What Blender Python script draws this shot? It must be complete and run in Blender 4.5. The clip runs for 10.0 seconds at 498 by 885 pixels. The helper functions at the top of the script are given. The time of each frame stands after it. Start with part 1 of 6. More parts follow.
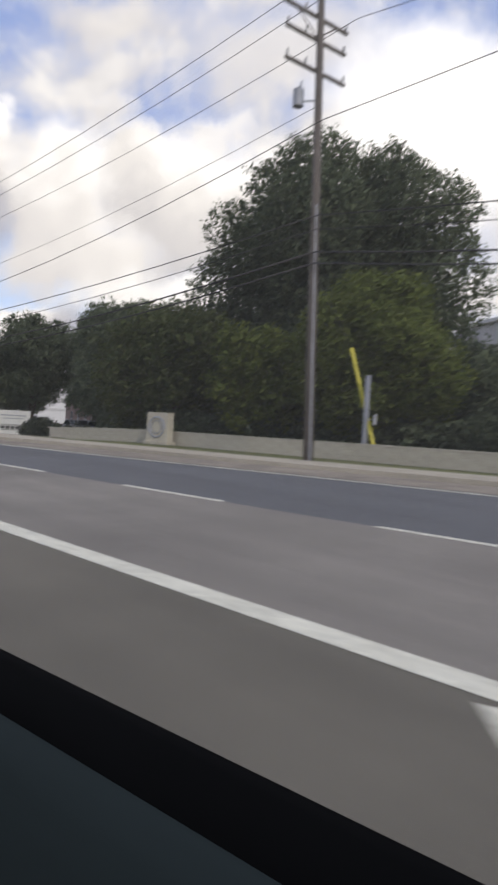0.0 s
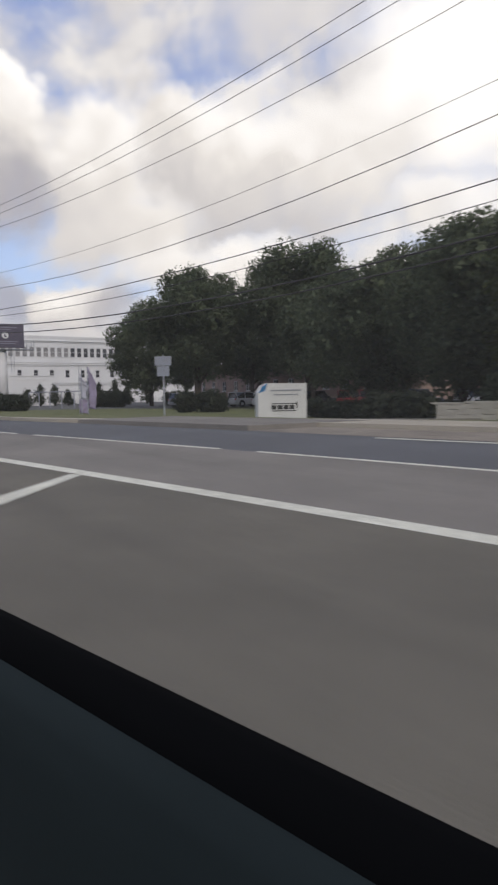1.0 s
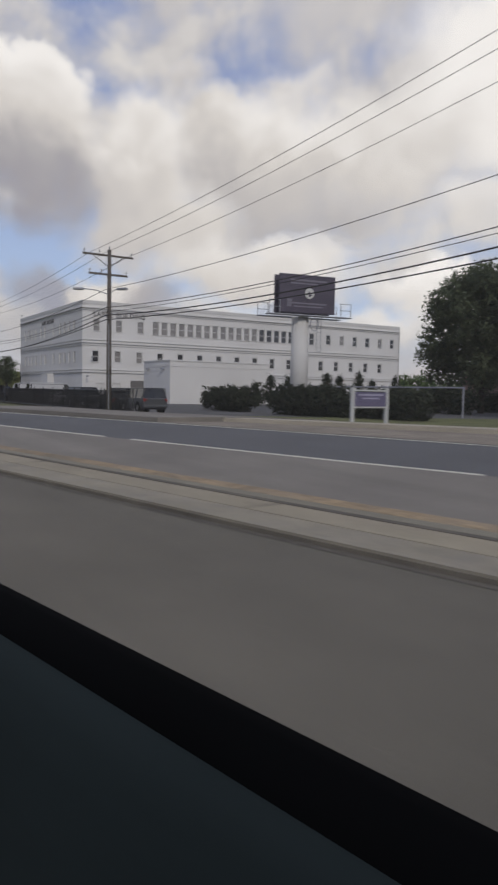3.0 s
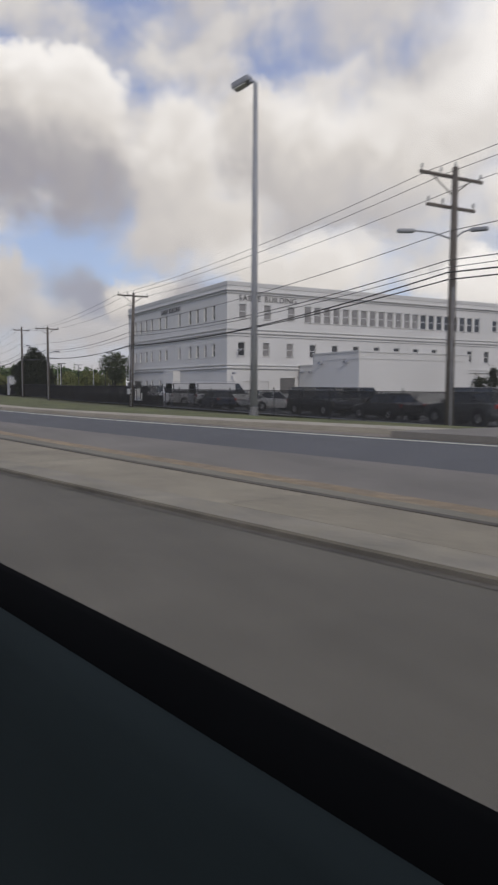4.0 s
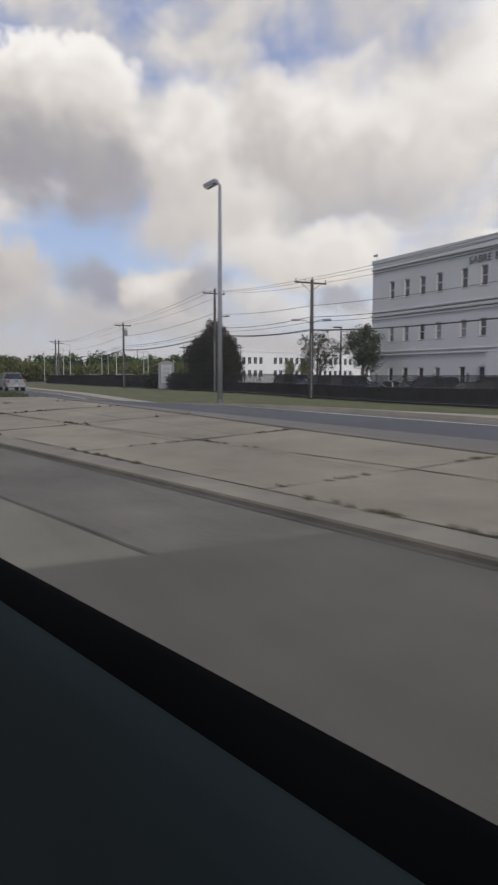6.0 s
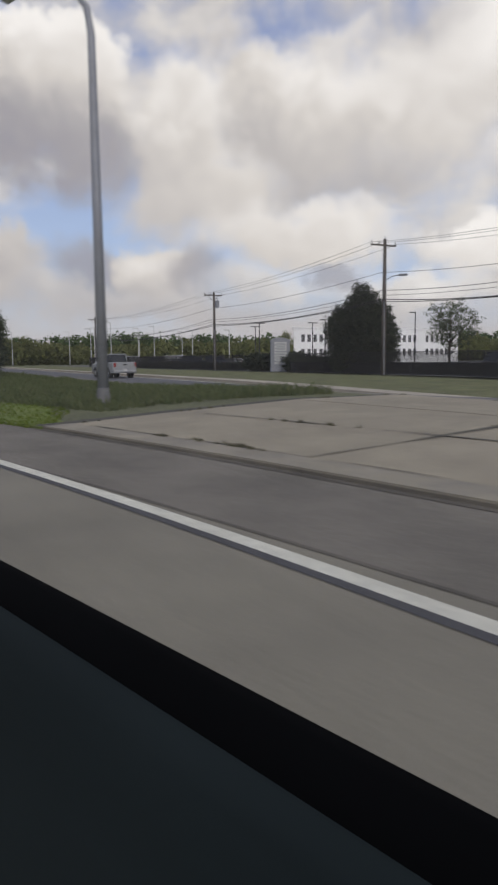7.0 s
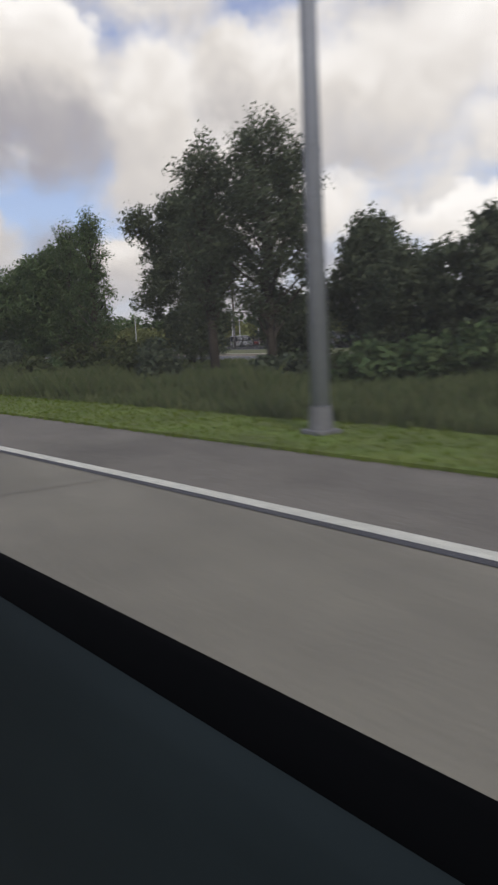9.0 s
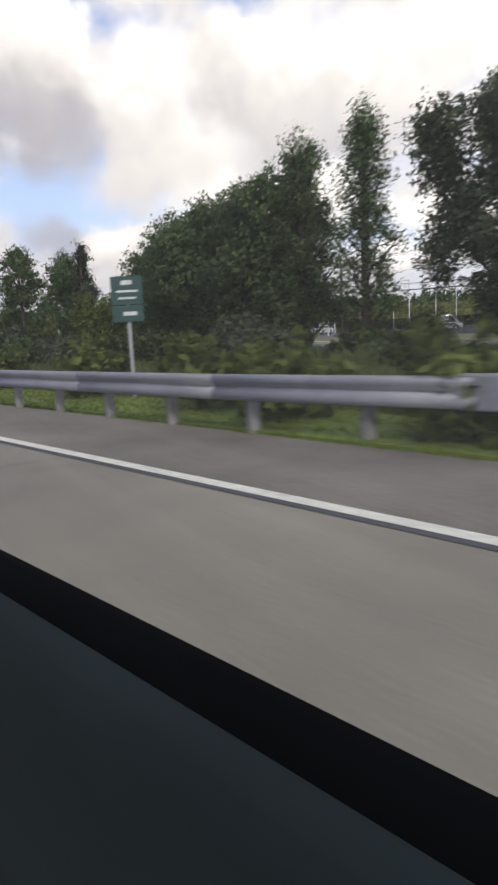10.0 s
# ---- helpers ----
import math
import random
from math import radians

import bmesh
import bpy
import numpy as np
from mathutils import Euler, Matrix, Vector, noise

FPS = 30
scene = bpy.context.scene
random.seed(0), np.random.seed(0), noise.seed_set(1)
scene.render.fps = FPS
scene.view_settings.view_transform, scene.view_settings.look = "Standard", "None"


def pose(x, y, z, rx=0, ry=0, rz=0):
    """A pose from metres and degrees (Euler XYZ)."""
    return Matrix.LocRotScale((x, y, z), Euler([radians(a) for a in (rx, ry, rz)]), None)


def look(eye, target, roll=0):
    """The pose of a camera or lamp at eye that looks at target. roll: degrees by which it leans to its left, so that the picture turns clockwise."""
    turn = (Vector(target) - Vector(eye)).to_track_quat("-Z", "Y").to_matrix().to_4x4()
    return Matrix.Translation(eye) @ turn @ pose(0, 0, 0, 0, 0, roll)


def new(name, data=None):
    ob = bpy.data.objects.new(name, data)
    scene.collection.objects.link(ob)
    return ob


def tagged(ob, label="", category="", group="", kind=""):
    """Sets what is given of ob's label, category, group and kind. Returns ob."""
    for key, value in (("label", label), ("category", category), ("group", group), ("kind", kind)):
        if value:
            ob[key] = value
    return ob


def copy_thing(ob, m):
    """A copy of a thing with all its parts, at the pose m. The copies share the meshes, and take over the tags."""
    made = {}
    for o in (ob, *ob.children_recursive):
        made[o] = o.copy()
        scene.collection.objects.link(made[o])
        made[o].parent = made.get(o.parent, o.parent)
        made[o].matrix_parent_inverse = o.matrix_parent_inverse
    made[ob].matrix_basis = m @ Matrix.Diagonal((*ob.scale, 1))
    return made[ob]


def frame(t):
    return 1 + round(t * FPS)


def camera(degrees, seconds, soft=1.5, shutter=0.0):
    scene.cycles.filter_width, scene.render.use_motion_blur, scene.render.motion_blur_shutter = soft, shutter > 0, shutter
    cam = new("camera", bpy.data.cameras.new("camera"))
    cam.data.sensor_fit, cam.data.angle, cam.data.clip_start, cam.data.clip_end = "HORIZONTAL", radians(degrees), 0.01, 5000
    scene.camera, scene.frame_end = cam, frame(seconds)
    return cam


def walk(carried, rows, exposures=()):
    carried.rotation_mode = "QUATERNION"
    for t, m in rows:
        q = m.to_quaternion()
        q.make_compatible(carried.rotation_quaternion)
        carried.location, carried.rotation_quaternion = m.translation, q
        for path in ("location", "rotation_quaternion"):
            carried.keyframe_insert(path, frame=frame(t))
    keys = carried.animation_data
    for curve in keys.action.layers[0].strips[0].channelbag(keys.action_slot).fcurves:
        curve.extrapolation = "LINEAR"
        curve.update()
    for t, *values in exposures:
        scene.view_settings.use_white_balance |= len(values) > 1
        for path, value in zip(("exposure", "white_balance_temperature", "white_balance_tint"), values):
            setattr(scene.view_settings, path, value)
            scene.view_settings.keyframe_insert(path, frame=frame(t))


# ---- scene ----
# ---------------------------------------------------------------- camera
cam = camera(38.8, 10.0, soft=2.4, shutter=0.2)
PATH = [
    (0.0, 14.21, 25.57, 1.46, 51.25, -0.93, 3.35),
    (0.5, 2.52, 23.58, 1.56, 54.41, -5.41, 0.71),
    (1.0, -9.16, 21.71, 1.48, 55.74, -4.00, -0.89),
    (1.5, -20.85, 19.83, 1.52, 56.65, -4.38, -1.26),
    (2.0, -32.54, 17.94, 1.57, 57.61, -4.12, -0.53),
    (2.5, -44.22, 15.96, 1.47, 57.73, -4.05, 0.92),
    (3.0, -55.91, 13.61, 1.46, 58.34, -4.10, 1.08),
    (3.2, -60.57, 12.67, 1.47, 58.88, -3.65, 0.87),
    (4.3, -86.16, 7.24, 1.53, 61.83, -4.63, 0.32),
    (4.5, -90.78, 6.29, 1.48, 61.29, -4.39, 0.74),
    (5.0, -102.28, 3.97, 1.49, 62.02, -5.10, 1.15),
    (5.2, -106.88, 2.99, 1.51, 62.32, -4.48, 0.08),
    (6.3, -132.19, -2.40, 1.52, 62.53, -6.00, -0.07),
    (6.5, -136.77, -3.38, 1.53, 62.32, -6.54, -0.46),
    (7.0, -148.23, -5.95, 1.50, 62.16, -6.81, -0.56),
    (7.5, -159.67, -8.67, 1.45, 62.61, -7.24, -2.51),
    (8.0, -171.10, -11.42, 1.47, 62.05, -8.36, -1.71),
    (8.5, -182.52, -13.99, 1.49, 61.74, -8.04, -2.24),
    (9.0, -193.94, -16.32, 1.54, 61.16, -8.33, -2.72),
    (9.5, -205.37, -18.71, 1.48, 61.22, -8.50, -1.98),
    (9.8, -212.22, -20.14, 1.52, 60.97, -8.18, -2.69),
    (10.0, -216.79, -21.07, 1.52, 60.69, -9.05, -2.87),
]
walk(cam, [(t, pose(x, y, z, 0, 0, 0) @ Euler((0, 0, radians(yaw))).to_matrix().to_4x4()
            @ Euler((radians(90 + pitch), 0, 0)).to_matrix().to_4x4()
            @ Euler((0, 0, radians(roll))).to_matrix().to_4x4()) for t, x, y, z, yaw, pitch, roll in PATH],
     exposures=[(0.0, 0.42), (0.5, 0.4), (1.0, 0.25), (1.5, 0.1), (2.0, 0.04), (3.0, -0.1), (4.5, 0.03), (5.0, 0.1), (6.5, -0.08), (8.5, 0.05), (9.0, 0.10), (9.5, 0.20), (10.0, 0.53)])

# ---------------------------------------------------------------- world and sun
SUN_AZ, SUN_EL = radians(-14), radians(34)          # azimuth from +x towards +y
world = bpy.data.worlds.new("world")
scene.world = world
world.use_nodes = True
wn, wl = world.node_tree.nodes, world.node_tree.links
wn.clear()


def wnode(kind, **props):
    n = wn.new(kind)
    for k, v in props.items():
        if k == "operation":
            n.operation = v
        elif k == "blend_type":
            n.blend_type = v
        elif k == "data_type":
            n.data_type = v
    return n


def wmath(op, a, b=None, c=None):
    n = wnode("ShaderNodeMath", operation=op)
    for i, v in enumerate((a, b, c)):
        if v is None:
            continue
        if isinstance(v, (int, float)):
            n.inputs[i].default_value = v
        else:
            wl.new(v, n.inputs[i])
    return n.outputs[0]


def wstep(v, lo, hi):
    n = wn.new("ShaderNodeMapRange")
    n.interpolation_type = "SMOOTHSTEP"
    n.inputs["From Min"].default_value, n.inputs["From Max"].default_value = lo, hi
    wl.new(v, n.inputs["Value"])
    return n.outputs["Result"]


def wmix(fac, a, b):
    n = wn.new("ShaderNodeMix")
    n.data_type = "RGBA"
    for sock, v in ((n.inputs[0], fac), (n.inputs[6], a), (n.inputs[7], b)):
        if isinstance(v, (int, float)):
            sock.default_value = v
        elif isinstance(v, tuple):
            sock.default_value = (*v, 1)
        else:
            wl.new(v, sock)
    return n.outputs[2]


def wnoise(vec, scale, detail, rough, dist=0.0):
    n = wn.new("ShaderNodeTexNoise")
    n.inputs["Scale"].default_value, n.inputs["Detail"].default_value = scale, detail
    n.inputs["Roughness"].default_value, n.inputs["Distortion"].default_value = rough, dist
    wl.new(vec, n.inputs["Vector"])
    return n.outputs["Fac"]


way = wn.new("ShaderNodeTexCoord").outputs["Generated"]
sep = wn.new("ShaderNodeSeparateXYZ")
wl.new(way, sep.inputs[0])
height = wmath("MAXIMUM", sep.outputs[2], 0.0)


def way_scaled(up, shift):
    n = wn.new("ShaderNodeVectorMath")
    n.operation = "MULTIPLY_ADD"
    wl.new(way, n.inputs[0])
    n.inputs[1].default_value, n.inputs[2].default_value = (1.0, 1.0, up), shift
    return n.outputs[0]


# the way, bent by noise, so that the clouds have puffed outlines
bend = wn.new("ShaderNodeTexNoise")
bend.inputs["Scale"].default_value, bend.inputs["Detail"].default_value, bend.inputs["Roughness"].default_value = 8.0, 7, 0.60
wl.new(way, bend.inputs["Vector"])
centred = wn.new("ShaderNodeVectorMath")
centred.operation = "MULTIPLY_ADD"
wl.new(bend.outputs["Color"], centred.inputs[0])
centred.inputs[1].default_value, centred.inputs[2].default_value = (0.17, 0.17, 0.17), (-0.085, -0.085, -0.085)
added = wn.new("ShaderNodeVectorMath")
added.operation = "ADD"
wl.new(way, added.inputs[0])
wl.new(centred.outputs[0], added.inputs[1])
warped = added.outputs[0]

# a broken deck of veil cloud over the blue, all round the sky
n_big = wnoise(way_scaled(1.5, (0.3, 1.1, 0.2)), 4.2, 6, 0.55, 0.3)
n_fine = wnoise(way_scaled(1.2, (2.0, 0.0, 0.0)), 11.0, 6, 0.55, 0.4)
sky = wn.new("ShaderNodeTexSky")
sky.sky_type = "NISHITA"
sky.sun_disc = False
sky.sun_elevation, sky.sun_rotation = SUN_EL, math.pi / 2 - SUN_AZ
sky.air_density, sky.dust_density, sky.ozone_density = 1.0, 0.4, 1.5
blue = wn.new("ShaderNodeMix")
blue.data_type, blue.blend_type = "RGBA", "MULTIPLY"
blue.inputs[0].default_value = 1.0
wl.new(sky.outputs[0], blue.inputs[6])
blue.inputs[7].default_value = (0.105, 0.105, 0.115, 1)
clear = wmix(0.7, blue.outputs[2], wmix(wstep(height, 0.12, 0.42), (0.46, 0.55, 0.77), (0.31, 0.385, 0.66)))
deck = wmix(wstep(n_fine, 0.3, 0.75), (0.60, 0.575, 0.58), (0.82, 0.785, 0.755))
painted_sky = wmix(wstep(wmath("MULTIPLY_ADD", n_fine, 0.3, n_big), 0.55, 0.80), clear, deck)
CLOUD_STOPS = [(0.0, (0.33, 0.325, 0.385)), (0.25, (0.42, 0.40, 0.425)), (0.5, (0.56, 0.53, 0.525)), (0.75, (0.77, 0.725, 0.685)), (1.0, (1.04, 1.0, 0.965))]


def cloud(under, yaw, pitch, wide, high, lit, base, thick, soft=0.55):
    """One cloud: a puffed mass with a lit top and a greyer base, laid over what is farther off."""
    a, b = radians(yaw), radians(pitch)
    m = wn.new("ShaderNodeMapping")
    m.vector_type = "TEXTURE"
    m.inputs["Location"].default_value = (-math.sin(a) * math.cos(b), math.cos(a) * math.cos(b), math.sin(b))
    m.inputs["Rotation"].default_value = (b, 0, a)
    m.inputs["Scale"].default_value = (radians(wide), 0.5, radians(high))
    wl.new(warped, m.inputs["Vector"])
    span = wn.new("ShaderNodeVectorMath")
    span.operation = "LENGTH"
    wl.new(m.outputs[0], span.inputs[0])
    cut = wn.new("ShaderNodeSeparateXYZ")
    wl.new(m.outputs[0], cut.inputs[0])
    lift = wmath("ADD", wmath("MULTIPLY_ADD", cut.outputs[2], 0.42, wmath("MULTIPLY", cut.outputs[0], 0.16)), wmath("MULTIPLY_ADD", n_fine, 0.9, 0.05))
    tone = wmath("MULTIPLY_ADD", wstep(lift, 0.05, 0.95), lit - base, base)
    ramp = wn.new("ShaderNodeValToRGB")
    wl.new(tone, ramp.inputs[0])
    while len(ramp.color_ramp.elements) < len(CLOUD_STOPS):
        ramp.color_ramp.elements.new(0.5)
    for e, (at_, c) in zip(ramp.color_ramp.elements, CLOUD_STOPS):
        e.position, e.color = at_, (*c, 1)
    return wmix(wmath("MULTIPLY", wstep(span.outputs["Value"], 1.08, 1.08 - soft), thick), under, ramp.outputs[0])


CLOUDS = [  # yaw, pitch, half width, half height in degrees, top and base tone, cover, softness; the farthest first
    (51, 28, 11, 4.6, 0.78, 0.62, 0.85, 0.9), (64.5, 29.0, 5.5, 2.6, 0.74, 0.55, 0.8, 0.8), (55.2, 22.6, 4.2, 2.6, 0.9, 0.7, 0.9, 0.8), (63.3, 22.8, 2.6, 2.0, 0.85, 0.62, 0.85, 0.8), (88, 31, 7, 3, 0.7, 0.5, 0.6, 0.8), (57, 33.5, 16, 3, 0.8, 0.6, 0.7, 0.9),
    (37, 22.5, 11, 8.5, 1.06, 0.94, 1.0, 0.6), (24, 16, 13, 12, 0.95, 0.7, 1.0, 0.7), (47.5, 18.0, 8, 5.0, 0.92, 0.66, 0.95, 0.7), (95, 17, 10, 8, 0.8, 0.4, 0.9, 0.7),
    (57.5, 18.0, 8.0, 5.0, 0.95, 0.44, 1.0, 0.45), (54, 14, 9, 3.0, 0.66, 0.46, 0.9, 0.8), (64.5, 12.8, 7, 3.6, 0.80, 0.55, 1.0, 0.6),
    (66.8, 17.6, 4.8, 5.6, 0.98, 0.62, 1.0, 0.55), (77.2, 21.6, 5.6, 3.0, 1.1, 0.86, 1.0, 0.35), (77.5, 17.8, 9.4, 5.6, 0.86, 0.10, 1.0, 0.5), (75, 15.3, 9, 3.6, 0.32, 0.2, 0.65, 1.0),
    (57, 9.6, 10, 3.2, 0.92, 0.68, 1.0, 0.6), (43.5, 8.6, 5, 2.6, 1.05, 0.82, 1.0, 0.5), (40, 13.5, 6, 2.6, 0.95, 0.75, 0.9, 0.7), (82, 7.4, 5, 3.8, 0.7, 0.34, 1.0, 0.5), (70.3, 7.2, 3.4, 3.0, 0.8, 0.48, 1.0, 0.5),
    (75, 4.6, 14, 2.9, 0.66, 0.42, 0.9, 0.8), (74.3, 7.6, 4.4, 2.7, 0.26, 0.08, 0.85, 0.9), (71.2, 7.0, 2.6, 2.6, 0.92, 0.5, 0.9, 0.6), (67, 6.6, 3.8, 2.7, 0.28, 0.12, 0.8, 0.95), (61, 5.6, 6, 2.2, 0.86, 0.56, 0.85, 0.8), (49, 5.2, 10, 2.3, 0.92, 0.6, 0.9, 0.8), (55.4, 6.4, 2.6, 1.5, 0.25, 0.15, 0.7, 0.7), (62, 2.9, 26, 1.9, 0.52, 0.4, 0.8, 1.0)]
for c in CLOUDS:
    painted_sky = cloud(painted_sky, *c)
haze = wmix(wstep(height, 0.10, 0.0), painted_sky, (0.56, 0.525, 0.525))
below = wmix(wstep(sep.outputs[2], 0.0, -0.02), haze, (0.10, 0.10, 0.08))
bg = wn.new("ShaderNodeBackground")
wl.new(below, bg.inputs["Color"])
bg.inputs["Strength"].default_value = 0.95
out = wn.new("ShaderNodeOutputWorld")
wl.new(bg.outputs[0], out.inputs["Surface"])

sun = new("sun", bpy.data.lights.new("sun", "SUN"))
sun.data.energy, sun.data.angle, sun.data.color = 1.35, radians(9), (1.0, 0.93, 0.83)
sun.matrix_world = look((math.cos(SUN_EL) * math.cos(SUN_AZ), math.cos(SUN_EL) * math.sin(SUN_AZ), math.sin(SUN_EL)), (0, 0, 0))


# ---------------------------------------------------------------- materials
def surface(name, colour, rough=0.8, metal=0.0, blotch=(0.35, 0.22), grain=(14.0, 0.18), bump=(30.0, 0.15), tint=None, vary=0.0, coat=0.0, spec=0.5, streak=0.0):
    """A procedural surface: its base colour with large blotches and fine grain, and a fine relief."""
    m = bpy.data.materials.new(name)
    m.use_nodes = True
    nt = m.node_tree
    nd, lk = nt.nodes, nt.links
    bs = nd["Principled BSDF"]
    tc = nd.new("ShaderNodeTexCoord").outputs["Object"]

    def noise_at(scale, detail):
        n = nd.new("ShaderNodeTexNoise")
        n.inputs["Scale"].default_value, n.inputs["Detail"].default_value, n.inputs["Roughness"].default_value = scale, detail, 0.6
        lk.new(tc, n.inputs["Vector"])
        return n.outputs["Fac"]

    def ranged(v, lo, hi):
        n = nd.new("ShaderNodeMapRange")
        n.inputs["From Min"].default_value, n.inputs["From Max"].default_value = 0.3, 0.7
        n.inputs["To Min"].default_value, n.inputs["To Max"].default_value = lo, hi
        lk.new(v, n.inputs["Value"])
        return n.outputs["Result"]

    def times(a, b):
        n = nd.new("ShaderNodeMath")
        n.operation = "MULTIPLY"
        lk.new(a, n.inputs[0])
        lk.new(b, n.inputs[1])
        return n.outputs[0]

    value = times(ranged(noise_at(blotch[0], 4), 1 - blotch[1], 1 + blotch[1]), ranged(noise_at(grain[0], 6), 1 - grain[1], 1 + grain[1]))
    if streak:
        lie = nd.new("ShaderNodeMapping")
        lie.inputs["Rotation"].default_value = (0, 0, radians(-11.3))
        lie.inputs["Scale"].default_value = (0.035, 1.0, 1.0)
        lk.new(tc, lie.inputs["Vector"])
        wear = nd.new("ShaderNodeTexNoise")
        wear.inputs["Scale"].default_value, wear.inputs["Detail"].default_value, wear.inputs["Roughness"].default_value = 0.9, 6, 0.62
        lk.new(lie.outputs[0], wear.inputs["Vector"])
        value = times(value, ranged(wear.outputs["Fac"], 1 - streak, 1 + streak))
    if vary:
        info = nd.new("ShaderNodeObjectInfo").outputs["Random"]
        r = nd.new("ShaderNodeMapRange")
        r.inputs["To Min"].default_value, r.inputs["To Max"].default_value = 1 - vary, 1 + vary
        lk.new(info, r.inputs["Value"])
        value = times(value, r.outputs["Result"])
    base = nd.new("ShaderNodeMix")
    base.data_type = "RGBA"
    base.inputs[6].default_value, base.inputs[7].default_value = (*colour, 1), (*(tint or colour), 1)
    lk.new(ranged(noise_at(blotch[0] * 2.3, 5), 0, 1), base.inputs[0])
    scale = nd.new("ShaderNodeVectorMath")
    scale.operation = "SCALE"
    lk.new(base.outputs[2], scale.inputs[0])
    lk.new(value, scale.inputs["Scale"])
    lk.new(scale.outputs[0], bs.inputs["Base Color"])
    bs.inputs["Roughness"].default_value, bs.inputs["Metallic"].default_value = rough, metal
    bs.inputs["Specular IOR Level"].default_value = spec
    bs.inputs["Coat Weight"].default_value = coat
    if bump[1]:
        b = nd.new("ShaderNodeBump")
        b.inputs["Strength"].default_value, b.inputs["Distance"].default_value = bump[1], 0.02
        lk.new(noise_at(bump[0], 5), b.inputs["Height"])
        lk.new(b.outputs[0], bs.inputs["Normal"])
    return m


def leaf_material(name, colour, second):
    """Leaves: two greens mixed leaf by leaf, with a little light coming through."""
    m = bpy.data.materials.new(name)
    m.use_nodes = True
    nd, lk = m.node_tree.nodes, m.node_tree.links
    bs = nd["Principled BSDF"]
    mix = nd.new("ShaderNodeMix")
    mix.data_type = "RGBA"
    mix.inputs[6].default_value, mix.inputs[7].default_value = (*colour, 1), (*second, 1)
    lk.new(nd.new("ShaderNodeNewGeometry").outputs["Random Per Island"], mix.inputs[0])
    lk.new(mix.outputs[2], bs.inputs["Base Color"])
    bs.inputs["Roughness"].default_value = 0.75
    bs.inputs["Specular IOR Level"].default_value = 0.12
    tr = nd.new("ShaderNodeBsdfTranslucent")
    lk.new(mix.outputs[2], tr.inputs["Color"])
    ms = nd.new("ShaderNodeMixShader")
    ms.inputs[0].default_value = 0.45
    lk.new(bs.outputs[0], ms.inputs[1])
    lk.new(tr.outputs[0], ms.inputs[2])
    lk.new(ms.outputs[0], nd["Material Output"].inputs["Surface"])
    return m


def glass_material(name, colour, rough=0.06):
    """Window glass seen from outside: dark rooms behind a glossy pane."""
    m = surface(name, colour, rough, blotch=(0.8, 0.3), grain=(3.0, 0.1), bump=(1.5, 0.02), spec=0.6)
    return m


def dusty_glass(name, film):
    """A clear pane with a thin film of dust that takes up a little of the sky's light."""
    m = bpy.data.materials.new(name)
    m.use_nodes = True
    nd, lk = m.node_tree.nodes, m.node_tree.links
    nd.remove(nd["Principled BSDF"])
    clear, dust, mix = nd.new("ShaderNodeBsdfTransparent"), nd.new("ShaderNodeBsdfTranslucent"), nd.new("ShaderNodeMixShader")
    dust.inputs["Color"].default_value = (0.84, 0.82, 0.76, 1)
    specks = nd.new("ShaderNodeTexNoise")
    specks.inputs["Scale"].default_value, specks.inputs["Detail"].default_value = 5.0, 2
    lk.new(nd.new("ShaderNodeTexCoord").outputs["Object"], specks.inputs["Vector"])
    amount = nd.new("ShaderNodeMapRange")
    amount.inputs["To Min"].default_value, amount.inputs["To Max"].default_value = film * 0.8, film * 1.2
    lk.new(specks.outputs["Fac"], amount.inputs["Value"])
    lk.new(amount.outputs["Result"], mix.inputs[0])
    lk.new(clear.outputs[0], mix.inputs[1])
    lk.new(dust.outputs[0], mix.inputs[2])
    lk.new(mix.outputs[0], nd["Material Output"].inputs["Surface"])
    return m


ASPHALT = surface("worn_asphalt", (0.102, 0.092, 0.072), 0.9, blotch=(0.3, 0.19), grain=(45, 0.22), bump=(90, 0.3), tint=(0.117, 0.106, 0.084), streak=0.14)
PATCH = surface("patched_asphalt", (0.088, 0.079, 0.064), 0.9, blotch=(0.4, 0.2), grain=(45, 0.25), bump=(90, 0.3))
SHOULDER = surface("shoulder_asphalt", (0.137, 0.124, 0.101), 0.9, blotch=(0.4, 0.26), grain=(22, 0.32), bump=(60, 0.4), tint=(0.156, 0.141, 0.116), streak=0.12)
DARK_ASPHALT = surface("dark_asphalt", (0.088, 0.090, 0.098), 0.9, blotch=(0.3, 0.12), grain=(45, 0.2), bump=(90, 0.3), streak=0.10)
LANE_CONCRETE = surface("grey_lane_concrete", (0.187, 0.172, 0.150), 0.9, blotch=(0.25, 0.16), grain=(25, 0.14), bump=(60, 0.2), tint=(0.166, 0.151, 0.133), streak=0.16)
PALE_CONCRETE = surface("pale_lane_concrete", (0.201, 0.186, 0.142), 0.9, blotch=(0.35, 0.17), grain=(25, 0.16), bump=(60, 0.2), tint=(0.182, 0.168, 0.131), streak=0.13)
MEDIAN_CONCRETE = surface("median_concrete", (0.285, 0.252, 0.182), 0.9, blotch=(0.5, 0.18), grain=(18, 0.18), bump=(50, 0.3), tint=(0.245, 0.215, 0.160), vary=0.07)
KERB_CONCRETE = surface("kerb_concrete", (0.265, 0.238, 0.175), 0.9, blotch=(0.8, 0.2), grain=(18, 0.15), bump=(40, 0.25), tint=(0.22, 0.2, 0.165))
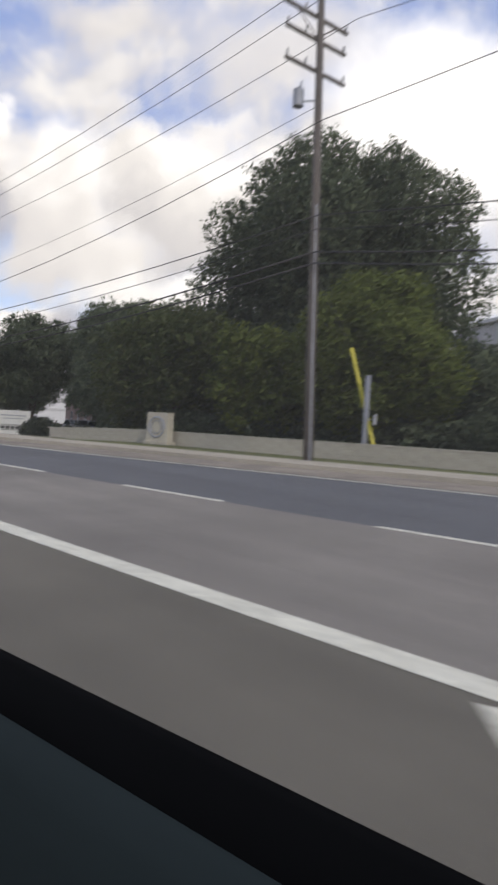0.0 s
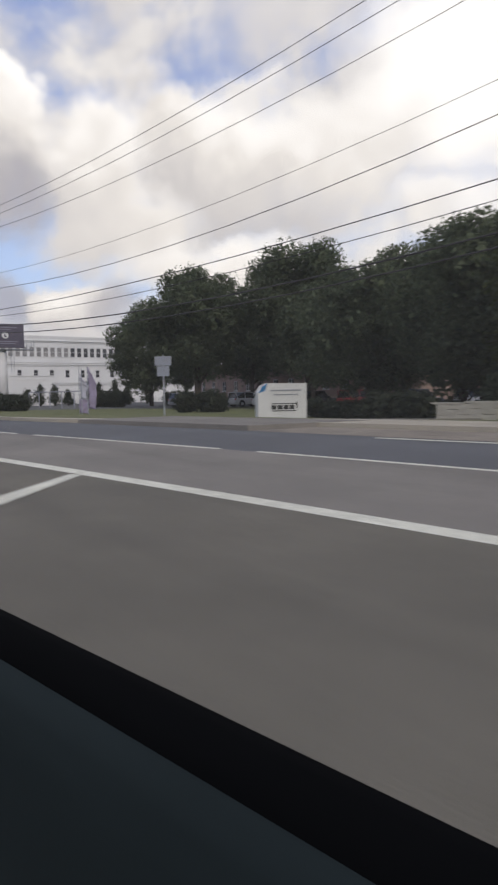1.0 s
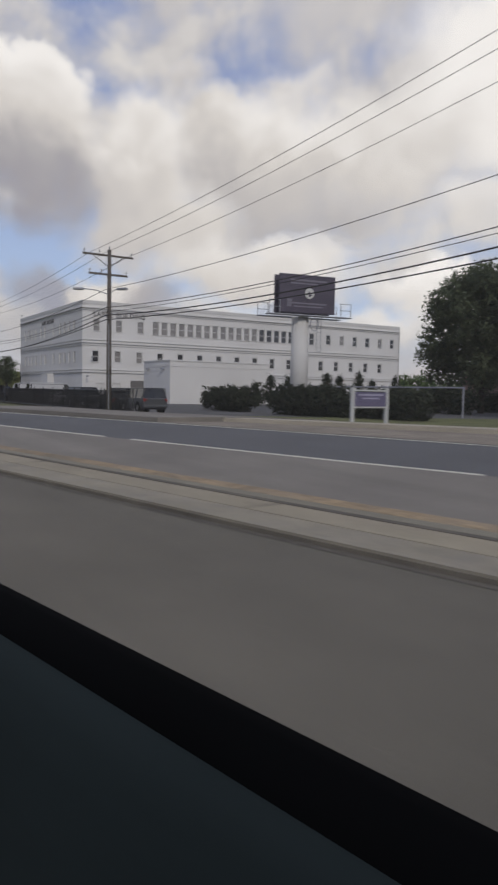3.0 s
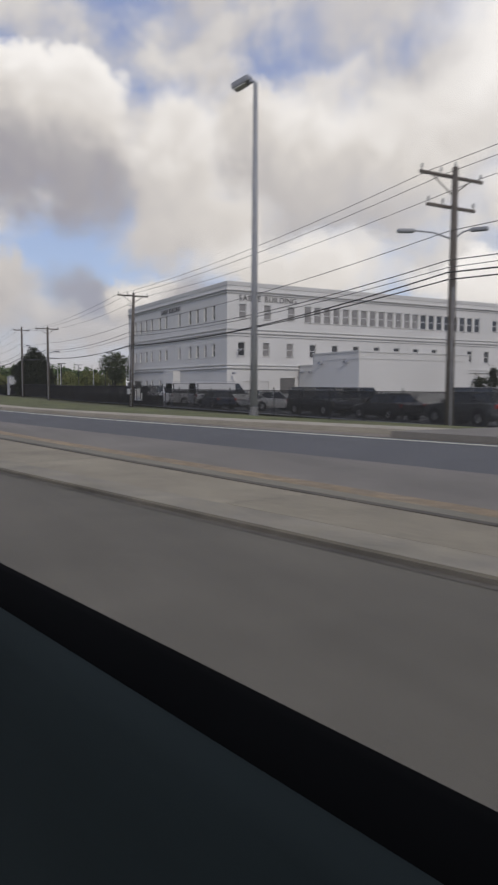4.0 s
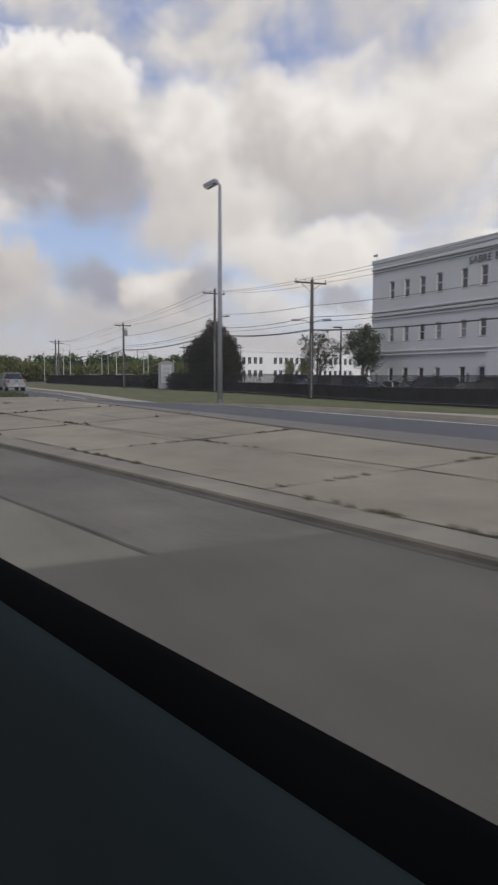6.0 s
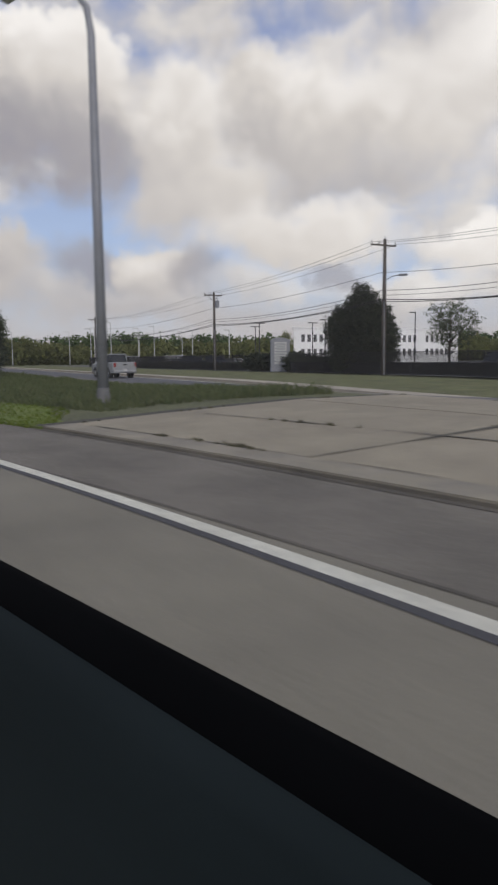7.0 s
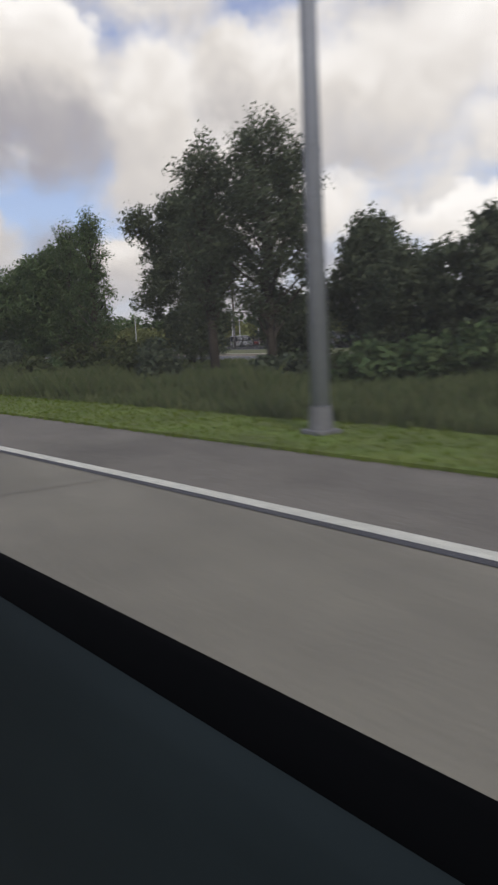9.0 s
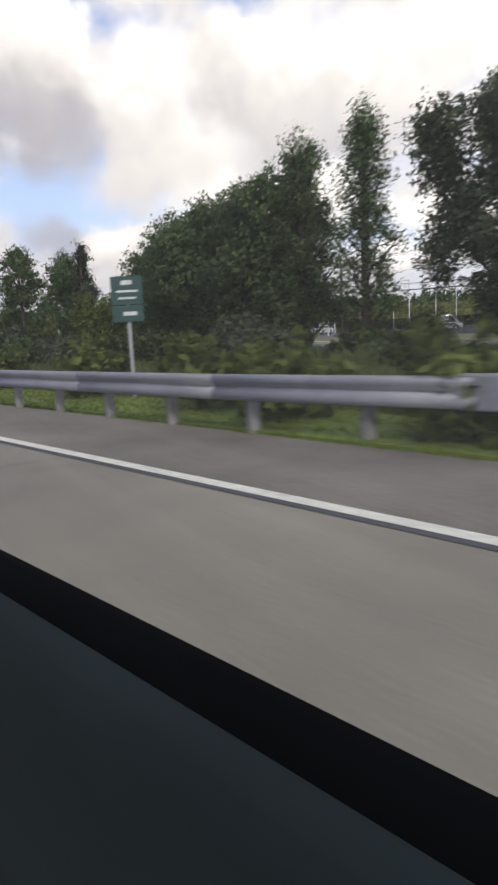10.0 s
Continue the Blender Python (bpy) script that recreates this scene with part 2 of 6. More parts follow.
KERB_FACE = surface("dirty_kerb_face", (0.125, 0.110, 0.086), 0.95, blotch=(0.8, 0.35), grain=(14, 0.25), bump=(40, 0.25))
KERB_DIRT = surface("kerb_gutter_dirt", (0.085, 0.075, 0.06), 0.95, blotch=(0.8, 0.4), grain=(12, 0.3))
WALK_CONCRETE = surface("sidewalk_concrete", (0.36, 0.325, 0.26), 0.9, blotch=(0.6, 0.15), grain=(18, 0.15), bump=(40, 0.2))
GUTTER = surface("gutter_concrete", (0.21, 0.18, 0.145), 0.95, blotch=(0.8, 0.25), grain=(18, 0.2))
JOINT = surface("joint_dirt", (0.05, 0.048, 0.036), 0.95, blotch=(2, 0.4), grain=(20, 0.3))
WHITE_LINE = surface("white_road_paint", (0.60, 0.59, 0.50), 0.75, blotch=(1.2, 0.12), grain=(9, 0.22), bump=(40, 0.2))
FADED_PAINT = surface("faded_white_road_paint", (0.33, 0.325, 0.30), 0.8, blotch=(0.8, 0.2), grain=(9, 0.3), bump=(40, 0.2))
YELLOW_LINE = surface("worn_yellow_road_paint", (0.285, 0.205, 0.112), 0.85, blotch=(0.6, 0.25), grain=(7, 0.35), tint=(0.215, 0.172, 0.12))
BLACK_LINE = surface("black_contrast_stripe", (0.045, 0.045, 0.052), 0.85, blotch=(1, 0.2))
GRASS = surface("mown_grass", (0.085, 0.105, 0.030), 0.95, blotch=(0.5, 0.3), grain=(9, 0.35), bump=(25, 0.8), tint=(0.12, 0.115, 0.045))
MEADOW = surface("meadow_ground", (0.100, 0.112, 0.048), 0.95, blotch=(0.25, 0.3), grain=(6, 0.35), bump=(18, 0.8), tint=(0.105, 0.103, 0.052))
VERGE = surface("green_verge_grass", (0.090, 0.144, 0.011), 0.95, blotch=(0.6, 0.3), grain=(9, 0.35), bump=(25, 0.8), tint=(0.106, 0.128, 0.018))
LOT = surface("car_park_asphalt", (0.07, 0.07, 0.072), 0.9, blotch=(0.3, 0.2), grain=(30, 0.2))
WHITE_WALL = surface("white_painted_masonry", (0.60, 0.592, 0.582), 0.8, blotch=(0.15, 0.07), grain=(4, 0.05), bump=(25, 0.1))
WHITE_TRIM = surface("white_painted_trim", (0.55, 0.543, 0.535), 0.8, blotch=(0.4, 0.06), grain=(6, 0.05), bump=(25, 0.08))
BRICK_WALL = surface("red_brick_wall", (0.27, 0.195, 0.165), 0.9, blotch=(0.5, 0.2), grain=(8, 0.3))
STONE_WALL = surface("pale_stone", (0.38, 0.352, 0.285), 0.9, blotch=(0.7, 0.12), grain=(9, 0.14), bump=(15, 0.3), vary=0.04)
SIGN_WHITE = surface("sign_white", (0.54, 0.54, 0.53), 0.6, blotch=(0.8, 0.08), grain=(12, 0.05))
WINDOW = glass_material("dark_window_glass", (0.045, 0.045, 0.05))
WINDOW_GREY = glass_material("blind_backed_window_glass", (0.23, 0.22, 0.215), 0.15)
LETTER = surface("dark_letters", (0.10, 0.095, 0.10), 0.6)
WOOD_POLE = surface("weathered_pole_wood", (0.10, 0.085, 0.075), 0.9, blotch=(0.7, 0.25), grain=(22, 0.3), bump=(35, 0.4))
RAIL_STEEL = surface("dull_galvanised_rail", (0.235, 0.24, 0.265), 0.6, 0.35, blotch=(1.2, 0.18), grain=(20, 0.12), bump=(30, 0.08))
STEEL = surface("galvanised_steel", (0.42, 0.43, 0.44), 0.45, 0.7, blotch=(1.5, 0.12), grain=(20, 0.08), bump=(40, 0.05))
LAMP_GREY = surface("grey_lamp_pole_paint", (0.27, 0.28, 0.31), 0.55, 0.2, blotch=(0.9, 0.12), grain=(14, 0.1))
CABLE = surface("black_cable", (0.030, 0.028, 0.030), 0.7)
PORCELAIN = surface("grey_insulator", (0.22, 0.22, 0.23), 0.35)
BLACK_METAL = surface("black_painted_metal", (0.025, 0.025, 0.028), 0.6, 0.2)
SIGN_YELLOW = surface("yellow_sign_sheeting", (0.58, 0.31, 0.012), 0.5, blotch=(2, 0.08), grain=(20, 0.05))
BLACK_SHEET = surface("black_sheeting", (0.02, 0.02, 0.02), 0.5)
NAVY = surface("dark_blue_sign_face", (0.060, 0.050, 0.076), 0.5, blotch=(0.8, 0.15))
PURPLE = surface("purple_sign_face", (0.13, 0.115, 0.20), 0.6, blotch=(1.5, 0.1))
GREEN_SIGN = surface("green_sign_sheeting", (0.012, 0.055, 0.050), 0.5, blotch=(2, 0.1))
BARK = surface("bark", (0.060, 0.048, 0.038), 0.95, blotch=(1.5, 0.25), grain=(18, 0.35), bump=(20, 0.8))
LEAF_DARK = leaf_material("dark_oak_leaves", (0.108, 0.136, 0.086), (0.160, 0.188, 0.112))
LEAF_MID = leaf_material("mid_green_leaves", (0.116, 0.182, 0.078), (0.178, 0.238, 0.104))
LEAF_YELLOW = leaf_material("yellow_green_leaves", (0.132, 0.170, 0.046), (0.200, 0.235, 0.066))
LEAF_CONE = leaf_material("dark_conifer_leaves", (0.054, 0.066, 0.048), (0.092, 0.106, 0.070))
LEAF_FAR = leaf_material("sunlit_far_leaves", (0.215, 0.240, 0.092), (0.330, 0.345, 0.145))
LEAF_BRUSH = leaf_material("brush_leaves", (0.084, 0.112, 0.044), (0.135, 0.150, 0.066))
LEAF_GRASS = leaf_material("grass_blades", (0.092, 0.143, 0.010), (0.138, 0.172, 0.018))
PANE = dusty_glass("dusty_window_glass", 0.055)
RUBBER = surface("black_rubber_seal", (0.0028, 0.0030, 0.0034), 0.9, blotch=(2, 0.1), spec=0.03)
DOOR_TRIM = surface("dark_slate_door_trim", (0.0145, 0.0205, 0.0222), 0.8, blotch=(1.5, 0.25), grain=(60, 0.15), bump=(150, 0.2), spec=0.08)
TYRE = surface("tyre_rubber", (0.016, 0.016, 0.017), 0.85)
RIM = surface("wheel_rim", (0.40, 0.40, 0.41), 0.35, 0.7)
CAR_GLASS = glass_material("dark_car_glass", (0.018, 0.020, 0.023), 0.05)
RED_LAMP = surface("red_lamp_lens", (0.28, 0.015, 0.012), 0.3)
CLEAR_LAMP = surface("clear_lamp_lens", (0.65, 0.65, 0.63), 0.2)


# ---------------------------------------------------------------- helpers of this scene
def link_bm(name, bm, material, parent=None, label="", smooth=False):
    me = bpy.data.meshes.new(name)
    bm.normal_update()
    bm.to_mesh(me)
    bm.free()
    for m in material if isinstance(material, (list, tuple)) else (material,):
        me.materials.append(m)
    if smooth:
        me.polygons.foreach_set("use_smooth", [True] * len(me.polygons))
    ob = new(name, me)
    if parent is not None:
        ob.parent = parent
    if label:
        ob["label"] = label
    return ob


def part(name, bm, material, parent, label="", smooth=False):
    """One mesh object under a thing or under a part."""
    return link_bm(name, bm, material, parent, label, smooth)


def thing(name, x, y, z, label, category, group="", turn=0.0):
    ob = new(name)
    ob.empty_display_size = 0.3
    ob.location, ob.rotation_euler = (x, y, z), (0, 0, radians(turn))
    return tagged(ob, label, category, group)


def box(bm, c, s, bevel=0.0, turn=None):
    m = Matrix.Translation(c) @ (turn or Matrix.Identity(4)) @ Matrix.Diagonal((*s, 1))
    vs = bmesh.ops.create_cube(bm, size=1, matrix=m)["verts"]
    if bevel:
        es = list({e for v in vs for e in v.link_edges})
        bmesh.ops.bevel(bm, geom=es, offset=bevel, segments=2, affect="EDGES", profile=0.6)
    return bm


def tube(bm, a, b, ra, rb=None, n=8, caps=True):
    a, b = Vector(a), Vector(b)
    rb = ra if rb is None else rb
    d = b - a
    q = d.to_track_quat("Z", "Y").to_matrix().to_4x4()
    bmesh.ops.create_cone(bm, cap_ends=caps, segments=n, radius1=ra, radius2=rb, depth=d.length,
                          matrix=Matrix.Translation((a + b) / 2) @ q)
    return bm


def bent(bm, pts, radii, n=7):
    """A bent, tapered tube through the points."""
    rings = []
    for i, p in enumerate(pts):
        p = Vector(p)
        d = (Vector(pts[min(i + 1, len(pts) - 1)]) - Vector(pts[max(i - 1, 0)])).normalized()
        u = d.cross(Vector((0.31, 0.9, 0.1)) if abs(d.z) > 0.6 else Vector((0, 0, 1))).normalized()
        w = d.cross(u)
        r = radii[i] if isinstance(radii, (list, tuple)) else radii
        rings.append([bm.verts.new(p + r * (math.cos(2 * math.pi * k / n) * u + math.sin(2 * math.pi * k / n) * w)) for k in range(n)])
    for a, b in zip(rings, rings[1:]):
        for k in range(n):
            bm.faces.new((a[k], a[(k + 1) % n], b[(k + 1) % n], b[k]))
    bm.faces.new(rings[0][::-1])
    bm.faces.new(rings[-1])
    return bm


def curve_of(points):
    """A smooth line y(x) through plan points given from east to west."""
    xs = [-p[0] for p in points]
    ys = [p[1] for p in points]
    sl = [(ys[min(i + 1, len(xs) - 1)] - ys[max(i - 1, 0)]) / (xs[min(i + 1, len(xs) - 1)] - xs[max(i - 1, 0)]) for i in range(len(xs))]

    def y_at(x):
        u = -x
        if u <= xs[0]:
            return ys[0] + sl[0] * (u - xs[0])
        if u >= xs[-1]:
            return ys[-1] + sl[-1] * (u - xs[-1])
        i = max(k for k in range(len(xs) - 1) if xs[k] <= u)
        h = xs[i + 1] - xs[i]
        t = (u - xs[i]) / h
        return ((2 * t**3 - 3 * t**2 + 1) * ys[i] + (t**3 - 2 * t**2 + t) * h * sl[i]
                + (3 * t**2 - 2 * t**3) * ys[i + 1] + (t**3 - t**2) * h * sl[i + 1])
    return y_at


def ease(u):
    u = min(max(u, 0.0), 1.0)
    return u * u * (3 - 2 * u)


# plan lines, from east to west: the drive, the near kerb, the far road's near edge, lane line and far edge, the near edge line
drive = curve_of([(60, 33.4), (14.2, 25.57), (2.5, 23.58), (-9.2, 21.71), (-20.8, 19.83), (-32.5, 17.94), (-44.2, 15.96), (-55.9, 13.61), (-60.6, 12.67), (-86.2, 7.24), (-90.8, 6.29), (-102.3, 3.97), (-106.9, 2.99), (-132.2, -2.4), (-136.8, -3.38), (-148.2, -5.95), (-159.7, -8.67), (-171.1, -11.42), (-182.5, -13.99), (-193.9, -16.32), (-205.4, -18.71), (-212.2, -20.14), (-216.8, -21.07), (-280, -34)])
kerb = curve_of([(-27.45, 23.9), (-27.8, 23.42), (-28.6, 23.17), (-31, 22.98), (-36, 22.28), (-41, 21.6), (-46, 20.82), (-51, 19.92), (-60, 17.97), (-72, 15.5), (-92, 10.95), (-103, 8.57), (-118, 5.4),
                 (-137, 2.15), (-147.6, 0.25), (-157, -1.4), (-163, -2.7), (-176.5, -6.1), (-203, -11.4), (-226, -15.9), (-240, -18.8), (-300, -31)])
near_edge = curve_of([(80, 33.2), (40, 31.3), (12, 29.4), (-4.5, 28.3), (-17, 27.05), (-27.5, 25.8), (-37.5, 24.2), (-51, 21.95), (-63, 19.4), (-98, 12.6),
                      (-112, 10.5), (-132, 8.0), (-145, 7.3), (-165, 6.9), (-200, 7.6), (-260, 9.2), (-420, 13)])
lane_line = curve_of([(80, 43.5), (40, 38.5), (8, 33.6), (-19, 30.4), (-34, 28.25), (-45, 26.55), (-55, 24.55), (-66, 21.65), (-99, 14.6), (-121, 10.8),
                      (-145, 8.4), (-170, 8.0), (-200, 8.7), (-260, 10.2), (-420, 14)])
far_edge = curve_of([(80, 52), (40, 45.2), (5, 38.6), (-6, 36.1), (-12, 35.1), (-18, 33.75), (-26, 32.75), (-35, 31.6), (-57, 27.95), (-70, 24.9), (-100, 17.1), (-121, 13.5), (-145, 11.6),
                     (-170, 12.3), (-200, 13.3), (-260, 15), (-420, 19)])
edge_line = curve_of([(-120, 0.9), (-131, -0.35), (-138.5, -1.36), (-144.3, -2.13), (-153.4, -3.35), (-158.8, -4.3), (-165.5, -5.75), (-177, -8.5), (-188.5, -10.97),
                      (-200, -13.22), (-211, -15.52), (-222.7, -17.87), (-240, -21.4), (-300, -33.5)])

# offsets from those: the median's far edge, the yellow line, and where the lawn begins
median_off = curve_of([(80, -1.85), (-27.4, -1.85), (-28.0, -1.35), (-29.5, -1.0), (-32, -0.75), (-36, -0.78), (-75, -0.8), (-105, -0.38), (-150, -0.2), (-330, -0.2)])
yellow_off = curve_of([(80, 0.0), (-36, 0.02), (-75, -0.1), (-108, 0.5), (-150, 0.5), (-330, 0.5)])
lawn_off = curve_of([(80, 6.4), (-22, 6.4), (-33, 4.2), (-37, 1.8), (-43, 0.95), (-48, 1.5), (-53, 3.2), (-58, 5.8), (-65, 6.8), (-72, 5.6), (-80, 4.0), (-100, 2.2), (-112, 1.5), (-122, 1.9), (-145, 2.2), (-330, 3.0)])
walk_off = curve_of([(80, 3.2), (-22, 3.2), (-33, 2.0), (-37, 0.55), (-43, 0.42), (-48, 0.5), (-53, 1.7), (-58, 4.0), (-65, 5.2), (-72, 4.1), (-80, 2.5), (-100, 0.75), (-112, 0.5), (-122, 0.5), (-145, 0.7), (-330, 1.5)])
median_edge = lambda x: near_edge(x) + median_off(x)


def ground_z(x, y):
    """The lie of the land: the far road stands some 0.4 m over the near one and falls off again beyond."""
    d = y - drive(max(min(x, 40), -240))
    rise = 0.4 * ease((d - 5) / 9) * ease((x + 190) / 25)
    fall = max(ease((d - 17) / 8) * ease((-70 - x) / 20), ease((d - 20) / 6) * ease((-16.5 - x) / 25))
    return rise - 0.6 * fall * ease((x + 190) / 25)


def strip(name, lower, upper, x0, x1, dz, material, step=2.0, across=3, thick=0.0, parent=None):
    """A sheet between two plan lines, lying dz over the ground, with a skirt if it has a thickness."""
    n = max(1, int(abs(x1 - x0) / step))
    bm = bmesh.new()
    grid = []
    for i in range(n + 1):
        x = x0 + (x1 - x0) * i / n
        lo, hi = lower(x), upper(x)
        row = [bm.verts.new((x, lo + (hi - lo) * j / across, ground_z(x, lo + (hi - lo) * j / across) + dz)) for j in range(across + 1)]
        if thick:
            row = [bm.verts.new((x, lo, ground_z(x, lo) + dz - thick))] + row + [bm.verts.new((x, hi, ground_z(x, hi) + dz - thick))]
        grid.append(row)
    for a, b in zip(grid, grid[1:]):
        for j in range(len(a) - 1):
            bm.faces.new((a[j], a[j + 1], b[j + 1], b[j]))
    if thick:
        for row in (grid[0], grid[-1]):
            bm.faces.new(row)
    bmesh.ops.recalc_face_normals(bm, faces=bm.faces)
    return link_bm(name, bm, material, parent)


def off(line, d):
    return lambda x: line(x) + d


def structure(ob, label="", category=""):
    return tagged(ob, label, category, kind="structure")

# ---------------------------------------------------------------- ground, roads, kerbs
bm = bmesh.new()
gx = [400, 200, 100] + [60 - 4 * i for i in range(92)] + [-330, -400, -520, -800, -1500, -3500]
gy = [-900, -300, -120, -60] + [-44 + 3 * i for i in range(40)] + [85, 110, 150, 220, 350, 700, 1500, 3000]
rows = [[bm.verts.new((x, y, ground_z(x, y) - 0.09 - (0.25 if abs(x) > 330 else 0))) for y in gy] for x in gx]
for a, b in zip(rows, rows[1:]):
    for j in range(len(gy) - 1):
        bm.faces.new((a[j], b[j], b[j + 1], a[j + 1]))
bmesh.ops.recalc_face_normals(bm, faces=bm.faces)
structure(link_bm("ground", bm, MEADOW), "dull green meadow ground reaching to the horizon", "ground")

joint_off = lambda x: (0.1 + 0.032 * (x + 156.5) if x < -146.2 else 0.43 + 0.06 * (x + 146.2)) if x > -159.6 else 0.0
structure(strip("road_near", lambda x: drive(x) - 7.5, lambda x: max(kerb(x), drive(x) + 3.0) if x < -34 else near_edge(x) + 0.1, 80, -131, 0.0, ASPHALT, across=8),
          "worn brown-grey asphalt carriageway beside the median", "road")
structure(strip("road_near_ramp", lambda x: drive(x) - 7.5, lambda x: edge_line(x) + 0.06 + joint_off(x), -131, -330, 0.0, PALE_CONCRETE, across=5),
          "pale worn concrete ramp lane", "road")
structure(strip("shoulder", lambda x: edge_line(x) + 0.06 + joint_off(x), kerb, -131, -330, -0.004, SHOULDER, across=4),
          "grey asphalt shoulder along the ramp", "road")
structure(strip("road_far_concrete", near_edge, lane_line, 80, -420, 0.0, LANE_CONCRETE, across=3), "light grey concrete lane of the far road", "road")
structure(strip("road_far_asphalt", lane_line, off(far_edge, 0.35), 80, -420, 0.0, DARK_ASPHALT, across=3), "dark blue-grey asphalt lane of the far road", "road")
structure(strip("gutter", off(far_edge, 0.35), lambda x: far_edge(x) + walk_off(x), 80, -330, 0.005, GUTTER, across=2), "brownish concrete gutter with leaf litter", "gutter")
structure(strip("far_kerb", lambda x: far_edge(x) + walk_off(x), lambda x: far_edge(x) + walk_off(x) + 0.22, 80, -330, 0.14, WALK_CONCRETE, across=1, thick=0.2), "pale concrete kerb of the far road", "kerb")
structure(strip("sidewalk", lambda x: far_edge(x) + walk_off(x) + 0.22, lambda x: far_edge(x) + lawn_off(x) + 0.02, 80, -330, 0.13, WALK_CONCRETE, across=2), "pale concrete sidewalk along the lawn", "sidewalk")
structure(strip("lawn", lambda x: far_edge(x) + lawn_off(x), lambda x: far_edge(x) + 15 + 21 * ease((x + 98) / 12), 80, -330, 0.10, GRASS, across=12), "mown green lawn strip behind the sidewalk", "lawn")
structure(strip("car_park_lot", lambda x: 31.8, lambda x: 160, -83, -330, 0.02, LOT, step=6, across=10), "dark asphalt car park round the white building", "car park")
structure(strip("driveway", off(far_edge, 0.4), lambda x: far_edge(x) + 26, -26, -36, 0.148, LANE_CONCRETE, across=6, thick=0.2), "grey asphalt driveway crossing the sidewalk", "driveway")
structure(strip("driveway_second", off(far_edge, 0.4), lambda x: far_edge(x) + 11, -77.5, -92, 0.155, LANE_CONCRETE, across=6, thick=0.2), "grey driveway apron beside the hedges", "driveway")

# painted lines
structure(strip("gore_edge_line", off(near_edge, -0.16), off(near_edge, 0.16), 80, -33, 0.006, WHITE_LINE, across=1), "broad worn white edge line", "road marking")
structure(strip("yellow_edge_line", lambda x: near_edge(x) + yellow_off(x) - 0.17 * ease((x + 116) / 14), lambda x: near_edge(x) + yellow_off(x) + 0.17 * ease((x + 116) / 14), -34, -115, 0.006, YELLOW_LINE, across=1), "worn yellow edge line beside the median", "road marking")
structure(strip("far_white_line", off(far_edge, -0.11), off(far_edge, 0.11), 80, -21, 0.006, WHITE_LINE, across=1), "thin white edge line", "road marking")
structure(strip("far_white_line_west", off(far_edge, -0.09), off(far_edge, 0.09), -50, -330, 0.006, WHITE_LINE, across=1), "thin white edge line", "road marking")
structure(strip("near_white_line", off(edge_line, -0.09), off(edge_line, 0.09), -130.5, -320, 0.008, WHITE_LINE, across=1, step=1.5), "white edge line of the ramp", "road marking")
structure(strip("concrete_joint", lambda x: edge_line(x) + 0.03 + joint_off(x), lambda x: edge_line(x) + 0.09 + joint_off(x), -131, -159, 0.006, KERB_DIRT, across=1, step=1.5), "dark open joint between concrete and asphalt", "joint")
structure(strip("black_contrast_line", off(edge_line, -0.2), off(edge_line, -0.09), -131, -320, 0.007, BLACK_LINE, across=1, step=1.5), "black contrast stripe beside the white line", "road marking")
x = 60.0
while x > -75:
    long = 3.0 if x > -2 else 9.0
    structure(strip("lane_dash", off(lane_line, -0.06), off(lane_line, 0.06), x, x - long, 0.006, WHITE_LINE, across=1), "thin white lane dash", "road marking")
    x -= long + (3.2 if x > -2 else 1.2)


def painted(name, pts, dz=0.006, material=WHITE_LINE, label=""):
    bm = bmesh.new()
    bm.faces.new([bm.verts.new((x, y, ground_z(x, y) + dz)) for x, y in pts])
    bmesh.ops.recalc_face_normals(bm, faces=bm.faces)
    for f in bm.faces:
        if f.normal.z < 0:
            f.normal_flip()
    return structure(link_bm(name, bm, material), label or "worn white road marking", "road marking")


# chevrons of the gore: a slanting bar that turns back along the drive
for gx0 in (12.75, -4.6, -21.0):
    dy = near_edge(gx0) - near_edge(-4.6)
    painted("chevron", [(gx0 - 0.5, 28.1 + dy), (gx0 - 0.75, 27.95 + dy), (gx0 + 1.55, 25.8 + dy), (gx0 + 1.98, 25.97 + dy)], label="worn white chevron bar in the gore")
    painted("chevron", [(gx0 + 1.5, 26.0 + dy), (gx0 + 1.98, 25.97 + dy), (gx0 + 0.95, 24.2 + dy), (gx0 + 0.5, 24.35 + dy)], 0.008, label="worn white chevron bar in the gore")
# turn arrow on the far asphalt lane
painted("turn_arrow", [(-12.9, 32.85), (-12.4, 32.55), (-11.3, 32.5), (-11.4, 32.8), (-12.2, 32.95), (-12.55, 33.9), (-12.9, 34.1)], label="white right turn arrow on the asphalt lane")
# arrow on the ramp's right lane
painted("ramp_arrow", [(-164.7, -7.82), (-164.85, -7.52), (-165.09, -7.19), (-165.57, -7.42), (-165.72, -7.39), (-165.51, -7.0), (-165.21, -6.41), (-164.71, -6.57), (-164.0, -6.88), (-164.35, -6.93), (-164.59, -6.99), (-164.46, -7.25), (-164.26, -7.51), (-163.88, -7.76), (-163.92, -7.97)], material=FADED_PAINT, label="worn white arrow on the ramp lane")
# dark patch of asphalt at the gore
structure(strip("asphalt_patch", lambda x: drive(x) + 2.6, lambda x: drive(x) + 4.3, -20.2, -22.6, 0.008, PATCH, step=1.0, across=2, thick=0.03), "dark asphalt patch in the gore", "road")
for jx in (-176, -188, -201, -213, -225):
    painted("pavement_joint", [(jx, drive(jx) - 7), (jx - 0.018, drive(jx) - 7), (jx - 0.868, edge_line(jx) - 0.3), (jx - 0.85, edge_line(jx) - 0.3)], 0.004, KERB_DIRT, "dark joint across the concrete lane")

